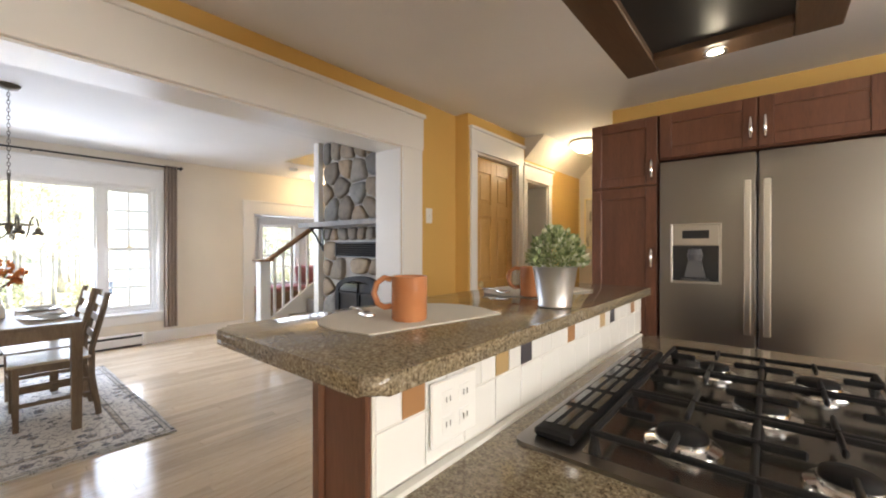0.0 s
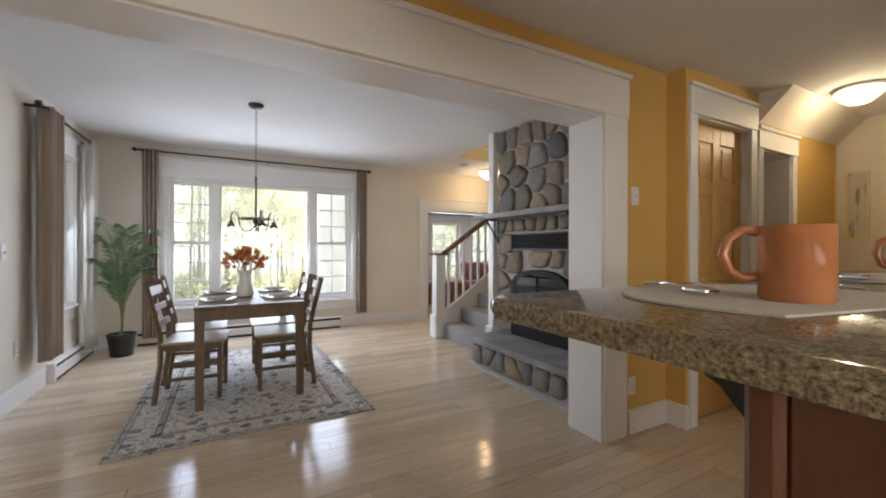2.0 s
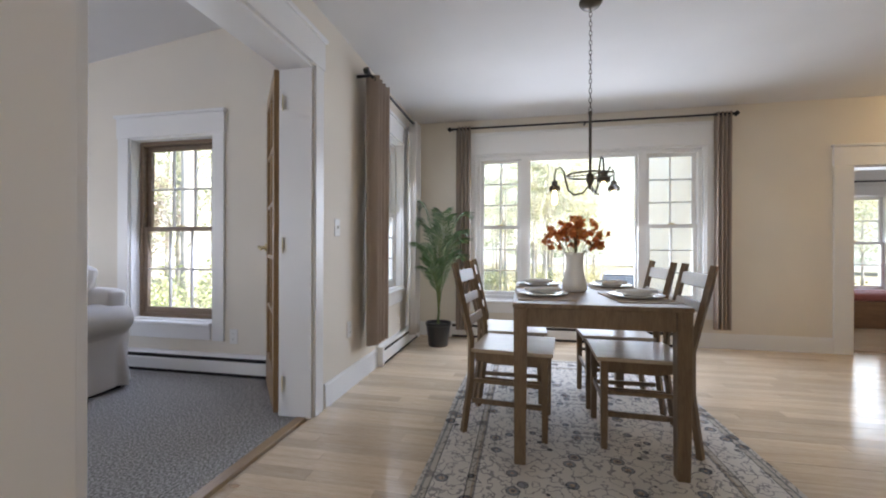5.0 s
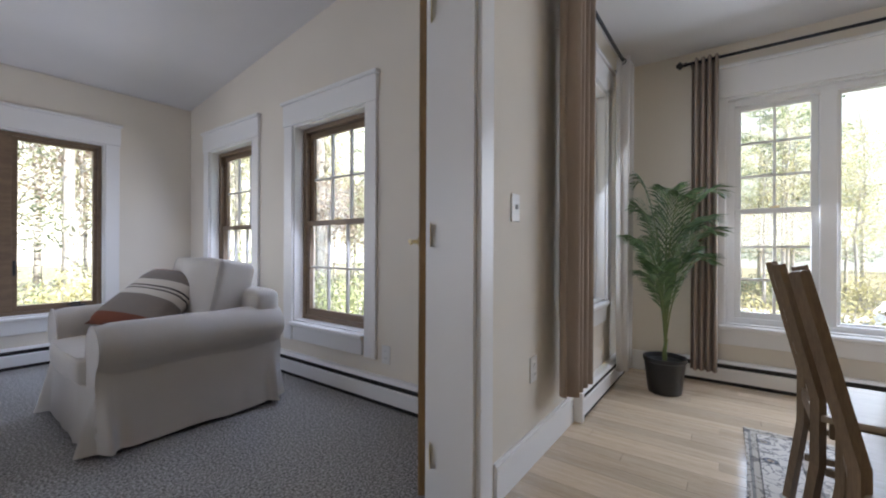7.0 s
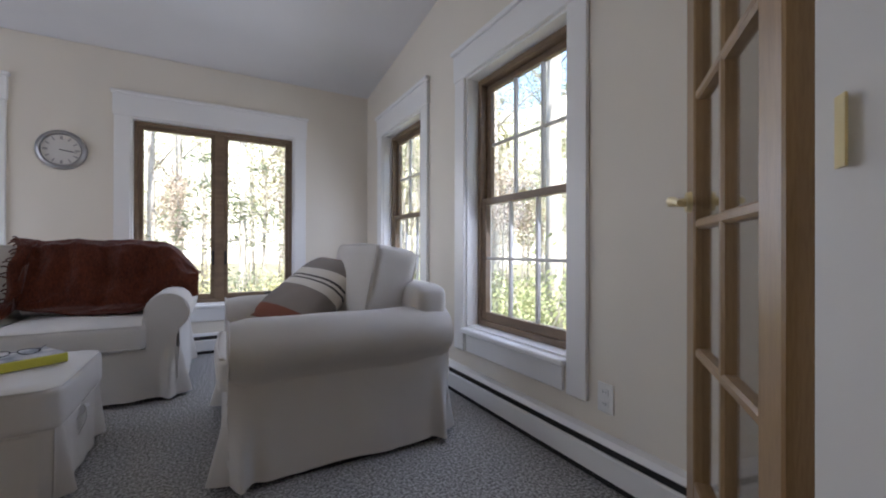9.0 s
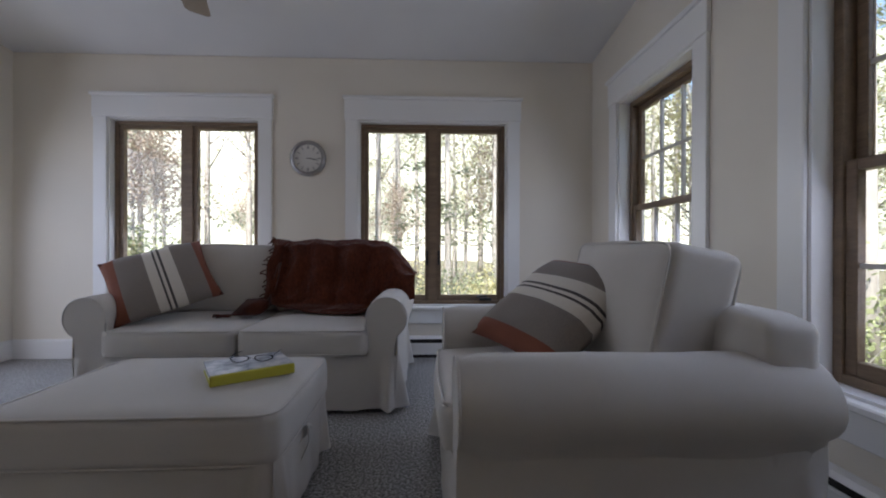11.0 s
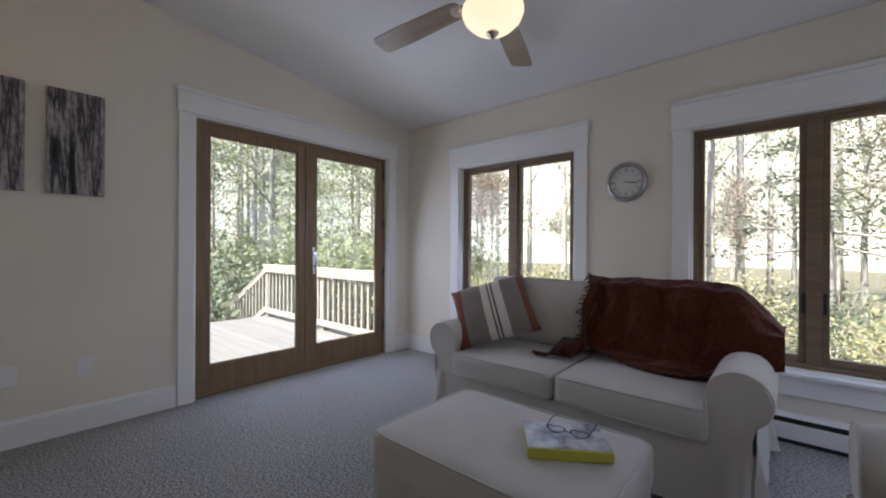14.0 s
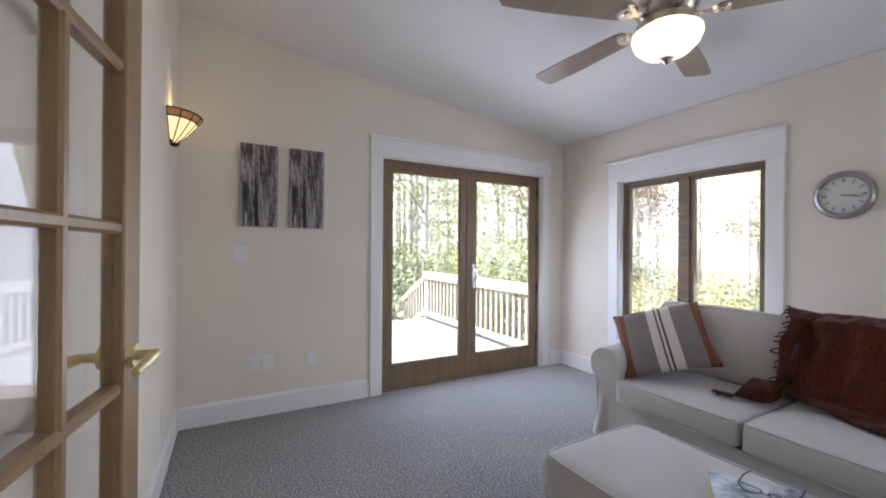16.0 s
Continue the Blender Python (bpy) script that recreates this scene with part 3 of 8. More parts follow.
fx = part("fixed_sash", ring(bm_new(), -0.583, 0.548, 0.464, 2.006, 0.08, 0.12, 0.022), M_TRIM, e)
pane(fx, -0.561, 0.526, 0.486, 1.984, 0.10)
# dining side window
e = casing("window_6", (-5.32, -1.38, 0), 180, 0.80, 0.60, 2.05, 0.10, 0.17, label="white double-hung window behind curtains")
e["category"] = "window"
lining(e, 0.80, 0.60, 2.05, 0.21, 0.012)
stool(e, 0.80, 0.60)
part("window_frame", ring(bm_new(), -0.388, 0.388, 0.612, 2.038, 0.06, 0.15, 0.028), M_TRIM, e)
hung(e, M_TRIM, -0.36, 0.36, 0.64, 2.01, 0.07, 2, 3)
# kitchen windows, both unseen, added so the fill light has openings
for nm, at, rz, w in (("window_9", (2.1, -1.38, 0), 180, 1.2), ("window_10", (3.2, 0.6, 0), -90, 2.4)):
    e = casing(nm, at, rz, w, 1.0, 2.05, 0.09, 0.14, label="unseen white double-hung kitchen window, added to light the kitchen")
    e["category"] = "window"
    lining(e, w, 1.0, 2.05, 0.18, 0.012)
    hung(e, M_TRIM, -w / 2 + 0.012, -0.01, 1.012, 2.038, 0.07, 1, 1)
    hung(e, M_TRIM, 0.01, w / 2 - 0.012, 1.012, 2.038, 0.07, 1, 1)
# windows of the next room
for i, (a, b, z0, z1) in enumerate((DW1, DW2)):
    w = b - a
    e = casing("window_%d" % (7 + i), (-8.5, (a + b) / 2, 0), 90, w, z0, z1, 0.09, 0.12, label="white double-hung window over a window seat")
    e["category"] = "window"
    lining(e, w, z0, z1, 0.16, 0.012)
    hung(e, M_TRIM, -w / 2 + 0.012, w / 2 - 0.012, z0 + 0.012, z1 - 0.012, 0.06, 2, 2)

# ---- glazed patio door ----
M_DOORWOOD = wood("patio_door_wood", (0.15, 0.095, 0.048), (0.27, 0.18, 0.098), 0.35, (10, 10, 1))
e = casing("door_1", (0.0, -4.035, 0), -90, 1.79, 0, 2.03, 0.10, 0.14, label="brown wood glazed patio door, closed, onto a deck")
e["category"] = "door"
lining(e, 1.79, 0, 2.03, 0.18, 0.012, False)
part("door_frame", ring(bm_new(), -0.883, 0.883, 0.0, 2.018, 0.03, 0.15, 0.030, 0.022), M_DOORWOOD, e)
part("center_post", box(bm_new(), -0.018, 0.035, 0.022, 0.018, 0.13, 1.988, 0.002), M_DOORWOOD, e)
for s in (-1, 1):
    a, b = sorted((s * 0.02, s * 0.853))
    leaf = part("door_leaf", ring(bm_new(), a, b, 0.024, 1.988, 0.04, 0.085, 0.072, 0.20), M_DOORWOOD, e)
    pane(leaf, a + 0.072, b - 0.072, 0.224, 1.916, 0.06)
    ring_b = ring(bm_new(), a + 0.072, b - 0.072, 0.224, 1.916, 0.046, 0.056, 0.010)
    part("glass_bead", ring_b, M_DOORWOOD, leaf)
    if s > 0:
        bm = bm_new()
        box(bm, 0.045, 0.030, 0.86, 0.075, 0.040, 1.10, 0.006)
        tube(bm, [(0.06, 0.035, 0.93), (0.06, 0.0, 0.93), (0.06, -0.015, 0.945), (0.06, -0.015, 1.03), (0.06, 0.0, 1.045), (0.06, 0.035, 1.045)], 0.009, 10)
        part("handle", bm, M_CHROME, leaf, "satin metal pull handle with lock plate", True, 40)
        for z in (0.3, 0.85, 1.35, 1.85):
            part("hinge", cone(bm_new(), (0.862, 0.032, z - 0.045), (0.862, 0.032, z + 0.045), 0.009, 0.009, 10), M_BLACK, leaf, "dark door hinge")

# ---- kitchen things ----
M_GRANITE = mat_new("speckled_granite", (0.2, 0.15, 0.09), 0.08)
g1, g2, g3 = noise_tex(M_GRANITE, 150, 6, space="World", rough=0.7), noise_tex(M_GRANITE, 230, 4, space="World", rough=0.65), noise_tex(M_GRANITE, 22, 3, space="World")
ga = ramp(M_GRANITE, g1, [(0.34, (0.025, 0.020, 0.016)), (0.44, (0.12, 0.092, 0.062)), (0.54, (0.27, 0.22, 0.155)), (0.66, (0.42, 0.37, 0.29))])
gb = ramp(M_GRANITE, g2, [(0.36, (0.015, 0.012, 0.01)), (0.46, (0.17, 0.13, 0.075)), (0.60, (0.36, 0.30, 0.19)), (0.70, (0.55, 0.50, 0.40))])
base(M_GRANITE, mix(M_GRANITE, ramp(M_GRANITE, g3, [(0.4, (0.25, 0.25, 0.25)), (0.6, (0.7, 0.7, 0.7))]), ga, gb))
M_STEEL = mat_new("brushed_steel", (0.28, 0.26, 0.24), 0.30, 1.0)
st = noise_tex(M_STEEL, 4, 4, (60, 60, 0.6))
rough_by(M_STEEL, st, 0.24, 0.40)
bump(M_STEEL, st, 0.03, 0.001)
M_TILE = mat_new("white_glazed_tile", (0.80, 0.79, 0.76), 0.18)
M_GROUT = mat_new("pale_grout", (0.72, 0.70, 0.65), 0.9)
M_HOODWOOD = wood("dark_hood_wood", (0.055, 0.03, 0.017), (0.10, 0.058, 0.033), 0.4, (10, 1, 10))
M_DARKGLASS = mat_new("dark_hood_panel", (0.025, 0.025, 0.027), 0.45, 0.0, 0.3)
M_PLASTICGREY = mat_new("grey_fridge_side", (0.25, 0.25, 0.26), 0.5)
M_DARKGREY = mat_new("dark_grey_plastic", (0.10, 0.10, 0.105), 0.3)
M_SOIL = mat_new("potting_soil", (0.03, 0.02, 0.013), 0.95)
M_NICKEL0 = mat_new("pale_metal_ring", (0.6, 0.58, 0.54), 0.3, 1.0)
M_DARKSTEEL = mat_new("dark_glossy_steel", (0.24, 0.235, 0.225), 0.16, 0.9)
M_IRON = mat_new("cast_iron", (0.010, 0.010, 0.011), 0.6, 0.0, 0.25)
bump(M_IRON, noise_tex(M_IRON, 260, 3), 0.3, 0.001)


def slab(name, label, outline, z0, z1, mat, category, r=0.012):
    """A worktop with a rounded edge."""
    bm = bm_new()
    prism(bm, outline, z1 - z0, Matrix.Translation((0, 0, z0)))
    es = [e for e in bm.edges if abs(e.verts[0].co.z - e.verts[1].co.z) < 1e-6]
    bmesh.ops.bevel(bm, geom=es, offset=r, segments=4, profile=0.5, affect="EDGES")
    return tagged(link(name, bm, mat, False, 40), label, category)


def round_rect(x0, y0, x1, y1, r, n=5):
    pts = []
    for cx, cy, a in ((x1 - r, y1 - r, 0), (x0 + r, y1 - r, 90), (x0 + r, y0 + r, 180), (x1 - r, y0 + r, 270)):
        for k in range(n + 1):
            t = radians(a + 90 * k / n)
            pts.append((cx + r * math.cos(t), cy + r * math.sin(t)))
    return pts


slab("bar_top", "speckled brown granite bar top, polished, rounded edge", round_rect(-0.900, 0.335, -0.405, 1.82, 0.03), 1.066, 1.095, M_GRANITE, "countertop", 0.0125)
slab("worktop", "speckled brown granite worktop round the cooktop", round_rect(-0.4405, 0.345, 0.24, 1.74, 0.02), 0.872, 0.910, M_GRANITE, "countertop", 0.012)
isl = thing("island_cabinet", "cherry-stained island cabinet under the granite bar", "cabinet", (0, 0, 0))
part("knee_wall", box(bm_new(), -0.560, 0.372, 0, -0.452, 1.79, 1.065), M_CHERRY, isl)
part("end_panel", box(bm_new(), -0.545, 0.362, 0, -0.446, 0.372, 1.065, 0.003), M_CHERRY, isl, "reddish cherry end panel")
part("corner_stile", box(bm_new(), -0.572, 0.356, 0, -0.545, 0.40, 1.065, 0.006), M_CHERRY, isl)
part("body", box(bm_new(), -0.43, 0.38, 0.0, 0.21, 1.70, 0.871), M_CHERRY, isl)
br = part("bracket", prism(bm_new(), [(-0.56, 1.06), (-0.84, 1.06), (-0.84, 1.03), (-0.72, 0.97), (-0.62, 0.86), (-0.59, 0.72), (-0.56, 0.72)], 0.04, Matrix(((1, 0, 0, 0), (0, 0, -1, 0.66), (0, 1, 0, 0), (0, 0, 0, 1)))), M_BLACK, isl, "dark curved bar bracket")
# tiled upstand: small accent tiles in the top course, larger white ones below
M_ACCENT = {"b": mat_new("brown_tile", (0.36, 0.19, 0.085), 0.3), "t": mat_new("tan_tile", (0.46, 0.32, 0.15), 0.3), "k": mat_new("slate_tile", (0.07, 0.065, 0.075), 0.3)}
ups = thing("tile_upstand", "white glazed tile upstand with small brown and slate accents", "backsplash", (0, 0, 0))
part("grout_bed", box(bm_new(), -0.4515, 0.37, 0.910, -0.444, 1.79, 1.065), M_GROUT, ups)
part("caulk_bead", box(bm_new(), -0.4435, 0.362, 0.903, -0.4215, 1.74, 0.9145, 0.004), M_GROUT, ups, "white caulk along the worktop")
accents = {0.45: "b", 0.705: "t", 0.805: "k", 1.055: "b", 1.307: "t", 1.408: "k", 1.66: "b"}
y = 0.374
while y < 1.77:
    w = 0.049
    kind = next((k for c, k in accents.items() if abs(c - (y + w / 2)) < 0.026), None)
    part("tile", box(bm_new(), -0.444, y, 1.0055, -0.4415, y + w, 1.0635, 0.0015), M_ACCENT[kind] if kind else M_TILE, ups)
    y += 0.0508
y = 0.374
while y < 1.72:
    part("tile", box(bm_new(), -0.444, y, 0.9155, -0.4415, y + 0.0995, 1.003, 0.0015), M_TILE, ups)
    y += 0.1016
# Slots are raised strips; the shade of the holes is this grey.
M_SLOTGREY = mat_new("shaded_slot", (0.28, 0.27, 0.25), 0.8)
ou = thing("double_outlet", "white double outlet plate set in the tile upstand", "wall plate", (-0.4392, 0.54, 0.992), 90)
part("cover_plate", box(bm_new(), -0.06, -0.006, -0.052, 0.06, 0, 0.052, 0.003), M_WHITEPLASTIC, ou)
for x in (-0.023, 0.023):
    for z in (-0.020, 0.020):
        r = part("receptacle", box(bm_new(), x - 0.014, -0.0075, z - 0.014, x + 0.014, -0.005, z + 0.014, 0.004), M_WHITEPLASTIC, ou)
        for dx in (-0.005, 0.005):
            part("slot", box(bm_new(), x + dx - 0.001, -0.0096, z - 0.004, x + dx + 0.001, -0.0086, z + 0.005), M_SLOTGREY, r)

# cooktop
ct = thing("cooktop", "stainless gas cooktop with black cast-iron grates and side vent", "cooktop", (0, 0, 0))
bm = bm_new()
prism(bm, round_rect(-0.383, 0.64, 0.19, 1.44, 0.02), 0.008, Matrix.Translation((0, 0, 0.9095)))
part("tray_rim", bm, M_STEEL, ct, "brushed steel rim")
part("burner_well", box(bm_new(), -0.272, 0.672, 0.9176, 0.168, 1.41, 0.9186), M_DARKSTEEL, ct, "dark glossy burner well")
vent = part("side_vent", box(bm_new(), -0.360, 0.672, 0.917, -0.285, 1.40, 0.936, 0.006), M_IRON, ct, "black slotted downdraft vent")
k = 0
for y0 in [0.705 + 0.115 * i for i in range(6)]:
    for x in (-0.351, -0.329, -0.307):
        part("vent_slot", box(bm_new(), x, y0, 0.935, x + 0.014, y0 + 0.095, 0.9368), M_DARKSTEEL, vent)
for cx, cy, r in ((-0.145, 0.796, 0.046), (-0.145, 1.288, 0.040), (0.055, 0.796, 0.040), (0.055, 1.288, 0.046), (-0.045, 1.042, 0.052)):
    b = part("burner", lathe(bm_new(), [(0.0, 0.918), (r * 1.3, 0.918), (r * 1.25, 0.926), (r * 0.9, 0.930), (r * 0.9, 0.938), (0.0, 0.938)], 24, (cx, cy, 0)), M_CHROME, ct, "bright burner ring", True, 40)
    part("burner_cap", lathe(bm_new(), [(r * 0.85, 0.9382), (r * 0.8, 0.946), (r * 0.3, 0.949), (0.0, 0.949)], 24, (cx, cy, 0)), M_IRON, b, "black burner cap", True)
def grate(gy0, gy1, x0=-0.262, x1=0.168):
    """A cast-iron pan grate: an outer frame on feet and fingers that reach in over each burner."""
    gm = bm_new()
    z0, z1 = 0.946, 0.957
    for yy in (gy0 + 0.006, gy1 - 0.006):
        box(gm, x0, yy - 0.005, z0, x1, yy + 0.005, z1, 0.003)
    for xx in (x0 + 0.006, x1 - 0.006, (x0 + x1) / 2):
        box(gm, xx - 0.005, gy0, z0, xx + 0.005, gy1, z1, 0.003)
    cy = (gy0 + gy1) / 2
    for xx in (-0.145, 0.055):
        for s in (-1, 1):
            a, b = sorted((cy + s * 0.042, cy + s * (gy1 - gy0) / 2))
            box(gm, xx - 0.004, a, z0 + 0.001, xx + 0.004, b, z1 + 0.005, 0.003)
            a, b = sorted((xx + s * 0.042, xx + s * 0.102))
            box(gm, a, cy - 0.004, z0 + 0.001, b, cy + 0.004, z1 + 0.005, 0.003)
    for xx in (x0 + 0.008, x1 - 0.008, (x0 + x1) / 2):
        for yy in (gy0 + 0.008, gy1 - 0.008):
            cone(gm, (xx, yy, 0.918), (xx, yy, z0), 0.011, 0.006, 8)
    part("grate", gm, M_IRON, ct, "black cast-iron pan grate")


for gy in (0.676, 0.922, 1.168):
    grate(gy, gy + 0.240)

# hood over the cooktop
hood = thing("range_hood", "dark wood island range hood with a glossy panel underneath", "range hood", (0, 0, 0))
HX0, HX1, HY0, HY1, HZ = -0.400, 0.110, 0.42, 1.433, 1.82
for x0, y0, x1, y1 in ((HX0, HY0, HX0 + 0.095, HY1), (HX1 - 0.095, HY0, HX1, HY1), (HX0 + 0.095, HY0, HX1 - 0.095, HY0 + 0.095), (HX0 + 0.095, HY1 - 0.095, HX1 - 0.095, HY1)):
    part("frame_rail", box(bm_new(), x0, y0, HZ, x1, y1, HZ + 0.26, 0.003), M_HOODWOOD, hood, "dark wood frame")
part("inner_panel", box(bm_new(), HX0 + 0.094, HY0 + 0.094, HZ + 0.02, HX1 - 0.094, HY1 - 0.094, HZ + 0.05), M_DARKGLASS, hood, "black glossy filter panel")
part("stack", box(bm_new(), HX0 + 0.05, HY0 + 0.05, HZ + 0.26, HX1 - 0.05, HY1 - 0.05, KCEIL, 0.004), M_HOODWOOD, hood)
M_SPOT = glow("hood_spot", (1.0, 0.92, 0.72), 3)
for x, y in ((-0.154, 1.392), (-0.154, 0.47)):
    sp = part("spot_rim", lathe(bm_new(), [(0.020, -0.001), (0.030, -0.003), (0.032, 0.004), (0.020, 0.006)], 20, (x, y, HZ - 0.002)), M_CHROME, hood, "chrome spot rim", True)
    part("spot_lens", lathe(bm_new(), [(0.0, 0.0), (0.021, 0.0), (0.021, 0.004)], 20, (x, y, HZ - 0.002)), M_SPOT, sp, "lit halogen lens")


# tall cabinets and fridge
def shaker(name, parent, x0, x1, z0, z1, y, mat, handle=None):
    d = part(name, ring(bm_new(), x0, x1, z0, z1, y - 0.02, y, 0.058, bev=0.003), mat, parent)
    part("door_panel", box(bm_new(), x0 + 0.056, y - 0.011, z0 + 0.056, x1 - 0.056, y - 0.003, z1 - 0.056), mat, d)
    if handle:
        hx, hz = handle
        bm = bm_new()
        tube(bm, [(hx, y - 0.02, hz - 0.05), (hx, y - 0.045, hz - 0.046), (hx, y - 0.048, hz), (hx, y - 0.045, hz + 0.046), (hx, y - 0.02, hz + 0.05)], [0.007, 0.006, 0.008, 0.006, 0.007], 10)
        part("handle", bm, M_CHROME, d, "polished bow handle", True)
    return d


pantry = thing("pantry_cabinet", "tall narrow cherry pantry cabinet beside the fridge", "cabinet", (0, 0, 0))
part("body", box(bm_new(), -0.885, 2.502, 0.0, -0.515, 3.29, 2.0, 0.003), M_CHERRY, pantry)
shaker("door", pantry, -0.880, -0.520, 1.612, 1.995, 2.50, M_CHERRY, (-0.545, 1.70))
shaker("door", pantry, -0.880, -0.520, 0.10, 1.600, 2.50, M_CHERRY, (-0.545, 1.20))
over = thing("wall_cabinet", "cherry cabinet above the fridge with two doors", "cabinet", (0, 0, 0))
part("body", box(bm_new(), -0.513, 2.502, 1.745, 0.36, 3.29, 2.0, 0.003), M_CHERRY, over)
shaker("door", over, -0.508, -0.083, 1.752, 1.995, 2.50, M_CHERRY, (-0.108, 1.845))
shaker("door", over, -0.077, 0.355, 1.752, 1.995, 2.50, M_CHERRY, (-0.052, 1.845))
endp = thing("end_cabinet", "tall cherry cabinet at the fridge's far side", "cabinet", (0, 0, 0))
part("body", box(bm_new(), 0.362, 2.47, 0.0, 1.2, 3.29, 2.0, 0.003), M_CHERRY, endp)
shaker("door", endp, 0.40, 0.78, 0.10, 1.995, 2.468, M_CHERRY, (0.43, 1.1))
fr = thing("refrigerator", "stainless French-door refrigerator with a water dispenser", "refrigerator", (0, 0, 0))
part("cabinet_body", box(bm_new(), -0.50, 2.54, 0.02, 0.345, 3.27, 1.725), M_PLASTICGREY, fr)
FD = {}
for nm, x0, x1 in (("l", -0.505, -0.0845), ("r", -0.0775, 0.350)):
    FD[nm] = part("door", box(bm_new(), x0, 2.47, 0.06, x1, 2.54, 1.728, 0.012, None, 3), M_STEEL, fr, "brushed stainless door", False, 40)
for nm, x in (("l", -0.117), ("r", -0.043)):
    bm = bm_new()
    box(bm, x - 0.014, 2.415, 0.835, x + 0.014, 2.435, 1.585, 0.008, None, 3)
    for z in (0.86, 1.56):
        box(bm, x - 0.010, 2.43, z - 0.02, x + 0.010, 2.471, z + 0.02, 0.004)
    part("bar_handle", bm, M_NICKEL0, FD[nm], "long flat steel handle", False, 40)
dp = part("dispenser", ring(bm_new(), -0.452, -0.222, 1.068, 1.385, 2.462, 2.472, 0.012, 0.014), M_NICKEL0, FD["l"], "ice and water dispenser")
part("dispenser_panel", box(bm_new(), -0.44, 2.463, 1.268, -0.234, 2.472, 1.373, 0.003), M_NICKEL0, FD["l"])
part("display", box(bm_new(), -0.395, 2.4615, 1.305, -0.275, 2.4632, 1.348), M_BLACK, FD["l"], "dark display window")
part("dispenser_recess", box(bm_new(), -0.44, 2.4665, 1.082, -0.234, 2.471, 1.266), M_BLACK, FD["l"], "black dispenser recess")
bm = bm_new()
lathe(bm, [(0.03, 0.0), (0.036, 0.03), (0.028, 0.06), (0.0, 0.06)], 16, (-0.337, 2.462, 1.19))
box(bm, -0.40, 2.445, 1.084, -0.274, 2.466, 1.094, 0.003)
prism(bm, [(-0.385, 1.10), (-0.29, 1.10), (-0.31, 1.20), (-0.365, 1.20)], 0.01, Matrix(((1, 0, 0, 0), (0, 0, -1, 2.4665), (0, 1, 0, 0), (0, 0, 0, 1))))
part("dispenser_paddle", bm, M_DARKGREY, FD["l"], smooth=False)

# things on the bar
M_CLAY = mat_new("terracotta_glaze", (0.50, 0.20, 0.085), 0.12)
base(M_CLAY, ramp(M_CLAY, noise_tex(M_CLAY, 9, 3), [(0.35, (0.44, 0.165, 0.065)), (0.65, (0.55, 0.235, 0.105))]))
M_MAT = fabric("cream_placemat", (0.66, 0.61, 0.51), None, 500)


def placemat(at, rz):
    bm = bm_new()
    pts = [(-0.18, -0.14), (0.18, -0.14), (0.21, -0.05)] + [(0.21 * math.cos(a), 0.15 * math.sin(a)) for a in [radians(k) for k in range(0, 181, 12)]] + [(-0.21, -0.05)]
    prism(bm, pts, 0.003)
    ob = tagged(link("placemat", bm, M_MAT), "cream woven placemat with a curved edge on the bar", "placemat", "placemats on the bar")
    ob.matrix_basis = pose(*at, 0, 0, rz)
    return ob


def mug(at, rz):
    e = thing("mug", "glossy terracotta-orange mug on a cream placemat", "mug", at, rz, "mugs on the bar")
    part("cup", lathe(bm_new(), [(0.0, 0.003), (0.035, 0.0), (0.039, 0.004), (0.0392, 0.09), (0.0405, 0.096), (0.0375, 0.096), (0.036, 0.09), (0.035, 0.01), (0.0, 0.008)], 32), M_CLAY, e, smooth=True, angle=50)
    part("handle", tube(bm_new(), [(-0.040, 0, 0.088), (-0.055, 0, 0.092), (-0.072, 0, 0.080), (-0.078, 0, 0.058), (-0.070, 0, 0.036), (-0.055, 0, 0.027), (-0.040, 0, 0.030)], 0.0065, 10), M_CLAY, e, smooth=True)
    return e


def spoon(at, rz):
    e = thing("spoon", "small steel teaspoon lying on a placemat", "spoon", at, rz, "spoons on the bar")
    part("bowl", soft_box(bm_new(), 0.045, 0.028, 0.008, 0.004, 4, (0, 0, 0.001), Matrix.Translation((0, 0, 0.006))), M_CHROME, e, smooth=True)
    part("stem", tube(bm_new(), [(0.02, 0, 0.007), (0.06, 0, 0.012), (0.12, 0, 0.006)], [0.003, 0.002, 0.004], 8), M_CHROME, e, smooth=True)
    return e


placemat((-0.70, 0.69, 1.096), 80)
placemat((-0.72, 1.38, 1.096), 78)
mug((-0.640, 0.640, 1.099), 38)
mug((-0.63, 1.20, 1.099), 30)
spoon((-0.735, 0.60, 1.099), 160)
spoon((-0.74, 1.20, 1.099), 160)

# potted plant on the bar
M_GALV = mat_new("galvanised_metal", (0.60, 0.60, 0.60), 0.35, 0.9)
M_LEAFGREY = mat_new("pale_sage_leaf", (0.10, 0.145, 0.055), 0.6)
n_, l_, b_ = nodes_of(M_LEAFGREY)
gi_ = n_.new("ShaderNodeNewGeometry")
base(M_LEAFGREY, ramp(M_LEAFGREY, gi_.outputs["Random Per Island"], [(0.0, (0.10, 0.14, 0.05)), (0.45, (0.28, 0.34, 0.15)), (0.75, (0.52, 0.56, 0.34)), (1.0, (0.74, 0.75, 0.60))]))
pot = thing("potted_plant", "small grey-green bushy plant in a galvanised metal pot", "plant", (-0.486, 1.05, 1.096))
part("pot", lathe(bm_new(), [(0.0, 0.004), (0.043, 0.0), (0.046, 0.004), (0.044, 0.010), (0.059, 0.105), (0.062, 0.110), (0.057, 0.110), (0.042, 0.012), (0.0, 0.012)], 32), M_GALV, pot, "tapered galvanised pot", True, 40)
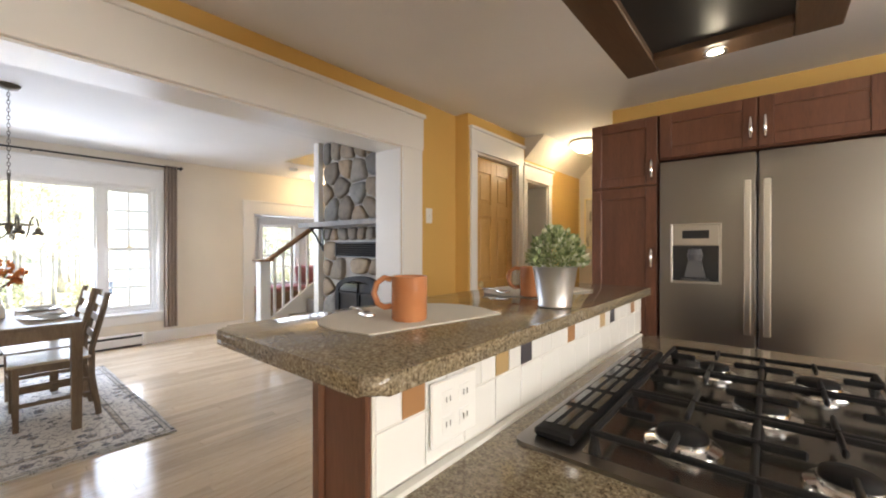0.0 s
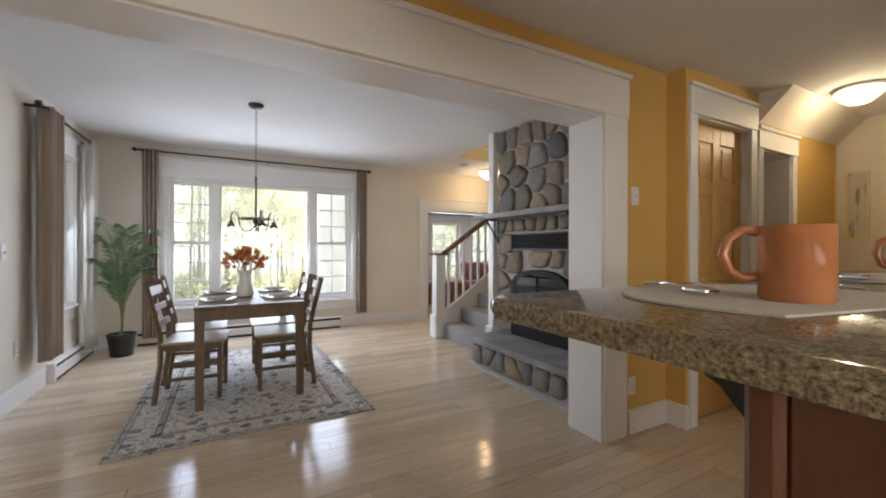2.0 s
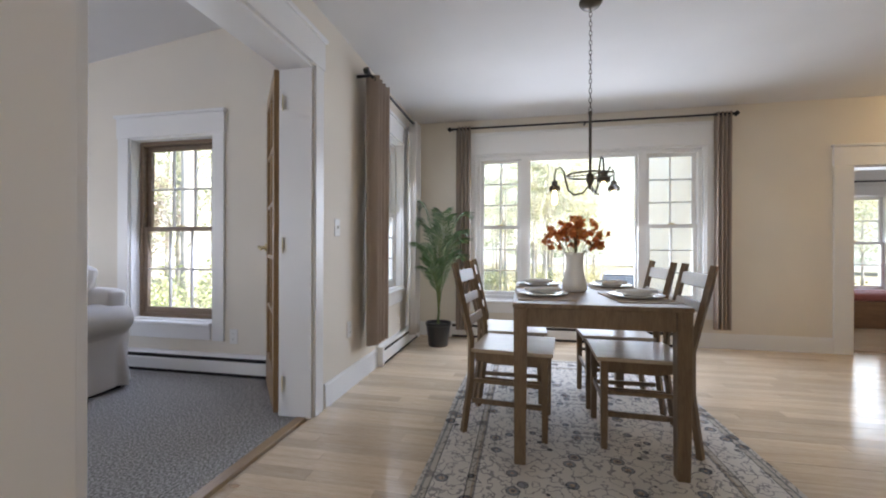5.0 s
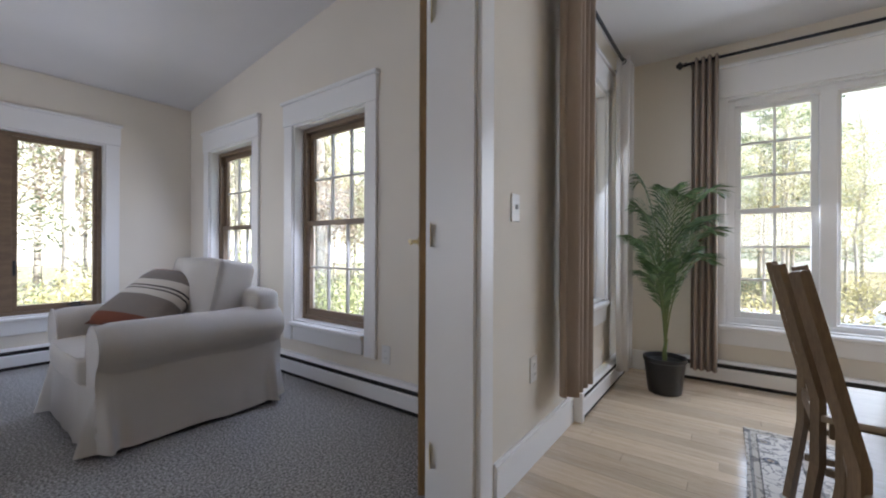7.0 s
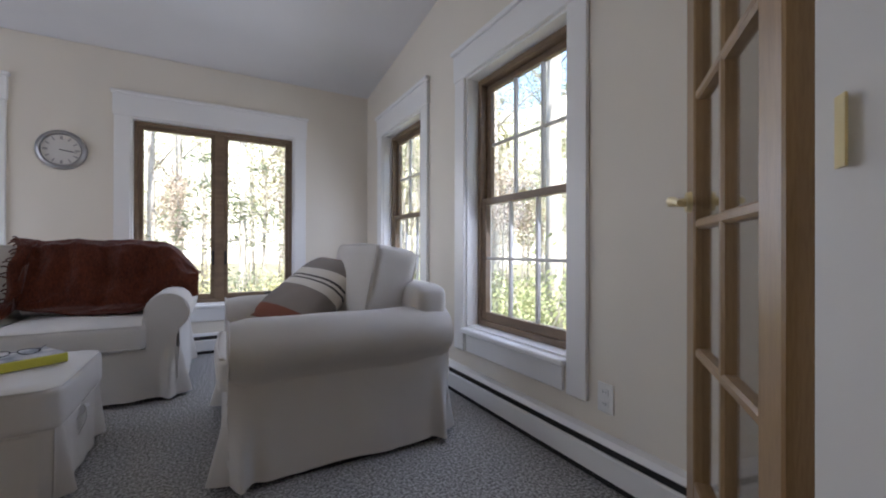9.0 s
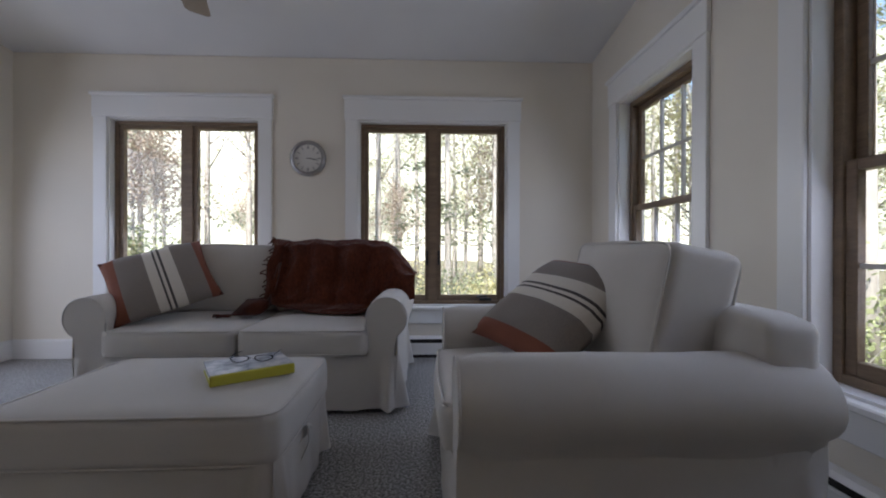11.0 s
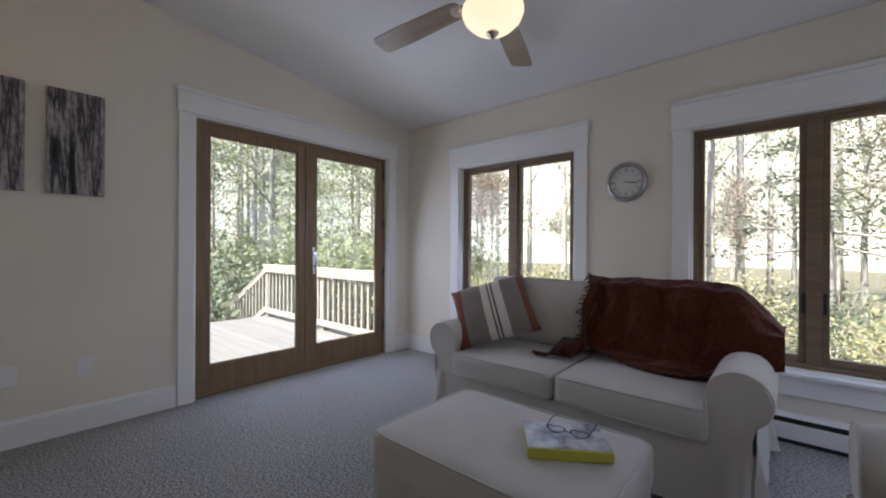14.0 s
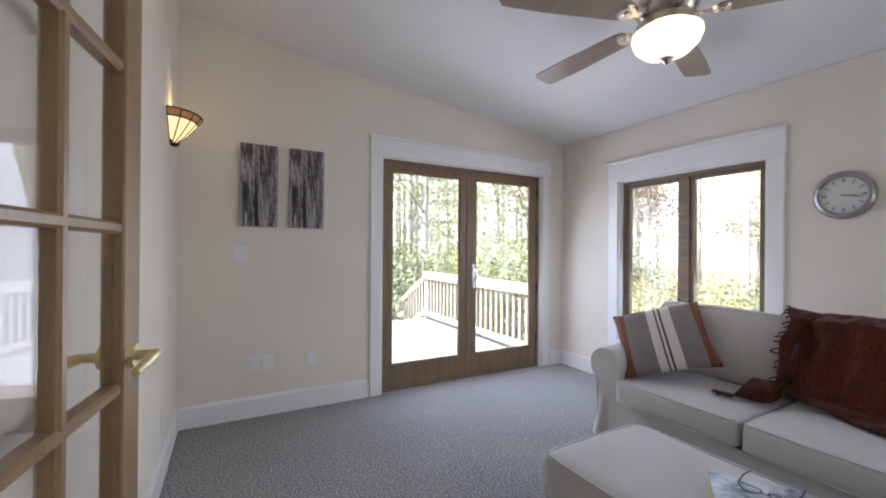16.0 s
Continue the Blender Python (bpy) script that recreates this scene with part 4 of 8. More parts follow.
part("soil", lathe(bm_new(), [(0.0, 0.098), (0.056, 0.096)], 20), M_SOIL, pot)
bm = bm_new()
rnd = random.Random(8)
for i in range(1400):
    a, el = rnd.uniform(0, 2 * math.pi), math.asin(rnd.uniform(-0.15, 1.0))
    rr = 0.074 * rnd.uniform(0.5, 1.0) * (1 + 0.12 * math.sin(3 * a + 1))
    c = Vector((rr * math.cos(a) * math.cos(el), rr * math.sin(a) * math.cos(el), 0.122 + 0.082 * math.sin(el) * rnd.uniform(0.7, 1.15)))
    d = Vector((math.cos(a) * math.cos(el), math.sin(a) * math.cos(el), math.sin(el) + 0.5)).normalized()
    s = d.cross(Vector((rnd.uniform(-1, 1), rnd.uniform(-1, 1), rnd.uniform(-1, 1)))).normalized()
    L, W = rnd.uniform(0.010, 0.019), rnd.uniform(0.004, 0.007)
    vs = [bm.verts.new(c), bm.verts.new(c + d * L * 0.5 + s * W), bm.verts.new(c + d * L), bm.verts.new(c + d * L * 0.5 - s * W)]
    bm.faces.new(vs)
part("foliage", bm, M_LEAFGREY, pot, "dense pale-tipped small leaves")
for k in range(9):
    a = 2 * math.pi * k / 9
    part("stem", tube(bm_new(), [(0.01 * math.cos(a), 0.01 * math.sin(a), 0.095), (0.05 * math.cos(a), 0.05 * math.sin(a), 0.15)], 0.002, 5), M_LEAFGREY, pot)

# pine six-panel door, closed
pd = thing("pine_door", "honey pine six-panel door, closed, with a brass knob", "door", (-1.955, 2.724, 0.008), 90)
W, H = 0.662, 2.026
bm = bm_new()
sx = [0.0, 0.095, 0.283, 0.379, 0.567, W]
for x0, x1 in ((0, 0.095), (0.283, 0.379), (0.567, W)):
    box(bm, x0, 0, 0, x1, 0.036, H, 0.002)
for x0, x1 in ((0.095, 0.283), (0.379, 0.567)):
    for z0, z1 in ((0, 0.22), (0.82, 0.96), (1.52, 1.63), (1.90, H)):
        box(bm, x0, 0, z0, x1, 0.036, z1, 0.002)
part("stiles_and_rails", bm, M_PINE, pd)
for x0, x1 in ((0.095, 0.283), (0.379, 0.567)):
    for z0, z1 in ((0.22, 0.82), (0.96, 1.52), (1.63, 1.90)):
        bm = bm_new()
        box(bm, x0, 0.012, z0, x1, 0.026, z1)
        box(bm, x0 + 0.03, 0.004, z0 + 0.03, x1 - 0.03, 0.014, z1 - 0.03, 0.008)
        part("door_panel", bm, M_PINE, pd, "raised pine panel")
part("knob", lathe(bm_new(), [(0.022, 0.0), (0.024, 0.006), (0.010, 0.012), (0.010, 0.03), (0.026, 0.042), (0.028, 0.054), (0.018, 0.064), (0.0, 0.066)], 20, m=Matrix.Translation((0.055, 0, 0.94)) @ pose(0, 0, 0, 90, 0, 0)), M_BRASS, pd, "round brass knob", True)
for z in (0.2, 1.75):
    part("hinge", cone(bm_new(), (W + 0.004, -0.004, z - 0.045), (W + 0.004, -0.004, z + 0.045), 0.007, 0.007, 8), M_BRASS, pd, "brass hinge")

# hallway: flush lamp and two framed pictures
M_LAMPGLASS = glow("warm_lamp_glass", (1.0, 0.84, 0.58), 0.35)


def flush_lamp(label, at, r):
    e = thing("flush_ceiling_lamp", label, "ceiling lamp", at)
    part("shade", lathe(bm_new(), [(0.0, -0.14 * r / 0.16), (r * 0.45, -0.125 * r / 0.16), (r * 0.8, -0.08 * r / 0.16), (r, -0.03), (r * 0.98, -0.014)], 32), M_LAMPGLASS, e, "lit frosted glass bowl", True)
    part("ring", lathe(bm_new(), [(r * 0.9, 0.0), (r * 1.06, -0.002), (r * 1.06, -0.016), (r * 0.98, -0.022)], 32), M_NICKEL0, e, "thin metal ring", True, 40)
    return e


flush_lamp("lit frosted flush ceiling lamp in the hallway", (-1.50, 4.05, KCEIL), 0.14)
flush_lamp("lit frosted flush ceiling lamp near the stairs", (-5.75, 3.75, CEIL), 0.17)
M_ART = mat_new("pale_botanical_print", (0.62, 0.56, 0.46), 0.5)
base(M_ART, ramp(M_ART, noise_tex(M_ART, 7, 4, (3, 3, 0.5)), [(0.36, (0.24, 0.22, 0.18)), (0.45, (0.62, 0.56, 0.46)), (1.0, (0.66, 0.60, 0.50))]))
for x in (-1.97, -1.76):
    f = thing("framed_picture", "narrow gilt-framed botanical print on the hallway wall", "picture", (x, 4.998, 1.25), 0, "pair of hallway pictures")
    part("frame", ring(bm_new(), -0.075, 0.075, 0, 0.62, -0.022, 0, 0.016), M_BRASS, f, "thin gilt frame")
    part("print", box(bm_new(), -0.06, -0.012, 0.015, 0.06, -0.002, 0.605), M_ART, f)
sm = thing("smoke_detector", "small round white smoke detector on the ceiling", "smoke detector", (-5.55, 3.15, CEIL))
part("cover", lathe(bm_new(), [(0.0, -0.035), (0.045, -0.033), (0.06, -0.02), (0.062, 0.0)], 24), M_WHITEPLASTIC, sm, smooth=True, angle=50)

# ---- sunroom things ----
M_COVER = fabric("cream_slipcover", (0.64, 0.605, 0.555), (0.54, 0.505, 0.46), 700)
M_RUST = mat_new("rust_throw", (0.10, 0.024, 0.011), 0.95, spec=0.15)
rw_ = noise_tex(M_RUST, 140, 4, (1, 0.35, 0.35), "Object", 0.7)
base(M_RUST, mix(M_RUST, 0.45, ramp(M_RUST, rw_, [(0.35, (0.022, 0.005, 0.0025)), (0.65, (0.15, 0.035, 0.014))]), ramp(M_RUST, noise_tex(M_RUST, 5, 4), [(0.3, (0.040, 0.010, 0.005)), (0.7, (0.09, 0.023, 0.010))])))
bump(M_RUST, rw_, 0.7, 0.006)
nodes_of(M_RUST)[2].inputs["Sheen Weight"].default_value = 0.12
# Near-black colour standing for shade under seats and in heater gaps.
M_SHADOWGAP = mat_new("painted_gap_shade", (0.03, 0.028, 0.026), 0.9)


def skirt(bm, w, d, z0, z1, flare=0.03, pleat=0.062, seed=1, front=None):
    """A loose cloth cover that falls to the floor round a w x d plan, with an open box pleat at each corner; its front edge may start lower."""
    n = 52
    front = z1 if front is None else front
    pts = []
    for k_, ((ax, ay), (bx, by)) in enumerate((((-w / 2, -d / 2), (w / 2, -d / 2)), ((w / 2, -d / 2), (w / 2, d / 2)), ((w / 2, d / 2), (-w / 2, d / 2)), ((-w / 2, d / 2), (-w / 2, -d / 2)))):
        nx, ny = (by - ay), -(bx - ax)
        L = math.hypot(nx, ny)
        for i in range(n):
            # crowd the columns towards the corners, where the pleats are
            s = 0.5 - 0.5 * math.copysign(abs(math.cos(math.pi * i / n)) ** 0.8, math.cos(math.pi * i / n))
            k = min(s, 1 - s) * L
            fold = pleat * math.exp(-((k - 0.045) / 0.020) ** 2) - pleat * 1.0 * math.exp(-(k / 0.016) ** 2) - pleat * 0.25 * math.exp(-((k - 0.09) / 0.018) ** 2)
            wob = 0.010 * noise.noise(Vector((s * L * 15, seed * 1.7 + ay, ax))) + 0.016 * noise.noise(Vector((s * L * 5, seed * 3.1 + ax, ay)))
            pts.append(((ax + (bx - ax) * s), (ay + (by - ay) * s), nx / L, ny / L, fold, wob, front if k_ == 0 else z1))
    rows = 9
    grid = []
    for j in range(rows + 1):
        v = j / rows
        row = []
        for x, y, nx, ny, fold, wob, zt in pts:
            z = zt + (z0 - zt) * v
            g = max(0.0, (0.34 - z) / 0.34) ** 1.2
            o = flare * v + (fold + wob) * g
            row.append(bm.verts.new((x + nx * o, y + ny * o, z + 0.004 * math.sin(31 * x + 17 * y) * v)))
        grid.append(row)
    k = len(pts)
    for j in range(rows):
        for i in range(k):
            bm.faces.new((grid[j][i], grid[j][(i + 1) % k], grid[j + 1][(i + 1) % k], grid[j + 1][i]))
    return bm


def arm_mesh(bm, x, side, d, top=0.64, roll=0.115, zb=0.12):
    """A rolled arm along y: a panel and a round scroll leaning outwards."""
    prof = [(-0.075, zb), (-0.085, 0.30), (-0.09, top - 0.14)]
    cx, cz = 0.025, top - roll
    for a in range(200, -70, -15):
        prof.append((cx + roll * math.cos(radians(a)), cz + roll * math.sin(radians(a))))
    prof += [(0.075, top - 0.26), (0.075, 0.30), (0.085, zb)]
    n = 14
    rows = []
    for j in range(n + 1):
        v = j / n
        y = -d / 2 + d * v
        e = min(1, min(v, 1 - v) / 0.05)
        sh = 0.90 + 0.10 * math.sqrt(max(0, 1 - (1 - e) ** 2))
        row = []
        for px, pz in prof:
            qx, qz = cx + (px - cx) * sh, cz + (pz - cz) * sh if pz > top - 2 * roll else pz
            wob = 0.006 * noise.noise(Vector((px * 9, y * 5, pz * 9 + x)))
            row.append(bm.verts.new((x + side * (qx + wob), y, qz + wob)))
        rows.append(row)
    for a, b in zip(rows, rows[1:]):
        for i in range(len(prof) - 1):
            bm.faces.new((a[i], a[i + 1], b[i + 1], b[i]))
    bm.faces.new(rows[0])
    bm.faces.new(rows[-1][::-1])
    return bm


def piping(bm, pts, r=0.006):
    return tube(bm, pts, r, 6, True)


def box_cushion(w, d, h, m, seed, lump=0.007, puff=(0.004, 0.012, 0.022), r=0.032):
    """A boxed loose cushion with slightly domed faces."""
    return soft_box(bm_new(), w, d, h, r, 11, puff, m, seed, lump)


def cushion_piping(w, d, h, m, y, r=0.0042):
    """The welt round one face of a boxed cushion, in the plane y."""
    pts = []
    for k in range(56):
        a = 2 * math.pi * k / 56
        pts.append(m @ Vector(((w / 2 - 0.008) * math.copysign(abs(math.cos(a)) ** 0.16, math.cos(a)), y, (h / 2 - 0.008) * math.copysign(abs(math.sin(a)) ** 0.16, math.sin(a)))))
    return tube(bm_new(), pts, r, 6, True)


def sofa(name, label, at, rz, w, d, seats, category, thick=0.17, top=0.615, back=0.88, over=0.07, sunk=0.0):
    """A slipcovered sofa with rolled arms; front towards local -y, centred on its plan."""
    e = thing(name, label, category, at, rz)
    # Underframe coloured near-black, as the shade below the seat.
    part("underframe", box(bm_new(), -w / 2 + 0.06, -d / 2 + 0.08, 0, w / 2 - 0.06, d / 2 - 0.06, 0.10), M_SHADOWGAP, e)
    part("base", soft_box(bm_new(), w - 0.12, d - 0.07, 0.20, 0.03, 6, (0, 0, 0), Matrix.Translation((0, 0.0, 0.21)), 2, 0.004), M_COVER, e, smooth=True)
    part("skirt", skirt(bm_new(), w - 0.108, d - 0.02, 0.022, top - 0.20, 0.020, 0.05, 1, 0.300), M_COVER, e, "pleated cloth skirt", True)
    ax = w / 2 - 0.135
    for s in (-1, 1):
        part("arm", arm_mesh(bm_new(), s * ax, s, d - 0.02, top), M_COVER, e, "rolled cloth-covered arm", True, 60)
        outline = [(-0.088, 0.30), (-0.09, top - 0.14)] + [(0.025 + 0.108 * math.cos(radians(a)), top - 0.115 + 0.108 * math.sin(radians(a))) for a in range(195, -65, -15)]
        part("arm_piping", tube(bm_new(), [(s * (ax + px), -d / 2 + 0.012, pz) for px, pz in outline], 0.0045, 6), M_COVER, e, smooth=True)
    part("back", soft_box(bm_new(), w - 0.10, 0.17, 0.46, 0.05, 8, (0, 0.008, 0.01), Matrix.Translation((0, d / 2 - 0.10, 0.475)) @ pose(0, 0, 0, -3, 0, 0), 5, 0.005), M_COVER, e, smooth=True)
    inw = w - 0.40
    cw = inw / seats
    bw = (inw + 2 * over) / seats
    for i in range(seats):
        x = -inw / 2 + cw * (i + 0.5)
        ms = Matrix.Translation((x, -0.133, 0.376)) @ pose(0, 0, 0, 1, 0, 0)
        part("seat_cushion", box_cushion(cw - 0.010, d - 0.22, 0.145, ms, i + 3), M_COVER, e, "plump seat cushion with piped edge", True)
        for z in (0.376 + 0.060, 0.376 - 0.062):
            hw, yf = cw / 2 - 0.020, -0.133 - (d - 0.22) / 2
            part("seat_piping", tube(bm_new(), [(x - hw, yf + 0.020, z), (x - hw + 0.02, yf + 0.006, z), (x, yf - 0.006, z + 0.002), (x + hw - 0.02, yf + 0.006, z), (x + hw, yf + 0.020, z)], 0.0045, 6), M_COVER, e, smooth=True)
        xb = -inw / 2 - over + bw * (i + 0.5)
        mb = Matrix.Translation((xb, d / 2 - 0.21 - thick / 2 + sunk, back - 0.215)) @ pose(0, 0, 0, -12, 0, 1.5 * (-1) ** i)
        part("back_cushion", box_cushion(bw - 0.008, thick, 0.43, mb, i + 8, 0.013, (0.0, 0.035, 0.012)), M_COVER, e, "loose boxed back cushion, slightly slumped", True)
        for yy in (-thick / 2 + 0.004, thick / 2 - 0.004):
            part("back_piping", cushion_piping(bw - 0.008, thick, 0.43, mb, yy), M_COVER, e, smooth=True)
    return e


loveseat = sofa("loveseat", "cream slipcovered two-seat sofa with rolled arms", (-2.24, -4.575, 0), 180, 1.77, 0.90, 2, "sofa")
armchair = sofa("armchair", "cream slipcovered armchair with rolled arms", (-3.755, -3.43, 0), 90, 1.04, 0.92, 1, "armchair", 0.22, 0.605, 0.880, 0.0, 0.075)

# striped cushions
M_STRIPE = mat_new("striped_wool", (0.3, 0.27, 0.24), 0.9)
n_, l_, b_ = nodes_of(M_STRIPE)
tc_ = n_.new("ShaderNodeTexCoord")
sx_ = n_.new("ShaderNodeSeparateXYZ")
mr_ = n_.new("ShaderNodeMapRange")
mr_.inputs["From Min"].default_value, mr_.inputs["From Max"].default_value = -0.27, 0.27
l_.new(tc_.outputs["Object"], sx_.inputs[0])
l_.new(sx_.outputs["X"], mr_.inputs["Value"])
rust_, taupe_, white_, dark_ = (0.20, 0.062, 0.032), (0.235, 0.205, 0.18), (0.66, 0.62, 0.56), (0.08, 0.07, 0.065)
col_ = ramp(M_STRIPE, mr_.outputs["Result"], [(0.0, rust_), (0.145, taupe_), (0.40, white_), (0.485, dark_), (0.505, white_), (0.535, dark_), (0.555, white_), (0.66, taupe_), (0.88, rust_)])
col_.node.color_ramp.interpolation = "CONSTANT"
wv_ = noise_tex(M_STRIPE, 320, 3)
base(M_STRIPE, mix(M_STRIPE, 0.25, col_, ramp(M_STRIPE, wv_, [(0.3, (0.12, 0.1, 0.09)), (0.7, (0.7, 0.65, 0.6))]), "OVERLAY"))
bump(M_STRIPE, wv_, 0.4, 0.003)


def scatter_cushion(name, label, m, w=0.54, h=0.50, t=0.17):
    def face(sgn):
        def f(u, v):
            x, y = u * 2 - 1, v * 2 - 1
            pinch = 1 - 0.07 * (1 - x * x) * (abs(y) ** 3), 1 - 0.07 * (1 - y * y) * (abs(x) ** 3)
            k = max(0.0, (1 - abs(x) ** 2.6) * (1 - abs(y) ** 2.6)) ** 0.55
            return (x * w / 2 * pinch[1], y * h / 2 * pinch[0], sgn * (t / 2 * k + 0.004) + 0.012 * noise.noise(Vector((x * 2, y * 2, sgn))) * k)
        return f
    bm = bm_new()
    sheet(bm, face(1), 16, 16)
    sheet(bm, face(-1), 16, 16)
    bmesh.ops.remove_doubles(bm, verts=bm.verts, dist=0.009)
    e = link(name, bm, M_STRIPE, True)
    tagged(e, label, "cushion")
    e.matrix_basis = m
    return e


def cushion_pose(centre, across, along):
    """Local x across the stripes, local y along them, the face towards the room."""
    x = Vector(across).normalized()
    z = x.cross(Vector(along)).normalized()
    y = z.cross(x)
    return Matrix(((x.x, y.x, z.x, centre[0]), (x.y, y.y, z.y, centre[1]), (x.z, y.z, z.z, centre[2]), (0, 0, 0, 1)))


scatter_cushion("scatter_cushion", "striped taupe, white and rust cushion leaning on the sofa arm", cushion_pose((-1.660, -4.43, 0.680), (-0.36, -0.25, 0.125), (0.30, -0.24, 0.34)), 0.53, 0.49, 0.17)
scatter_cushion("scatter_cushion", "striped taupe, white and rust cushion slumped in the armchair", cushion_pose((-3.715, -3.535, 0.645), (-0.29, -0.10, 0.215), (0.32, -0.29, -0.10)), 0.52, 0.52, 0.17)

# throw over the sofa back
def throw_f(u, v):
    path = [(-4.30, 0.462), (-4.42, 0.466), (-4.52, 0.50), (-4.555, 0.60), (-4.60, 0.74), (-4.66, 0.87), (-4.74, 0.905), (-4.84, 0.89), (-4.95, 0.80), (-5.00, 0.66)]
    s0 = 0.16 + 0.07 * math.sin(u * 7.0 + 0.6) if u > 0.07 else 0.02
    s = (s0 + (1 - s0) * v) * (len(path) - 1)
    i = min(int(s), len(path) - 2)
    a, b = path[i], path[i + 1]
    y, z = a[0] + (b[0] - a[0]) * (s - i), a[1] + (b[1] - a[1]) * (s - i)
    edge = 0.030 * noise.noise(Vector((v * 9, u, 3.3)))
    x = -2.17 - 0.98 * u + edge * (1 - u) + (0.13 * (1 - u) if v < 0.05 else 0.0) - 0.05 * (1 - u) * math.sin(v * 3.1)
    # the far end slides down over the rolled arm
    k = max(0.0, (u - 0.70) / 0.30)
    z -= k * k * max(0.0, z - 0.66) * 1.0
    z += 0.03 * k * (1 - v)
    fold = 0.020 * math.sin(u * 24 + 2 * v + 3 * noise.noise(Vector((u * 4, v * 3, 0)))) * min(1.0, v * 3) * (1 - 0.75 * math.exp(-((v - 0.66) / 0.13) ** 2)) + 0.020 * noise.noise(Vector((u * 13, v * 8, 5))) + 0.006 * noise.noise(Vector((u * 40, v * 26, 2)))
    return (x, y + fold * 0.8 + 0.012, z + 0.020 + fold * 0.6)


throw = thing("throw_blanket", "dark rust woven throw draped over the sofa back", "blanket", (0, 0, 0))
part("cloth", sheet(bm_new(), throw_f, 110, 80, 0.010), M_RUST, throw, smooth=True)
bm = bm_new()
rnd = random.Random(4)
for i in range(46):
    p = Vector(throw_f(0.02 + 0.001 * i, 0.0)) if i < 10 else Vector(throw_f(0.0, (i - 10) / 40))
    q = p + Vector((0.010 + 0.026 * rnd.random(), 0.022 * rnd.uniform(-1, 1), 0.012 * rnd.uniform(-1.6, 0.6)))
    tube(bm, [p, (p + q) / 2 + Vector((0, 0, 0.004)), q], 0.0045, 5)
part("fringe", bm, M_RUST, throw, "short knotted fringe")["kind"] = "stuff"

# ottoman
ott = thing("ottoman", "cream slipcovered footstool with a loose skirt", "ottoman", (-2.378, -3.470, 0), 0.8)
# Same near-black block for the shade under the footstool.
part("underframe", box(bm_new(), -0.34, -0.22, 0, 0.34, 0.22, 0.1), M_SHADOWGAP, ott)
part("top_cushion", soft_box(bm_new(), 0.855, 0.615, 0.155, 0.028, 12, (0.006, 0.006, 0.018), Matrix.Translation((0, 0, 0.322)), 3, 0.005), M_COVER, ott, "flat padded top with piped edge", True)
part("skirt", skirt(bm_new(), 0.835, 0.595, 0.02, 0.27, 0.012, 0.03, 7), M_COVER, ott, "loose cloth skirt", True)
for z in (0.252, 0.392):
    part("piping", piping(bm_new(), [(0.424 * math.copysign(abs(math.cos(a)) ** 0.16, math.cos(a)), 0.304 * math.copysign(abs(math.sin(a)) ** 0.16, math.sin(a)), z) for a in [2 * math.pi * k / 64 for k in range(64)]], 0.005), M_COVER, ott, smooth=True)
bm = bm_new()
for k, (dx, dz) in enumerate(((-0.03, -0.12), (0.04, -0.13), (-0.05, -0.05), (0.05, -0.045))):
    sheet(bm, lambda u, v, dx=dx, dz=dz: (-0.430 - 0.012 * math.sin(u * 5), 0.02 + dx * u + 0.02 * (v - 0.5), 0.245 + dz * u), 6, 1, 0.003)
part("tie", bm, M_COVER, ott, "cloth bow tie at the skirt opening")

# book with spectacles
M_YELLOWBOOK = mat_new("yellow_cover", (0.50, 0.46, 0.05), 0.45)
M_PAPER = mat_new("grey_book_cover", (0.24, 0.25, 0.28), 0.35)
base(M_PAPER, ramp(M_PAPER, noise_tex(M_PAPER, 16, 3), [(0.38, (0.10, 0.11, 0.12)), (0.5, (0.33, 0.34, 0.37)), (0.66, (0.62, 0.60, 0.58))]))
book = thing("book", "thick book with grey cover and yellow spine on the ottoman", "book", (-2.580, -3.510, 0.414), 214)
part("pages", box(bm_new(), -0.128, -0.10, 0.004, 0.128, 0.098, 0.032), M_WHITEPLASTIC, book)
part("spine", box(bm_new(), -0.134, -0.109, 0.0, 0.134, -0.099, 0.036, 0.003), M_YELLOWBOOK, book, "yellow spine")
part("cover", box(bm_new(), -0.134, -0.099, 0.032, 0.134, 0.102, 0.036, 0.0015), M_PAPER, book, "grey printed front cover")
part("back_cover", box(bm_new(), -0.134, -0.099, 0.0, 0.134, 0.102, 0.004), M_YELLOWBOOK, book)
specs = thing("spectacles", "dark thin-rimmed reading glasses lying on a book", "glasses", (-2.59, -3.505, 0.4525), 190)
for s in (-1, 1):
    part("rim", tube(bm_new(), [(s * 0.034 + 0.026 * math.cos(a), 0.0 + 0.012 * abs(math.cos(a)), 0.020 + 0.020 * math.sin(a)) for a in [2 * math.pi * k / 18 for k in range(18)]], 0.0022, 6, True), M_BLACK, specs)
    part("temple", tube(bm_new(), [(s * 0.060, 0.010, 0.028), (s * 0.064, 0.07, 0.022), (s * 0.062, 0.115, 0.010), (s * 0.060, 0.135, 0.0)], 0.0024, 6), M_BLACK, specs)
part("bridge", tube(bm_new(), [(-0.009, 0, 0.024), (0, -0.004, 0.029), (0.009, 0, 0.024)], 0.002, 6), M_BLACK, specs)

specs.scale = (1.2, 1.2, 0.55)

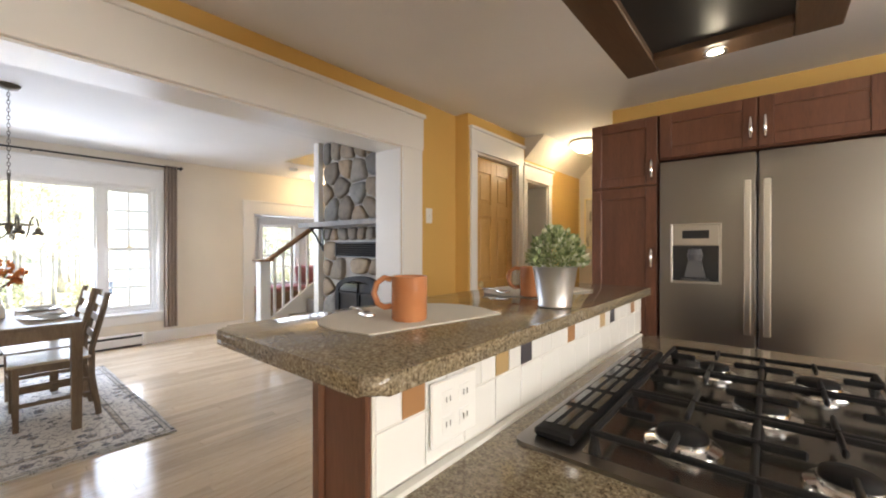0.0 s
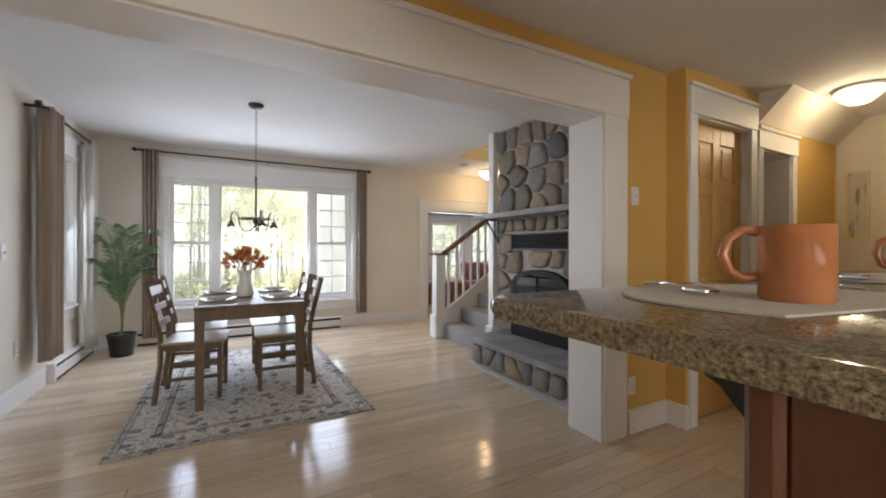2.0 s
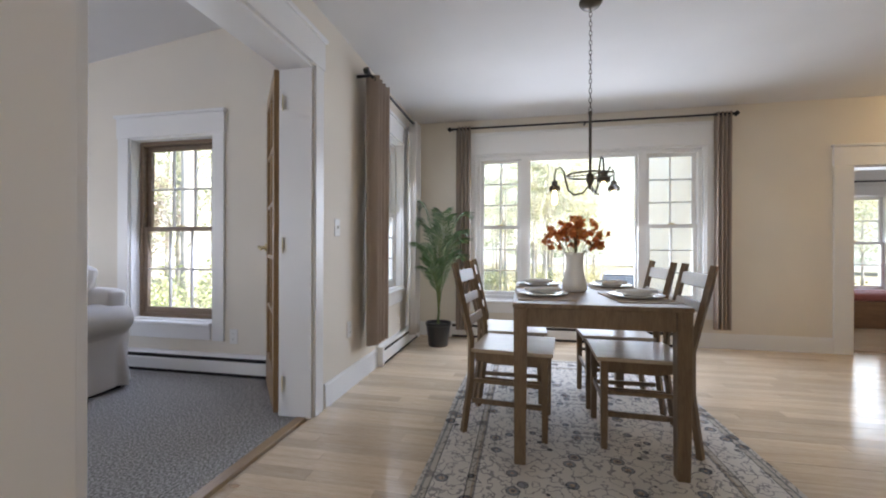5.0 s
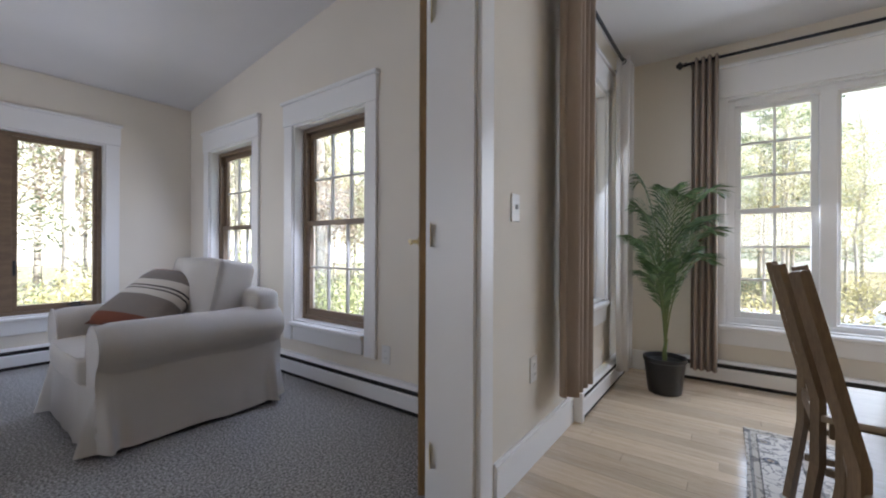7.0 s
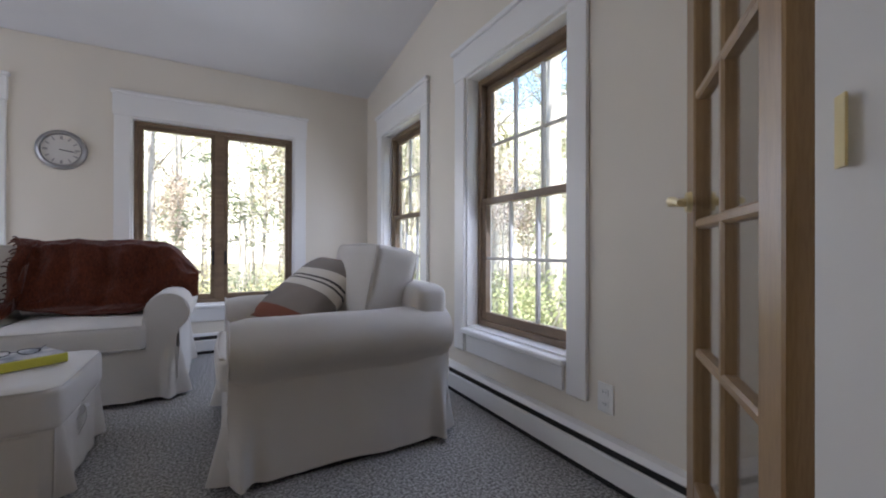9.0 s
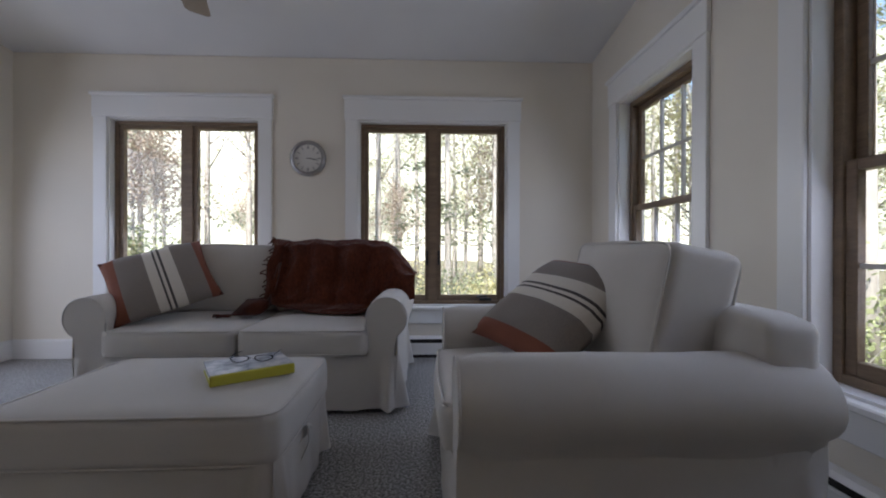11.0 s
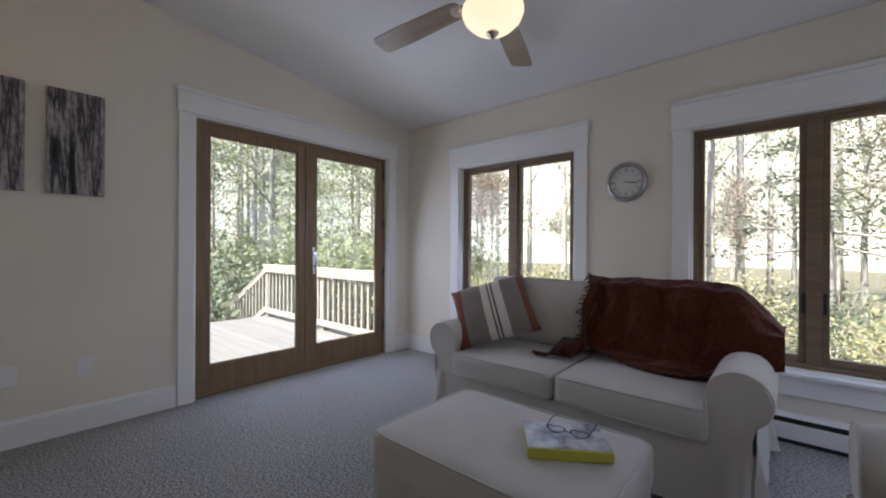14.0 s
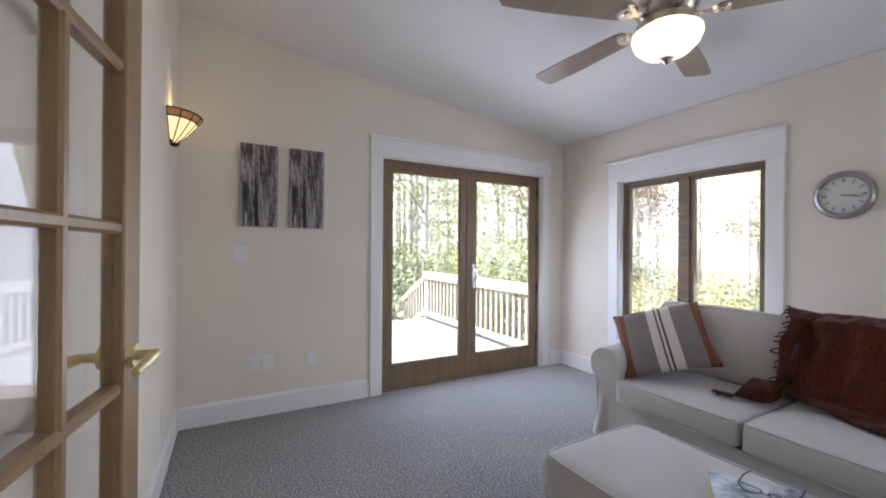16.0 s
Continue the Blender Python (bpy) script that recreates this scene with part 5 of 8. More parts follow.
# clock
M_CLOCKFACE = mat_new("clock_face", (0.72, 0.70, 0.66), 0.5)
M_PEWTER = mat_new("pewter", (0.38, 0.37, 0.36), 0.35, 0.8)
clock = thing("wall_clock", "round pewter-rimmed wall clock with a pale face", "clock", (-2.275, -5.228, 1.58), 180)
lathe_m = pose(0, 0, 0, 90, 0, 0)
part("rim", lathe(bm_new(), [(0.10, 0.0), (0.142, 0.0), (0.142, 0.016), (0.132, 0.030), (0.118, 0.034), (0.110, 0.026), (0.110, 0.012)], 40, m=lathe_m), M_PEWTER, clock, "rounded pewter rim", True, 50)
part("face", lathe(bm_new(), [(0.0, 0.012), (0.112, 0.012), (0.112, 0.006)], 40, m=lathe_m), M_CLOCKFACE, clock)
for k in range(12):
    a = 2 * math.pi * k / 12
    mm = Matrix.Translation((0.088 * math.sin(a), -0.0125, 0.088 * math.cos(a))) @ pose(0, 0, 0, 0, math.degrees(a), 0)
    part("hour_mark", box(bm_new(), -0.004 - 0.003 * (k % 3 == 0), -0.001, -0.013, 0.004 + 0.003 * (k % 3 == 0), 0.001, 0.013, 0, mm), M_PEWTER, clock)
for a, L, wd in ((98, 0.062, 0.006), (101, 0.085, 0.0045)):
    mm = Matrix.Translation((0, -0.016, 0)) @ pose(0, 0, 0, 0, a, 0)
    part("clock_pointer", box(bm_new(), -wd / 2, -0.001, -0.012, wd / 2, 0.001, L, 0, mm), M_BLACK, clock)
part("clock_glass", lathe(bm_new(), [(0.0, 0.030), (0.06, 0.029), (0.112, 0.024)], 32, m=lathe_m), M_GLASS, clock, smooth=True)

# canvas prints of birch trunks
M_BIRCH = mat_new("birch_print", (0.2, 0.2, 0.2), 0.7)
v1_, v2_ = noise_tex(M_BIRCH, 15, 6, (1, 2.4, 0.08), rough=0.62), noise_tex(M_BIRCH, 55, 6, (1, 1, 0.5))
base(M_BIRCH, mix(M_BIRCH, 0.45, ramp(M_BIRCH, v1_, [(0.38, (0.02, 0.018, 0.018)), (0.45, (0.10, 0.09, 0.09)), (0.50, (0.50, 0.47, 0.47)), (0.54, (0.36, 0.33, 0.33)), (0.58, (0.035, 0.03, 0.03)), (0.66, (0.40, 0.37, 0.37))]), ramp(M_BIRCH, v2_, [(0.40, (0.02, 0.02, 0.02)), (0.56, (0.85, 0.82, 0.82))]), "MULTIPLY"))
for i, y in enumerate((-2.19, -2.525)):
    pic = thing("canvas_print", "tall unframed canvas print of grey birch trunks", "picture", (-0.001, y, 1.395), -90, "pair of canvas prints")
    part("canvas", box(bm_new(), -0.126, -0.032, 0.0, 0.126, 0, 0.60, 0.004, Matrix.Translation((0, 0, 0)), 2), M_BIRCH, pic)


def plate(name, label, at, rz, w=0.072, h=0.115, kind="outlet"):
    e = thing(name, label, "wall plate", at, rz)
    part("cover_plate", box(bm_new(), -w / 2, -0.006, -h / 2, w / 2, 0, h / 2, 0.003), M_WHITEPLASTIC, e)
    if kind == "outlet":
        for z in (-0.022, 0.022):
            r = part("receptacle", box(bm_new(), -0.017, -0.009, z - 0.014, 0.017, -0.005, z + 0.014, 0.004), M_WHITEPLASTIC, e)
            for x in (-0.006, 0.006):
                part("slot", box(bm_new(), x - 0.001, -0.0094, z - 0.004, x + 0.001, -0.0085, z + 0.005), M_BLACK, r)
    elif kind == "switch":
        part("toggle", box(bm_new(), -0.005, -0.018, -0.006, 0.005, -0.004, 0.012, 0.002), M_WHITEPLASTIC, e)
    return e


plate("wall_outlet", "white duplex outlet above the baseboard", (-0.001, -2.165, 0.386), -90)
plate("wall_blank_plate", "white blank wall plate beside an outlet", (-0.001, -2.256, 0.386), -90, kind="blank")
plate("wall_blank_plate", "white cable plate above the baseboard", (-0.001, -2.567, 0.376), -90, kind="blank")
plate("light_switch", "white light switch below the canvas prints", (-0.001, -2.075, 1.19), -90, 0.09, kind="switch")
plate("wall_outlet", "white duplex outlet beside the sash window", (-4.569, -2.39, 0.30), 90)
plate("light_switch", "white light switch beside the French door", (-4.28, -1.379, 1.13), 180, kind="switch")
plate("wall_outlet", "white outlet low on the dining wall", (-4.47, -1.379, 0.42), 180)
plate("wall_outlet", "white outlet on the sunroom end wall", (-0.62, -1.691, 0.30), 0)
plate("wall_control", "small white control plate on the yellow wall", (-2.039, 2.27, 1.50), 90, kind="switch")
plate("wall_outlet", "white outlet low on the yellow wall", (-2.039, 2.24, 0.30), 90)


# baseboard heaters
def heater(label, at, rz, w, h=0.165):
    e = thing("baseboard_heater", label, "heater", at, rz)
    bm = bm_new()
    prism(bm, [(0, 0.026), (-0.058, 0.026), (-0.058, h - 0.058), (-0.052, h - 0.050), (-0.006, h - 0.050), (-0.006, 0.02)], w - 0.08, Matrix(((0, 0, 1, -w / 2 + 0.04), (1, 0, 0, 0), (0, 1, 0, 0), (0, 0, 0, 1))))
    part("front_cover", bm, M_TRIM, e)
    bm = bm_new()
    prism(bm, [(0, h), (-0.044, h), (-0.062, h - 0.014), (-0.060, h - 0.018), (-0.040, h - 0.008), (0, h - 0.008)], w - 0.08, Matrix(((0, 0, 1, -w / 2 + 0.04), (1, 0, 0, 0), (0, 1, 0, 0), (0, 0, 0, 1))))
    part("top_hood", bm, M_TRIM, e)
    # Solid dark strips here and at the toe paint the gaps' shade.
    part("slot", box(bm_new(), -w / 2 + 0.04, -0.050, h - 0.049, w / 2 - 0.04, -0.008, h - 0.014), M_SHADOWGAP, e, "air slot filled with painted shade")
    for s in (-1, 1):
        a, b = sorted((s * w / 2, s * (w / 2 - 0.04)))
        part("end_cap", box(bm_new(), a, -0.064, 0.0, b, 0, h + 0.001, 0.004), M_TRIM, e)
    part("toe_gap_shade", box(bm_new(), -w / 2 + 0.04, -0.05, 0.0, w / 2 - 0.04, 0, 0.025), M_SHADOWGAP, e)
    return e


heater("white enamel baseboard heater under sash windows", (-4.57, -3.42, 0), 90, 3.3)
heater("white enamel baseboard heater behind the sofa", (-2.6, -5.23, 0), 180, 3.86)
heater("white enamel baseboard heater under the dining window", (-6.30, 0.25, 0), 90, 2.48)
heater("white enamel baseboard heater by the plant", (-5.6, -1.38, 0), 180, 1.2)

# ceiling fan
M_BLADE = wood("fan_blade_wood", (0.18, 0.13, 0.09), (0.30, 0.23, 0.16), 0.35, (1, 12, 12))
M_NICKEL = mat_new("brushed_nickel", (0.62, 0.57, 0.50), 0.25, 1.0)
M_BOWL = glow("frosted_bowl", (1.0, 0.82, 0.58), 0.32)
fan = thing("ceiling_fan", "nickel ceiling fan with wooden blades and a lit frosted bowl", "ceiling fan", (-2.06, -3.82, 2.14))
part("bowl", lathe(bm_new(), [(0.0, 0.012), (0.05, 0.016), (0.10, 0.038), (0.138, 0.075), (0.152, 0.112), (0.150, 0.132), (0.12, 0.140)], 32), M_BOWL, fan, "lit frosted glass bowl", True)
part("finial", lathe(bm_new(), [(0.0, -0.018), (0.010, -0.014), (0.014, -0.004), (0.028, 0.004), (0.034, 0.014), (0.02, 0.022)], 20), M_NICKEL, fan, "small nickel finial", True)
part("motor", lathe(bm_new(), [(0.09, 0.136), (0.125, 0.15), (0.13, 0.18), (0.10, 0.20), (0.12, 0.215), (0.14, 0.25), (0.125, 0.29), (0.06, 0.31), (0.03, 0.32)], 32), M_NICKEL, fan, "nickel motor housing", True, 50)
part("downrod", lathe(bm_new(), [(0.018, 0.31), (0.018, 0.46), (0.02, 0.47)], 14), M_NICKEL, fan)
part("canopy", lathe(bm_new(), [(0.02, 0.375), (0.05, 0.385), (0.07, 0.42), (0.072, 0.47)], 24), M_NICKEL, fan, smooth=True)
for k in range(5):
    a = 2 + 72 * k
    m = pose(0, 0, 0.205, 0, 0, a) @ pose(0, 0, 0, 9, 0, 0)
    bm = bm_new()
    outline = [(0.20, -0.045), (0.24, -0.060), (0.60, -0.075), (0.80, -0.072), (0.822, -0.050), (0.822, 0.050), (0.80, 0.072), (0.60, 0.075), (0.24, 0.060), (0.20, 0.045)]
    prism(bm, outline, 0.007, m)
    bl = part("blade", bm, M_BLADE, fan, "flat wooden fan blade")
    bm = bm_new()
    box(bm, 0.10, -0.016, -0.010, 0.19, 0.016, 0.0, 0.004, m)
    cone(bm, m @ Vector((0.215, 0, -0.012)), m @ Vector((0.215, 0, 0.0)), 0.040, 0.048, 16)
    cone(bm, m @ Vector((0.215, 0, -0.018)), m @ Vector((0.215, 0, -0.010)), 0.016, 0.024, 12)
    part("blade_bracket", bm, M_NICKEL, bl, "nickel blade bracket", True, 40)

# wall sconce of leaded glass
M_AMBER = glow("amber_glass", (1.0, 0.74, 0.36), 0.22)
M_AMBER2 = glow("brown_glass", (0.45, 0.22, 0.08), 0.05)
M_BRONZE = mat_new("dark_bronze", (0.06, 0.035, 0.02), 0.45, 0.6)
sc = thing("wall_sconce", "half-bowl leaded amber glass wall sconce, lit", "wall lamp", (-0.40, -1.692, 1.85))
prof = [(0.034, 0.0), (0.095, 0.055), (0.160, 0.125), (0.188, 0.162)]
for k in range(7):
    a0, a1 = math.pi + math.pi * k / 7, math.pi + math.pi * (k + 1) / 7
    bm = bm_new()
    for (r0, z0), (r1, z1) in zip(prof, prof[1:3]):
        vs = [bm.verts.new((r * math.cos(a), r * math.sin(a) * 0.85, z)) for r, z, a in ((r0, z0, a0), (r0, z0, a1), (r1, z1, a1), (r1, z1, a0))]
        bm.faces.new(vs)
    pn = part("glass_panel", bm, M_AMBER, sc)
    bm = bm_new()
    (r0, z0), (r1, z1) = prof[2], prof[3]
    bm.faces.new([bm.verts.new((r * math.cos(a), r * math.sin(a) * 0.85, z)) for r, z, a in ((r0, z0, a0), (r0, z0, a1), (r1, z1, a1), (r1, z1, a0))])
    part("border_panel", bm, M_AMBER2, sc)
    part("lead_rib", tube(bm_new(), [(r * math.cos(a0), r * math.sin(a0) * 0.85, z) for r, z in prof], 0.0035, 6), M_BRONZE, sc)
for r, z in prof[2:]:
    part("lead_band", tube(bm_new(), [(r * math.cos(math.pi + math.pi * j / 14), r * 0.85 * math.sin(math.pi + math.pi * j / 14), z) for j in range(15)], 0.0045, 6), M_BRONZE, sc)
part("finial", lathe(bm_new(), [(0.0, -0.02), (0.02, -0.012), (0.03, 0.002), (0.0, 0.006)], 16, (0, -0.02, 0)), M_BRONZE, sc, smooth=True)
part("back_plate", box(bm_new(), -0.05, -0.012, 0.0, 0.05, 0, 0.14, 0.003), M_BRONZE, sc)


# French doors
def french_leaf(name, label, hinge, rz, w, handed):
    """A glazed leaf hinged at its local origin, running along +x; hinges on local +y side."""
    e = thing(name, label, "door", (hinge[0], hinge[1], 0.012), rz)
    H = 2.045
    t = 0.042
    fr = ring(bm_new(), 0.004, w, 0.0, H, -t / 2, t / 2, 0.092, 0.235, 0.004)
    part("stile_frame", fr, M_FDOOR, e, "varnished oak stiles and rails")
    x0, x1, z0, z1 = 0.096, w - 0.092, 0.235, H - 0.092
    cols, rows = 2, 5
    for i in range(1, cols):
        x = x0 + (x1 - x0) * i / cols
        bm = bm_new()
        box(bm, x - 0.013, -t / 2 + 0.004, z0, x + 0.013, t / 2 - 0.004, z1, 0.006)
        part("muntin", bm, M_FDOOR, e)
    for j in range(1, rows):
        z = z0 + (z1 - z0) * j / rows
        part("muntin", box(bm_new(), x0, -t / 2 + 0.003, z - 0.013, x1, t / 2 - 0.003, z + 0.013, 0.006), M_FDOOR, e)
    for i in range(cols):
        for j in range(rows):
            xa, xb = x0 + (x1 - x0) * i / cols, x0 + (x1 - x0) * (i + 1) / cols
            za, zb = z0 + (z1 - z0) * j / rows, z0 + (z1 - z0) * (j + 1) / rows
            pane(e, xa, xb, za, zb, -0.002)
    for s in (-1, 1):
        bm = bm_new()
        y = s * t / 2
        cone(bm, (w - 0.055, y, 0.985), (w - 0.055, y + s * 0.012, 0.985), 0.030, 0.026, 20)
        cone(bm, (w - 0.055, y + s * 0.010, 0.985), (w - 0.055, y + s * 0.048, 0.985), 0.012, 0.010, 12)
        tube(bm, [(w - 0.055, y + s * 0.048, 0.985), (w - 0.085, y + s * 0.052, 0.988), (w - 0.125, y + s * 0.050, 0.983), (w - 0.165, y + s * 0.044, 0.973)], [0.011, 0.012, 0.010, 0.008], 10)
        part("lever_handle", bm, M_BRASS, e, "polished brass lever handle", True, 50)
    for z in (0.18, 1.0, 1.84):
        bm = bm_new()
        hx = handed
        box(bm, -0.05, hx * t / 2, z - 0.045, 0.045, hx * (t / 2 + 0.003), z + 0.045)
        cone(bm, (0.0, hx * (t / 2 + 0.005), z - 0.048), (0.0, hx * (t / 2 + 0.005), z + 0.048), 0.007, 0.007, 10)
        part("hinge", bm, M_BRASS, e, "brass butt hinge")
    return e


M_FDOOR = wood("varnished_oak", (0.23, 0.135, 0.058), (0.35, 0.22, 0.105), 0.3, (10, 10, 1))
french_leaf("french_door_leaf", "glazed oak French door leaf, swung open into the sunroom", (-3.968, -1.605), 180 + 39, 0.65, -1)
french_leaf("french_door_leaf", "glazed oak French door leaf with brass lever, folded back open", (-2.672, -1.708), -8, 0.63, 1)

# ---- fireplace of river stones ----
M_MORTAR = mat_new("pale_mortar", (0.50, 0.475, 0.44), 0.9)
bump(M_MORTAR, noise_tex(M_MORTAR, 60, 4, space="World"), 0.5, 0.006)
M_STONE = mat_new("river_stone", (0.2, 0.18, 0.15), 0.65)
n_, l_, b_ = nodes_of(M_STONE)
oi_ = n_.new("ShaderNodeObjectInfo")
tone_ = ramp(M_STONE, oi_.outputs["Random"], [(0.0, (0.14, 0.135, 0.125)), (0.20, (0.24, 0.23, 0.21)), (0.40, (0.34, 0.255, 0.165)), (0.55, (0.20, 0.17, 0.135)), (0.72, (0.42, 0.32, 0.21)), (0.86, (0.30, 0.275, 0.24)), (1.0, (0.26, 0.255, 0.245))])
sp_ = noise_tex(M_STONE, 14, 6, space="World")
fine_ = noise_tex(M_STONE, 120, 3, space="World")
base(M_STONE, mix(M_STONE, 0.55, tone_, ramp(M_STONE, sp_, [(0.3, (0.26, 0.25, 0.24)), (0.5, (0.70, 0.67, 0.64)), (0.7, (0.90, 0.85, 0.79))]), "MULTIPLY"))
bump(M_STONE, fine_, 0.25, 0.003)
M_SLATE = mat_new("bluestone_slab", (0.17, 0.17, 0.172), 0.6)
base(M_SLATE, ramp(M_SLATE, noise_tex(M_SLATE, 5, 6, space="World"), [(0.3, (0.20, 0.195, 0.19)), (0.7, (0.36, 0.35, 0.335))]))
bump(M_SLATE, noise_tex(M_SLATE, 30, 4, space="World"), 0.3, 0.004)


def clip_poly(poly, p, n):
    """Keep the side of a flat polygon where (q - p) . n <= 0."""
    out = []
    for i in range(len(poly)):
        a, b = poly[i], poly[(i + 1) % len(poly)]
        da, db = (a - p).dot(n), (b - p).dot(n)
        if da <= 0:
            out.append(a)
        if da * db < 0:
            out.append(a + (b - a) * (da / (da - db)))
    return out


def cells(x0, x1, z0, z1, holes, size, seed):
    """Uneven rounded cells that fill a rectangle round rectangular holes."""
    rnd = random.Random(seed)
    seeds = []
    nz = max(1, round((z1 - z0) / size))
    for j in range(nz):
        nx = max(1, round((x1 - x0) / (size * rnd.uniform(0.85, 1.15))))
        for i in range(nx):
            p = Vector((x0 + (i + 0.5 + rnd.uniform(-0.33, 0.33)) * (x1 - x0) / nx, z0 + (j + 0.5 + rnd.uniform(-0.30, 0.30)) * (z1 - z0) / nz))
            if not any(h[0] - 0.03 < p.x < h[1] + 0.03 and h[2] - 0.03 < p.y < h[3] + 0.03 for h in holes):
                seeds.append(p)
    out = []
    for a in seeds:
        poly = [Vector(c) for c in ((x0, z0), (x1, z0), (x1, z1), (x0, z1))]
        for b in seeds:
            if b is not a and (b - a).length < size * 4:
                poly = clip_poly(poly, (a + b) / 2, (b - a))
        for h in holes:
            cx, cz = max(h[0], min(h[1], a.x)), max(h[2], min(h[3], a.y))
            q = Vector((cx, cz))
            if (q - a).length < size * 2:
                d = q - a
                if abs(d.x) * 0.999 > abs(d.y):
                    poly = clip_poly(poly, q, Vector((math.copysign(1, d.x), 0)))
                else:
                    poly = clip_poly(poly, q, Vector((0, math.copysign(1, d.y))))
        if len(poly) > 2:
            out.append((a, poly))
    return out


def stone_mesh(poly, gap, high, seed):
    """A rounded boulder face: the outline shrunk, softened and domed towards local -y."""
    c = sum(poly, Vector((0, 0))) / len(poly)
    pts = []
    for p in poly:
        d = p - c
        pts.append(c + d * max(0.2, (d.length - gap) / d.length))
    for c0_, c1_ in ((0.80, 0.20), (0.75, 0.25)):
        q = []
        for i in range(len(pts)):
            a, b = pts[i], pts[(i + 1) % len(pts)]
            q += [a * c0_ + b * c1_, a * c1_ + b * c0_]
        pts = q
    bm = bm_new()
    rings = []
    for s, h in ((1.0, 0.0), (0.99, 0.4), (0.93, 0.78), (0.70, 0.95)):
        rings.append([bm.verts.new(((c + (p - c) * s).x, -high * h - 0.005 * noise.noise(Vector((p.x * 9, p.y * 9, seed + s))), (c + (p - c) * s).y)) for p in pts])
    top = bm.verts.new((c.x, -high, c.y))
    k = len(pts)
    for A, B in zip(rings, rings[1:]):
        for i in range(k):
            bm.faces.new((A[i], A[(i + 1) % k], B[(i + 1) % k], B[i]))
    for i in range(k):
        bm.faces.new((rings[-1][i], rings[-1][(i + 1) % k], top))
    return bm


FX0, FX1, FY = -3.93, -2.30, 2.615
chim = thing("stone_fireplace", "floor-to-ceiling river stone fireplace with a raised hearth", "fireplace", (0, 0, 0))
INS = (-3.655, -2.870, 0.27, 0.86)
bmw = wall_mesh("y", FY, 3.25, FX0, FX1, 0.0, CEIL - 0.002, [(-3.60, -2.92, 0.30, 0.90)])
part("masonry_core", bmw, M_MORTAR, chim, "pale mortar between stones")
VENT = (-3.67, -2.885, 1.155, 1.315)
HOLES = [(-3.665, -2.862, 0.27, 0.90), (-3.53, -3.00, 0.88, 0.975), VENT]
sn = 0
for a, poly in cells(FX0 + 0.005, FX1 - 0.005, 1.53, CEIL - 0.005, [], 0.215, 5) + cells(FX0 + 0.005, FX1 - 0.005, 1.33, 1.475, [], 0.15, 12) + cells(FX0 + 0.005, FX1 - 0.005, 0.29, 1.33, HOLES, 0.19, 9):
    ob = part("stone", stone_mesh(poly, 0.010, 0.045, sn), M_STONE, chim, smooth=True)
    ob.location = (0, FY + 0.004, 0)
    sn += 1
# side facing the stairs
for a, poly in cells(FY + 0.01, 3.2, 0.3, CEIL - 0.005, [], 0.22, 31):
    ob = part("stone", stone_mesh(poly, 0.010, 0.03, sn), M_STONE, chim, smooth=True)
    ob.matrix_basis = Matrix.Translation((FX0 + 0.003, 0, 0)) @ Matrix(((0, 1, 0, 0), (1, 0, 0, 0), (0, 0, 1, 0), (0, 0, 0, 1)))
    sn += 1
part("hearth_core", box(bm_new(), -3.79, 2.185, 0.0, FX1, FY, 0.235), M_MORTAR, chim)
for a, poly in cells(-3.785, FX1 - 0.005, 0.03, 0.232, [], 0.205, 3):
    ob = part("stone", stone_mesh(poly, 0.009, 0.045, sn), M_STONE, chim, smooth=True)
    ob.location = (0, 2.189, 0)
    sn += 1
part("hearth_foot", box(bm_new(), -3.86, 2.115, 0.0, FX1, 2.185, 0.022, 0.004), M_MORTAR, chim, "pale mortar footing")
bm = bm_new()
box(bm, -3.84, 2.125, 0.236, FX1, FY - 0.001, 0.288, 0.008, None, 2)
part("hearth_slab", bm, M_SLATE, chim, "grey bluestone hearth slab")
part("mantel", box(bm_new(), -4.075, 2.365, 1.476, FX1, FY + 0.05, 1.526, 0.007, None, 2), M_SLATE, chim, "grey stone mantel shelf")
for x in (-3.90, -2.75):
    bm = bm_new()
    box(bm, x - 0.012, 2.40, 1.462, x + 0.012, FY - 0.045, 1.476)
    box(bm, x - 0.012, FY - 0.056, 1.22, x + 0.012, FY - 0.044, 1.476)
    tube(bm, [(x, 2.42, 1.462), (x, 2.47, 1.40), (x, FY - 0.055, 1.26)], 0.010, 8)
    part("mantel_bracket", bm, M_BLACK, chim, "black iron shelf bracket")
# metal firebox insert with arched glass doors
ins = thing("fireplace_insert", "black iron firebox with arched twin glass doors", "fireplace", (0, 0, 0))
x0, x1 = -3.65, -2.872


def arch(x0, x1, z0, zs, zt, n=16):
    xc, hw = (x0 + x1) / 2, (x1 - x0) / 2
    return [(x0, z0), (x1, z0)] + [(xc + hw * math.cos(math.pi * k / n), zs + (zt - zs) * math.sin(math.pi * k / n)) for k in range(n + 1)]


def arch_ring(outer, inner, y0, y1):
    bm = bm_new()
    A = [[bm.verts.new((x, y, z)) for x, z in outer] for y in (y0, y1)]
    B = [[bm.verts.new((x, y, z)) for x, z in inner] for y in (y0, y1)]
    k = len(outer)
    for i in range(k):
        j = (i + 1) % k
        bm.faces.new((A[0][i], A[0][j], B[0][j], B[0][i]))
        bm.faces.new((A[1][i], B[1][i], B[1][j], A[1][j]))
        bm.faces.new((A[0][i], A[1][i], A[1][j], A[0][j]))
        bm.faces.new((B[0][i], B[0][j], B[1][j], B[1][i]))
    return bm


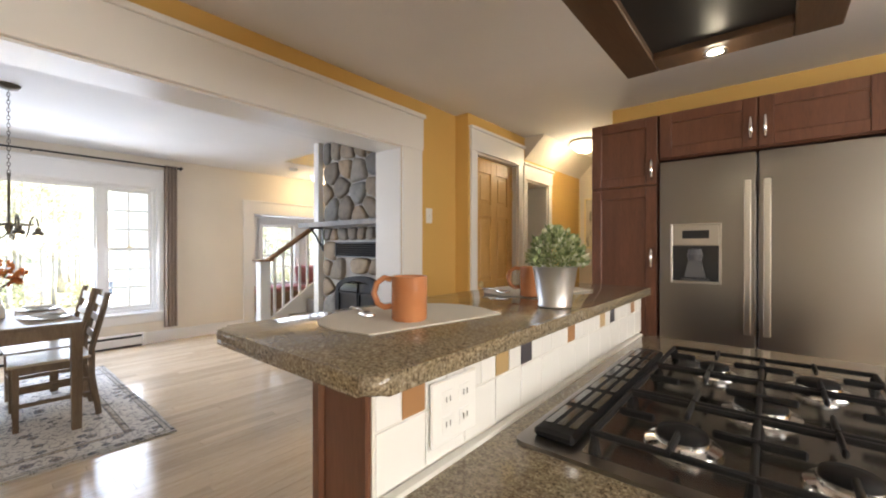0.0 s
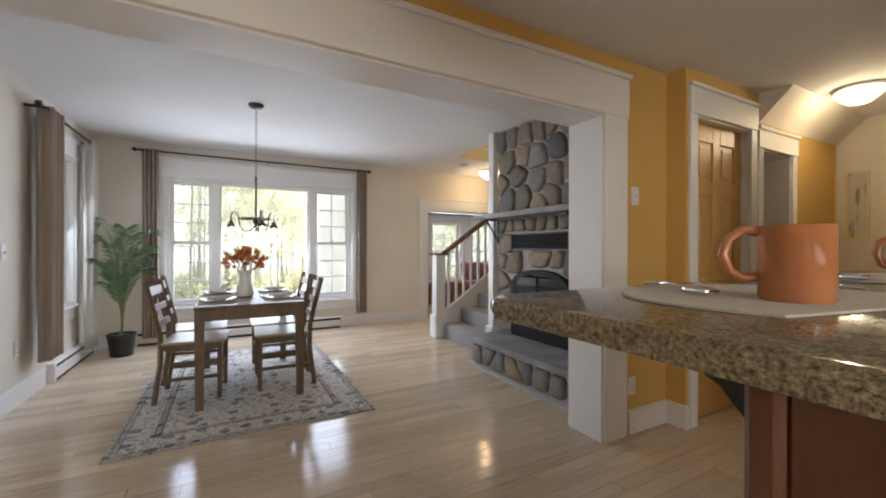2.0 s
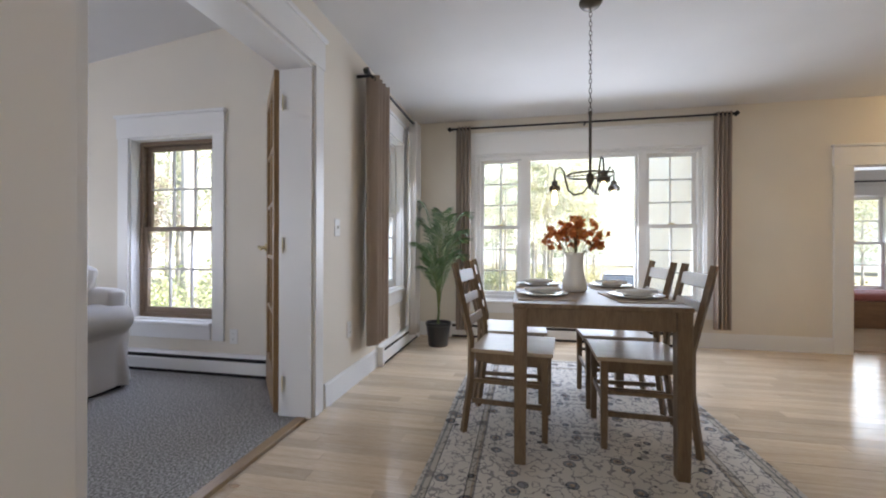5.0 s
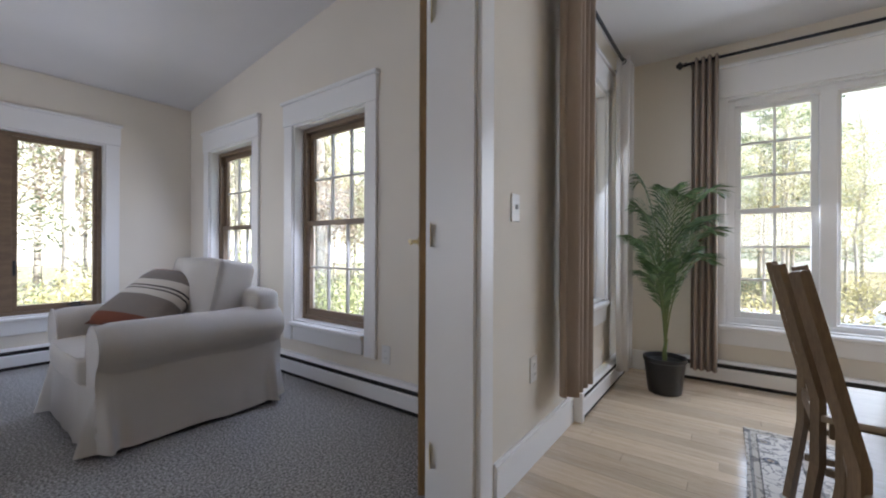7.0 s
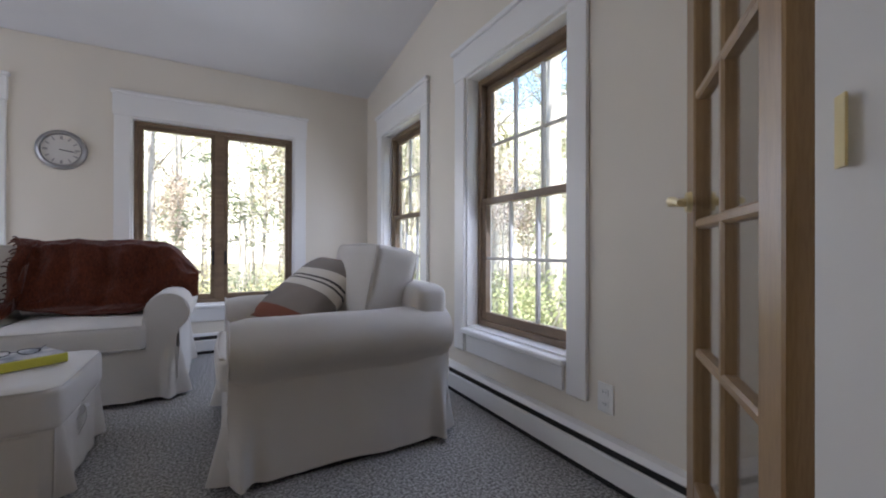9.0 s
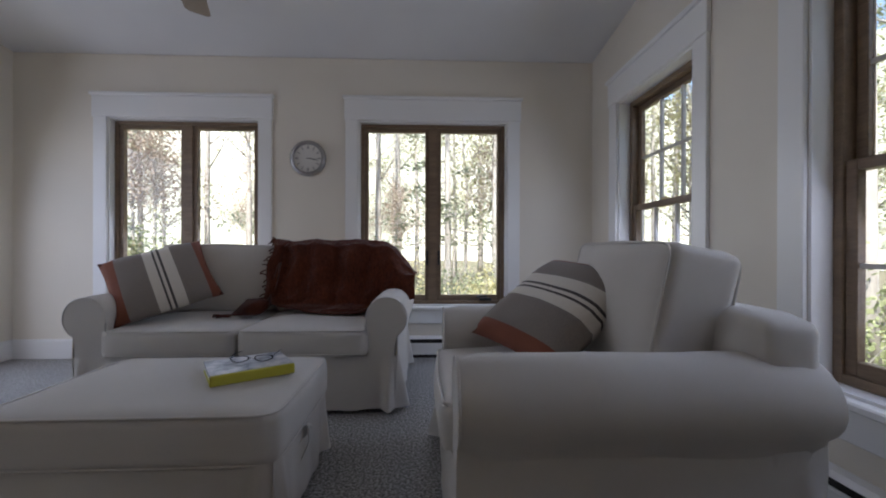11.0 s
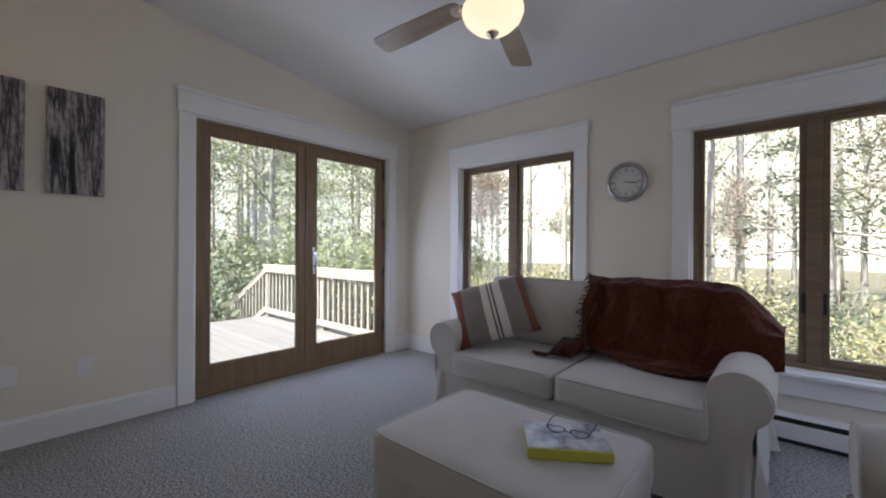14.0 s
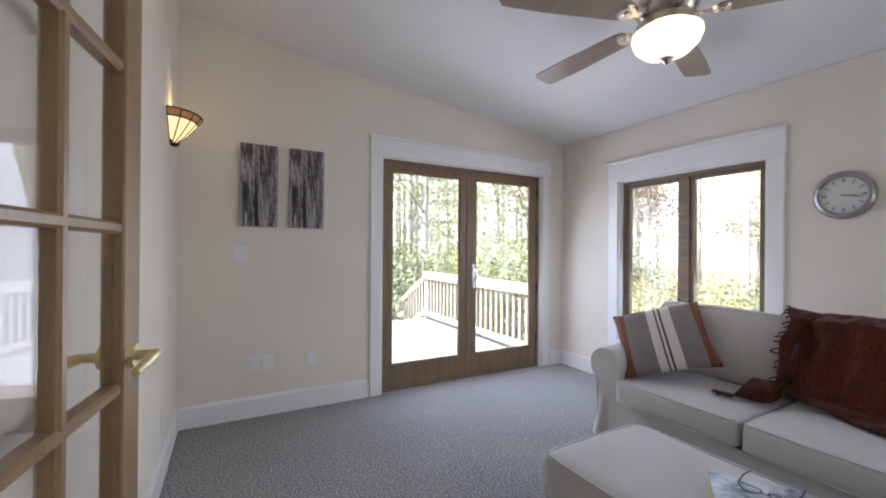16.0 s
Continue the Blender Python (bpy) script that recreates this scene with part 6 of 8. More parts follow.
part("surround", arch_ring(arch(x0, x1, 0.29, 0.80, 0.965), arch(x0 + 0.05, x1 - 0.05, 0.45, 0.78, 0.915), FY - 0.06, FY + 0.01), M_IRON, ins, "black iron surround")
part("firebox", box(bm_new(), x0 + 0.01, FY + 0.16, 0.30, x1 - 0.01, FY + 0.20, 0.95), M_SOOT, ins, "sooty firebox back")
for s in (0, 1):
    a, b = (x0 + 0.05, (x0 + x1) / 2) if s == 0 else ((x0 + x1) / 2, x1 - 0.05)
    d = part("glass_door", ring(bm_new(), a + 0.004, b - 0.004, 0.455, 0.80, FY - 0.068, FY - 0.048, 0.024, 0.03), M_IRON, ins, "iron-framed glass door")
    part("pane", box(bm_new(), a + 0.02, FY - 0.054, 0.47, b - 0.02, FY - 0.050, 0.885), M_FIREGLASS, d)
part("grille", box(bm_new(), x0 + 0.02, FY - 0.045, 0.292, x1 - 0.02, FY - 0.03, 0.45), M_SOOT, ins)
for k in range(6):
    z = 0.305 + 0.024 * k
    part("louver", box(bm_new(), x0 + 0.015, FY - 0.066, z, x1 - 0.015, FY - 0.052, z + 0.012, 0.002), M_IRON, ins)
bm = bm_new()
tube(bm, [(-3.36, FY - 0.07, 0.435), (-3.33, FY - 0.10, 0.43), (-3.29, FY - 0.095, 0.455), (-3.24, FY - 0.10, 0.43), (-3.19, FY - 0.095, 0.45)], 0.008, 8)
part("door_latch", bm, M_PEWTER0, ins, "twisted metal latch")
vt = thing("air_grille", "black louvered warm-air grille in the stonework", "vent", (0, 0, 0))
part("vent_frame", ring(bm_new(), VENT[0], VENT[1], VENT[2], VENT[3], FY - 0.045, FY + 0.005, 0.014), M_BLACK, vt)
part("vent_back", box(bm_new(), VENT[0] + 0.01, FY - 0.012, VENT[2] + 0.01, VENT[1] - 0.01, FY - 0.004, VENT[3] - 0.01), M_SOOT, vt)
for k in range(6):
    z = VENT[2] + 0.020 + 0.0215 * k
    part("slat", box(bm_new(), VENT[0] + 0.012, -0.010, -0.005, VENT[1] - 0.012, 0.010, 0.005, 0.001, Matrix.Translation((0, FY - 0.030, z)) @ pose(0, 0, 0, 30, 0, 0)), M_BLACK, vt)

# ---- stairs ----
M_STAIRCARPET = mat_new("grey_stair_carpet", (0.36, 0.35, 0.34), 0.95, spec=0.1)
sf_ = noise_tex(M_STAIRCARPET, 160, 3, space="World")
base(M_STAIRCARPET, ramp(M_STAIRCARPET, sf_, [(0.35, (0.27, 0.26, 0.255)), (0.65, (0.46, 0.45, 0.44))]))
bump(M_STAIRCARPET, sf_, 0.5, 0.006)
stairs = thing("staircase", "grey carpeted staircase with white balusters and oak handrail", "staircase", (0, 0, 0))
RISE, RUN, SY = 0.185, 0.27, 2.47
for k in range(13):
    y0 = SY + RUN * k
    bm = bm_new()
    x1 = -3.965 if k > 0 else -3.90
    box(bm, -4.97, y0, 0 if k < 1 else RISE * k - 0.02, x1, y0 + RUN + 0.04, RISE * (k + 1), 0.022, None, 3)
    part("step", bm, M_STAIRCARPET, stairs)
sk = [(SY - 0.02, 0.0), (SY - 0.02, RISE + 0.12), (SY + RUN * 12, RISE * 13 + 0.12), (SY + RUN * 12, RISE * 12 - 0.3), (SY + 0.5, 0.0)]
part("stringer", prism(bm_new(), sk, 0.045, Matrix(((0, 0, 1, -5.015), (1, 0, 0, 0), (0, 1, 0, 0), (0, 0, 0, 1)))), M_TRIM, stairs, "white painted stringer")
nw = part("newel_post", box(bm_new(), -5.075, 2.365, 0.0, -4.945, 2.495, 1.08, 0.006), M_TRIM, stairs, "square white newel post")
part("newel_base", box(bm_new(), -5.10, 2.34, 0.0, -4.92, 2.52, 0.30, 0.014), M_TRIM, nw)
part("newel_cap", box(bm_new(), -5.11, 2.33, 1.08, -4.91, 2.53, 1.105, 0.008), M_RAIL, nw, "dark oak cap")
z_at = lambda y: 1.05 + (y - 2.43) * RISE / RUN
bm = bm_new()
tube(bm, [(-5.01, 2.49, z_at(2.49)), (-5.01, 3.2, z_at(3.2)), (-5.01, 4.2, z_at(4.2))], 0.033, 12)
part("handrail", bm, M_RAIL, stairs, "dark oak handrail", True)
for k in range(13):
    y = 2.58 + 0.118 * k
    zb = RISE + 0.12 + (y - SY + 0.02) * RISE / RUN
    zt = z_at(y) - 0.025
    part("baluster", box(bm_new(), -5.024, y - 0.016, zb - 0.01, -4.996, y + 0.016, zt + 0.006, 0.003), M_TRIM, stairs)
pc = part("stair_column", box(bm_new(), -4.045, 2.545, 0.0, -3.95, 2.612, CEIL, 0.005), M_TRIM, stairs, "white square column at the stair foot")
part("column_base", box(bm_new(), -4.07, 2.52, 0.185, -3.94, 2.614, 0.31, 0.012), M_TRIM, pc)
nw2 = part("upper_newel", box(bm_new(), -5.075, 3.98, 1.0, -4.945, 4.11, CEIL - 0.3, 0.006), M_TRIM, stairs)
part("newel_cap", box(bm_new(), -5.11, 3.95, CEIL - 0.3, -4.91, 4.14, CEIL - 0.275, 0.008), M_RAIL, nw2, "dark oak cap")

# ---- window seat in the next room ----
M_REDCLOTH = fabric("faded_red_cloth", (0.36, 0.12, 0.11), None, 400)
seat = thing("window_seat", "oak window seat with a faded red cushion", "bench", (0, 0, 0))
part("bench_box", box(bm_new(), -8.42, 3.2, 0.0, -7.80, 6.4, 0.34, 0.005), M_RAIL, seat, "oak bench box")
part("seat_pad", soft_box(bm_new(), 0.62, 3.18, 0.10, 0.04, 8, (0, 0, 0.012), Matrix.Translation((-8.10, 4.8, 0.391))), M_REDCLOTH, seat, "flat red seat cushion", True)
for y in (4.95, 5.4):
    c = tagged(link("seat_cushion_loose", soft_box(bm_new(), 0.16, 0.44, 0.42, 0.07, 8, (0.04, 0, 0)), M_REDCLOTH, True), "plump faded red cushion leaning on a window seat", "cushion")
    c.matrix_basis = Matrix.Translation((-8.22, y, 0.65)) @ pose(0, 0, 0, 0, -14, 0)
rodden = tagged(link("curtain_rod", tube(bm_new(), [(-8.42, 3.6, 1.95), (-8.42, 6.4, 1.95)], 0.012, 8), M_BLACK), "thin dark curtain rod above a window seat", "curtain rod")

# ---- rug ----
M_RUG = mat_new("faded_oriental_rug", (0.45, 0.42, 0.39), 0.95, spec=0.1)
n_, l_, b_ = nodes_of(M_RUG)
tc_ = n_.new("ShaderNodeTexCoord")
sp2_ = n_.new("ShaderNodeSeparateXYZ")
l_.new(tc_.outputs["Object"], sp2_.inputs[0])


def mth(op, a, b=None):
    x = n_.new("ShaderNodeMath")
    x.operation = op
    for i, v in enumerate((a, b)):
        if v is None:
            continue
        if isinstance(v, (int, float)):
            x.inputs[i].default_value = v
        else:
            l_.new(v, x.inputs[i])
    return x.outputs[0]


RW, RD = 1.15, 0.77
dx_ = mth("SUBTRACT", RW, mth("ABSOLUTE", sp2_.outputs["X"]))
dy_ = mth("SUBTRACT", RD, mth("ABSOLUTE", sp2_.outputs["Y"]))
edge_ = mth("MINIMUM", dx_, dy_)
# mirrored vines and flowers
cmb_ = n_.new("ShaderNodeCombineXYZ")
l_.new(mth("ABSOLUTE", sp2_.outputs["X"]), cmb_.inputs[0])
l_.new(mth("ABSOLUTE", sp2_.outputs["Y"]), cmb_.inputs[1])
vo_ = n_.new("ShaderNodeTexVoronoi")
vo_.inputs["Scale"].default_value = 11.0
vo_.inputs["Randomness"].default_value = 0.75
l_.new(cmb_.outputs[0], vo_.inputs["Vector"])
nz_ = n_.new("ShaderNodeTexNoise")
nz_.inputs["Scale"].default_value, nz_.inputs["Detail"].default_value = 17.0, 2.0
l_.new(cmb_.outputs[0], nz_.inputs["Vector"])
wear_ = noise_tex(M_RUG, 5, 4)
cream_, blue_, tan_, char_ = (0.66, 0.62, 0.56), (0.22, 0.23, 0.25), (0.42, 0.33, 0.25), (0.085, 0.082, 0.088)
flower_ = ramp(M_RUG, vo_.outputs["Distance"], [(0.0, char_), (0.13, tan_), (0.20, blue_), (0.30, char_), (0.34, cream_)])
flower_.node.color_ramp.interpolation = "CONSTANT"
vine_ = ramp(M_RUG, nz_.outputs["Fac"], [(0.0, (1, 1, 1)), (0.475, (0.36, 0.36, 0.40)), (0.50, (0.34, 0.34, 0.37)), (0.525, (1, 1, 1))])
vine_.node.color_ramp.interpolation = "CONSTANT"
field_ = mix(M_RUG, 0.85, flower_, vine_, "MULTIPLY")
rings_ = ramp(M_RUG, mth("MULTIPLY", edge_, 2.0), [(0.0, (0.72, 0.69, 0.64)), (0.035, blue_), (0.055, cream_), (0.10, char_), (0.112, (1, 1, 1)), (0.40, char_), (0.412, cream_), (0.45, tan_), (0.47, blue_), (0.485, (1, 1, 1))])
rings_.node.color_ramp.interpolation = "CONSTANT"
rug_c = mix(M_RUG, 0.8, field_, rings_, "MULTIPLY")
base(M_RUG, mix(M_RUG, ramp(M_RUG, wear_, [(0.35, (0.0, 0.0, 0.0)), (0.75, (0.28, 0.28, 0.28))]), rug_c, (0.50, 0.475, 0.44)))
bump(M_RUG, noise_tex(M_RUG, 300, 2), 0.4, 0.003)
rug = thing("rug", "faded cream and blue oriental rug under the dining table", "rug", (-4.31, 0.165, 0))
bm = bm_new()
sheet(bm, lambda u, v: ((u * 2 - 1) * RW + 0.008 * math.sin(v * 9), (v * 2 - 1) * RD + 0.006 * math.sin(u * 11), 0.010 + 0.0015 * noise.noise(Vector((u * 6, v * 6, 1)))), 40, 30, 0.009)
part("woven_field", bm, M_RUG, rug)
bm = bm_new()
rnd = random.Random(3)
for s in (-1, 1):
    for i in range(160):
        y = -RD + 2 * RD * (i + 0.5) / 160
        box(bm, s * RW, y - 0.002, 0.002, s * (RW + 0.022 + 0.008 * rnd.random()), y + 0.002, 0.005)
part("fringe", bm, M_FRINGE, rug, "short cream fringe")["kind"] = "stuff"


# ---- dining table and chairs ----
def leg(bm, x, y, z0, z1, w0, w1):
    vs = []
    for z, w in ((z0, w0), (z1, w1)):
        vs.append([bm.verts.new((x + sx * w / 2, y + sy * w / 2, z)) for sx, sy in ((-1, -1), (1, -1), (1, 1), (-1, 1))])
    bm.faces.new(vs[0][::-1])
    bm.faces.new(vs[1])
    for i in range(4):
        bm.faces.new((vs[0][i], vs[0][(i + 1) % 4], vs[1][(i + 1) % 4], vs[1][i]))
    bmesh.ops.bevel(bm, geom=bm.edges[:], offset=0.003, segments=1, affect="EDGES")
    return bm


tb = thing("dining_table", "antique-stained pine dining table with square legs", "table", (-4.27, 0.158, 0.010))
TX, TY = 0.595, 0.375
bm = bm_new()
box(bm, -TX, -TY, 0.715, TX, TY, 0.738, 0.004)
part("tabletop", bm, M_OLDWOOD, tb)
for s in (-1, 1):
    part("apron", box(bm_new(), -TX + 0.06, s * (TY - 0.028) - 0.01, 0.63, TX - 0.06, s * (TY - 0.028) + 0.01, 0.714), M_OLDWOOD, tb)
    part("apron", box(bm_new(), s * (TX - 0.028) - 0.01, -TY + 0.06, 0.63, s * (TX - 0.028) + 0.01, TY - 0.06, 0.714), M_OLDWOOD, tb)
    for q in (-1, 1):
        part("leg", leg(bm_new(), s * (TX - 0.035), q * (TY - 0.035), 0, 0.7145, 0.052, 0.062), M_OLDWOOD, tb)


def chair(at, rz):
    """A ladder-back chair; its front looks along local +y."""
    e = thing("dining_chair", "antique-stained pine ladder-back chair at the dining table", "chair", at, rz, "chairs round the table")
    part("seat", box(bm_new(), -0.205, -0.19, 0.435, 0.205, 0.23, 0.455, 0.006, None, 2), M_SEATWOOD, e, "pale worn wooden seat")
    for s in (-1, 1):
        part("leg", leg(bm_new(), s * 0.180, 0.19, 0, 0.435, 0.030, 0.036), M_OLDWOOD, e)
        bm = bm_new()
        tube(bm, [(s * 0.185, -0.235, 0.0), (s * 0.185, -0.195, 0.30), (s * 0.185, -0.195, 0.50), (s * 0.185, -0.290, 0.905)], 0.019, 4)
        part("back_post", bm, M_OLDWOOD, e)
        part("side_stretcher", box(bm_new(), s * 0.182 - 0.009, -0.19, 0.16, s * 0.182 + 0.009, 0.18, 0.185, 0.003), M_OLDWOOD, e)
        part("upper_stretcher", box(bm_new(), s * 0.182 - 0.009, -0.18, 0.27, s * 0.182 + 0.009, 0.18, 0.292, 0.003), M_OLDWOOD, e)
        part("seat_rail", box(bm_new(), s * 0.180 - 0.010, -0.17, 0.385, s * 0.180 + 0.010, 0.175, 0.434), M_OLDWOOD, e)
    part("front_rail", box(bm_new(), -0.165, 0.180, 0.385, 0.165, 0.198, 0.434), M_OLDWOOD, e)
    part("front_stretcher", box(bm_new(), -0.165, 0.182, 0.215, 0.165, 0.198, 0.24, 0.003), M_OLDWOOD, e)
    part("back_rail", box(bm_new(), -0.17, -0.20, 0.385, 0.17, -0.185, 0.434), M_OLDWOOD, e)
    for z, h in ((0.585, 0.052), (0.705, 0.052), (0.83, 0.07)):
        y = -0.195 - (z - 0.5) * 0.234
        m = Matrix.Translation((0, y, z)) @ pose(0, 0, 0, 13, 0, 0)
        part("back_slat", box(bm_new(), -0.168, -0.008, -h / 2, 0.168, 0.008, h / 2, 0.003, m), M_OLDWOOD, e)
    return e


c0 = chair((-4.123, -0.229, 0.010), -6)
copy_thing(c0, pose(-4.62, -0.245, 0.010, 0, 0, -1))
copy_thing(c0, pose(-4.10, 0.420, 0.010, 0, 0, 178))
copy_thing(c0, pose(-4.60, 0.415, 0.010, 0, 0, 181))

# table setting
M_CHINA = mat_new("white_china", (0.80, 0.79, 0.76), 0.15)
M_NAPKIN = fabric("white_napkin", (0.74, 0.72, 0.68))
M_WOVEN = fabric("brown_woven_mat", (0.40, 0.31, 0.21), (0.26, 0.19, 0.12), 180)
TZ = 0.7485
for x, y, r in ((-3.98, -0.07, 3), (-4.55, -0.07, -4), (-3.98, 0.385, 5), (-4.55, 0.385, -2)):
    t = tagged(link("table_mat", box(bm_new(), -0.20, -0.135, 0, 0.20, 0.135, 0.004, 0.002), M_WOVEN), "brown woven table mat at a place setting", "placemat", "table mats")
    t.matrix_basis = pose(x, y, TZ, 0, 0, r)
    pl = thing("dinner_plate", "stack of white china plates with a folded napkin", "plate", (x, y, TZ + 0.004), r, "plates on the table")
    part("large_plate", lathe(bm_new(), [(0.0, 0.004), (0.07, 0.0), (0.085, 0.003), (0.128, 0.014), (0.13, 0.017), (0.085, 0.008), (0.0, 0.007)], 36), M_CHINA, pl, smooth=True)
    part("small_plate", lathe(bm_new(), [(0.0, 0.012), (0.05, 0.009), (0.065, 0.012), (0.098, 0.022), (0.10, 0.025), (0.06, 0.016), (0.0, 0.015)], 32), M_CHINA, pl, smooth=True)
    part("napkin", soft_box(bm_new(), 0.10, 0.17, 0.016, 0.006, 4, (0, 0, 0.006), Matrix.Translation((0, 0, 0.030)) @ pose(0, 0, 0, 0, 0, 12), int(x * 10), 0.006), M_NAPKIN, pl, "folded white napkin", True)
M_LEAFORANGE = mat_new("orange_leaves", (0.5, 0.15, 0.03), 0.6)
gi2_ = nodes_of(M_LEAFORANGE)[0].new("ShaderNodeNewGeometry")
base(M_LEAFORANGE, ramp(M_LEAFORANGE, gi2_.outputs["Random Per Island"], [(0.0, (0.42, 0.09, 0.02)), (0.6, (0.60, 0.19, 0.045)), (1.0, (0.72, 0.30, 0.09))]))
vs_ = thing("vase", "tall white waisted vase holding orange autumn leaves", "vase", (-4.27, 0.125, TZ))
part("body", lathe(bm_new(), [(0.0, 0.004), (0.062, 0.0), (0.070, 0.01), (0.068, 0.05), (0.052, 0.12), (0.046, 0.16), (0.052, 0.205), (0.058, 0.222), (0.053, 0.222), (0.041, 0.16), (0.045, 0.12), (0.0, 0.02)], 32), M_CHINA, vs_, "white glazed ceramic", True)
rnd = random.Random(12)
bm = bm_new()
for k in range(26):
    a, el = rnd.uniform(0, 2 * math.pi), rnd.uniform(0.35, 1.5)
    R = rnd.uniform(0.10, 0.20)
    tip = Vector((R * math.cos(a) * math.cos(el) * 1.15, R * math.sin(a) * math.cos(el) * 1.15, 0.22 + R * math.sin(el)))
    part("twig", tube(bm_new(), [(0, 0, 0.16), (tip.x * 0.4, tip.y * 0.4, 0.22), tip], 0.0018, 5), M_TWIG, vs_)
    for j in range(8):
        c = tip + 0.030 * Vector((rnd.uniform(-1, 1), rnd.uniform(-1, 1), rnd.uniform(-1, 0.8)))
        d = Vector((rnd.uniform(-1, 1), rnd.uniform(-1, 1), rnd.uniform(-0.6, 1))).normalized()
        s = d.orthogonal().normalized()
        nn = d.cross(s)
        L = rnd.uniform(0.022, 0.036)
        mid = bm.verts.new(c + nn * 0.004)
        ringv = [bm.verts.new(c + L * (rr * math.cos(q) * d + rr * math.sin(q) * s)) for q, rr in ((0, 0.9), (0.7, 0.5), (1.3, 0.8), (2.4, 0.45), (3.14, 0.5), (3.9, 0.45), (5.0, 0.8), (5.6, 0.5))]
        for i in range(8):
            bm.faces.new((mid, ringv[i], ringv[(i + 1) % 8]))
part("autumn_leaves", bm, M_LEAFORANGE, vs_, "orange maple-like leaves")["kind"] = "stuff"

# ---- chandelier ----
M_DARKIRON = mat_new("dark_bronze_iron", (0.11, 0.095, 0.075), 0.4, 0.7)
M_BULB = glow("warm_bulb", (1.0, 0.78, 0.45), 2)
M_CLEARGLASS = glass("clear_shade_glass", (0.97, 0.97, 0.96))
ch = thing("chandelier", "dark bronze three-arm chandelier with clear glass shades", "chandelier", (-4.29, 0.213, 0))
part("canopy", lathe(bm_new(), [(0.0, 2.395), (0.02, 2.40), (0.05, 2.41), (0.065, 2.43), (0.066, 2.44)], 24), M_DARKIRON, ch, smooth=True)
bm = bm_new()
z, k = 2.395, 0
while z > 1.80:
    m = Matrix.Translation((0, 0, z)) @ pose(0, 0, 0, 90, 0, 90 * (k % 2))
    tube(bm, [m @ Vector((0.008 * math.cos(t), 0.017 * math.sin(t), 0)) for t in [2 * math.pi * i / 10 for i in range(10)]], 0.0022, 5, True)
    z -= 0.028
    k += 1
part("chain", bm, M_DARKIRON, ch, "dark link chain")
part("stem", lathe(bm_new(), [(0.004, 1.80), (0.012, 1.795), (0.010, 1.78), (0.0085, 1.77), (0.0085, 1.44), (0.02, 1.43), (0.024, 1.40), (0.012, 1.37), (0.014, 1.355), (0.0, 1.34)], 14), M_DARKIRON, ch, smooth=True)
part("hoop", tube(bm_new(), [(0.13 * math.cos(t), 0.13 * math.sin(t), 1.425) for t in [2 * math.pi * i / 32 for i in range(32)]], 0.006, 8, True), M_DARKIRON, ch, smooth=True)
for k in range(3):
    part("spoke", tube(bm_new(), [(0, 0, 1.425), (0.13 * math.cos(2.09 * k + 0.4), 0.13 * math.sin(2.09 * k + 0.4), 1.425)], 0.004, 6), M_DARKIRON, ch)
    a = radians(250 + 120 * k)
    ca, sa = math.cos(a), math.sin(a)
    arm = [(0.0, 1.37), (0.04, 1.325), (0.09, 1.315), (0.125, 1.345), (0.14, 1.40), (0.150, 1.46), (0.172, 1.492), (0.198, 1.478), (0.207, 1.44), (0.207, 1.41)]
    part("arm", tube(bm_new(), [(r * ca, r * sa, z) for r, z in arm], 0.0055, 8), M_DARKIRON, ch, smooth=True)
    so = part("socket", lathe(bm_new(), [(0.010, 1.41), (0.018, 1.405), (0.018, 1.385), (0.034, 1.372), (0.036, 1.352), (0.030, 1.350)], 20, (0.207 * ca, 0.207 * sa, 0)), M_DARKIRON, ch, "bronze socket cup", True, 40)
    sh = part("glass_shade", lathe(bm_new(), [(0.034, 1.352), (0.052, 1.340), (0.066, 1.31), (0.074, 1.27), (0.078, 1.235)], 24, (0.207 * ca, 0.207 * sa, 0)), M_CLEARGLASS, so, "clear glass shade", True)
    sh.visible_shadow = False
    part("bulb", lathe(bm_new(), [(0.0, 1.262), (0.012, 1.268), (0.018, 1.29), (0.014, 1.32), (0.010, 1.35)], 16, (0.207 * ca, 0.207 * sa, 0)), M_BULB, so, "lit filament bulb", True)

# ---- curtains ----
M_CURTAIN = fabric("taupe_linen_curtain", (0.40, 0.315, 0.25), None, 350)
# Lit copy of the curtain linen: daylight is put into the paler colour.
M_CURTAIN_LIT = fabric("pale_lit_curtain", (0.62, 0.58, 0.53), None, 350)


def rod(label, p, q):
    e = thing("curtain_rod", label, "curtain rod", (0, 0, 0))
    part("rod", tube(bm_new(), [p, q], 0.0105, 12), M_BLACK, e, smooth=True)
    d = (Vector(q) - Vector(p)).normalized()
    for s, c in ((-1, Vector(p)), (1, Vector(q))):
        bm = bm_new()
        cone(bm, c, c + s * d * 0.02, 0.016, 0.013, 12)
        m = Matrix.Translation(c + s * d * 0.045) @ pose(0, 0, 0, 45, 0, 0 if abs(d.y) > 0.5 else 90) @ Matrix.Rotation(0, 4, "X")
        box(bm, -0.019, -0.019, -0.019, 0.019, 0.019, 0.019, 0.004, m)
        part("finial", bm, M_BLACK, e, "square dark finial")
    return e, d


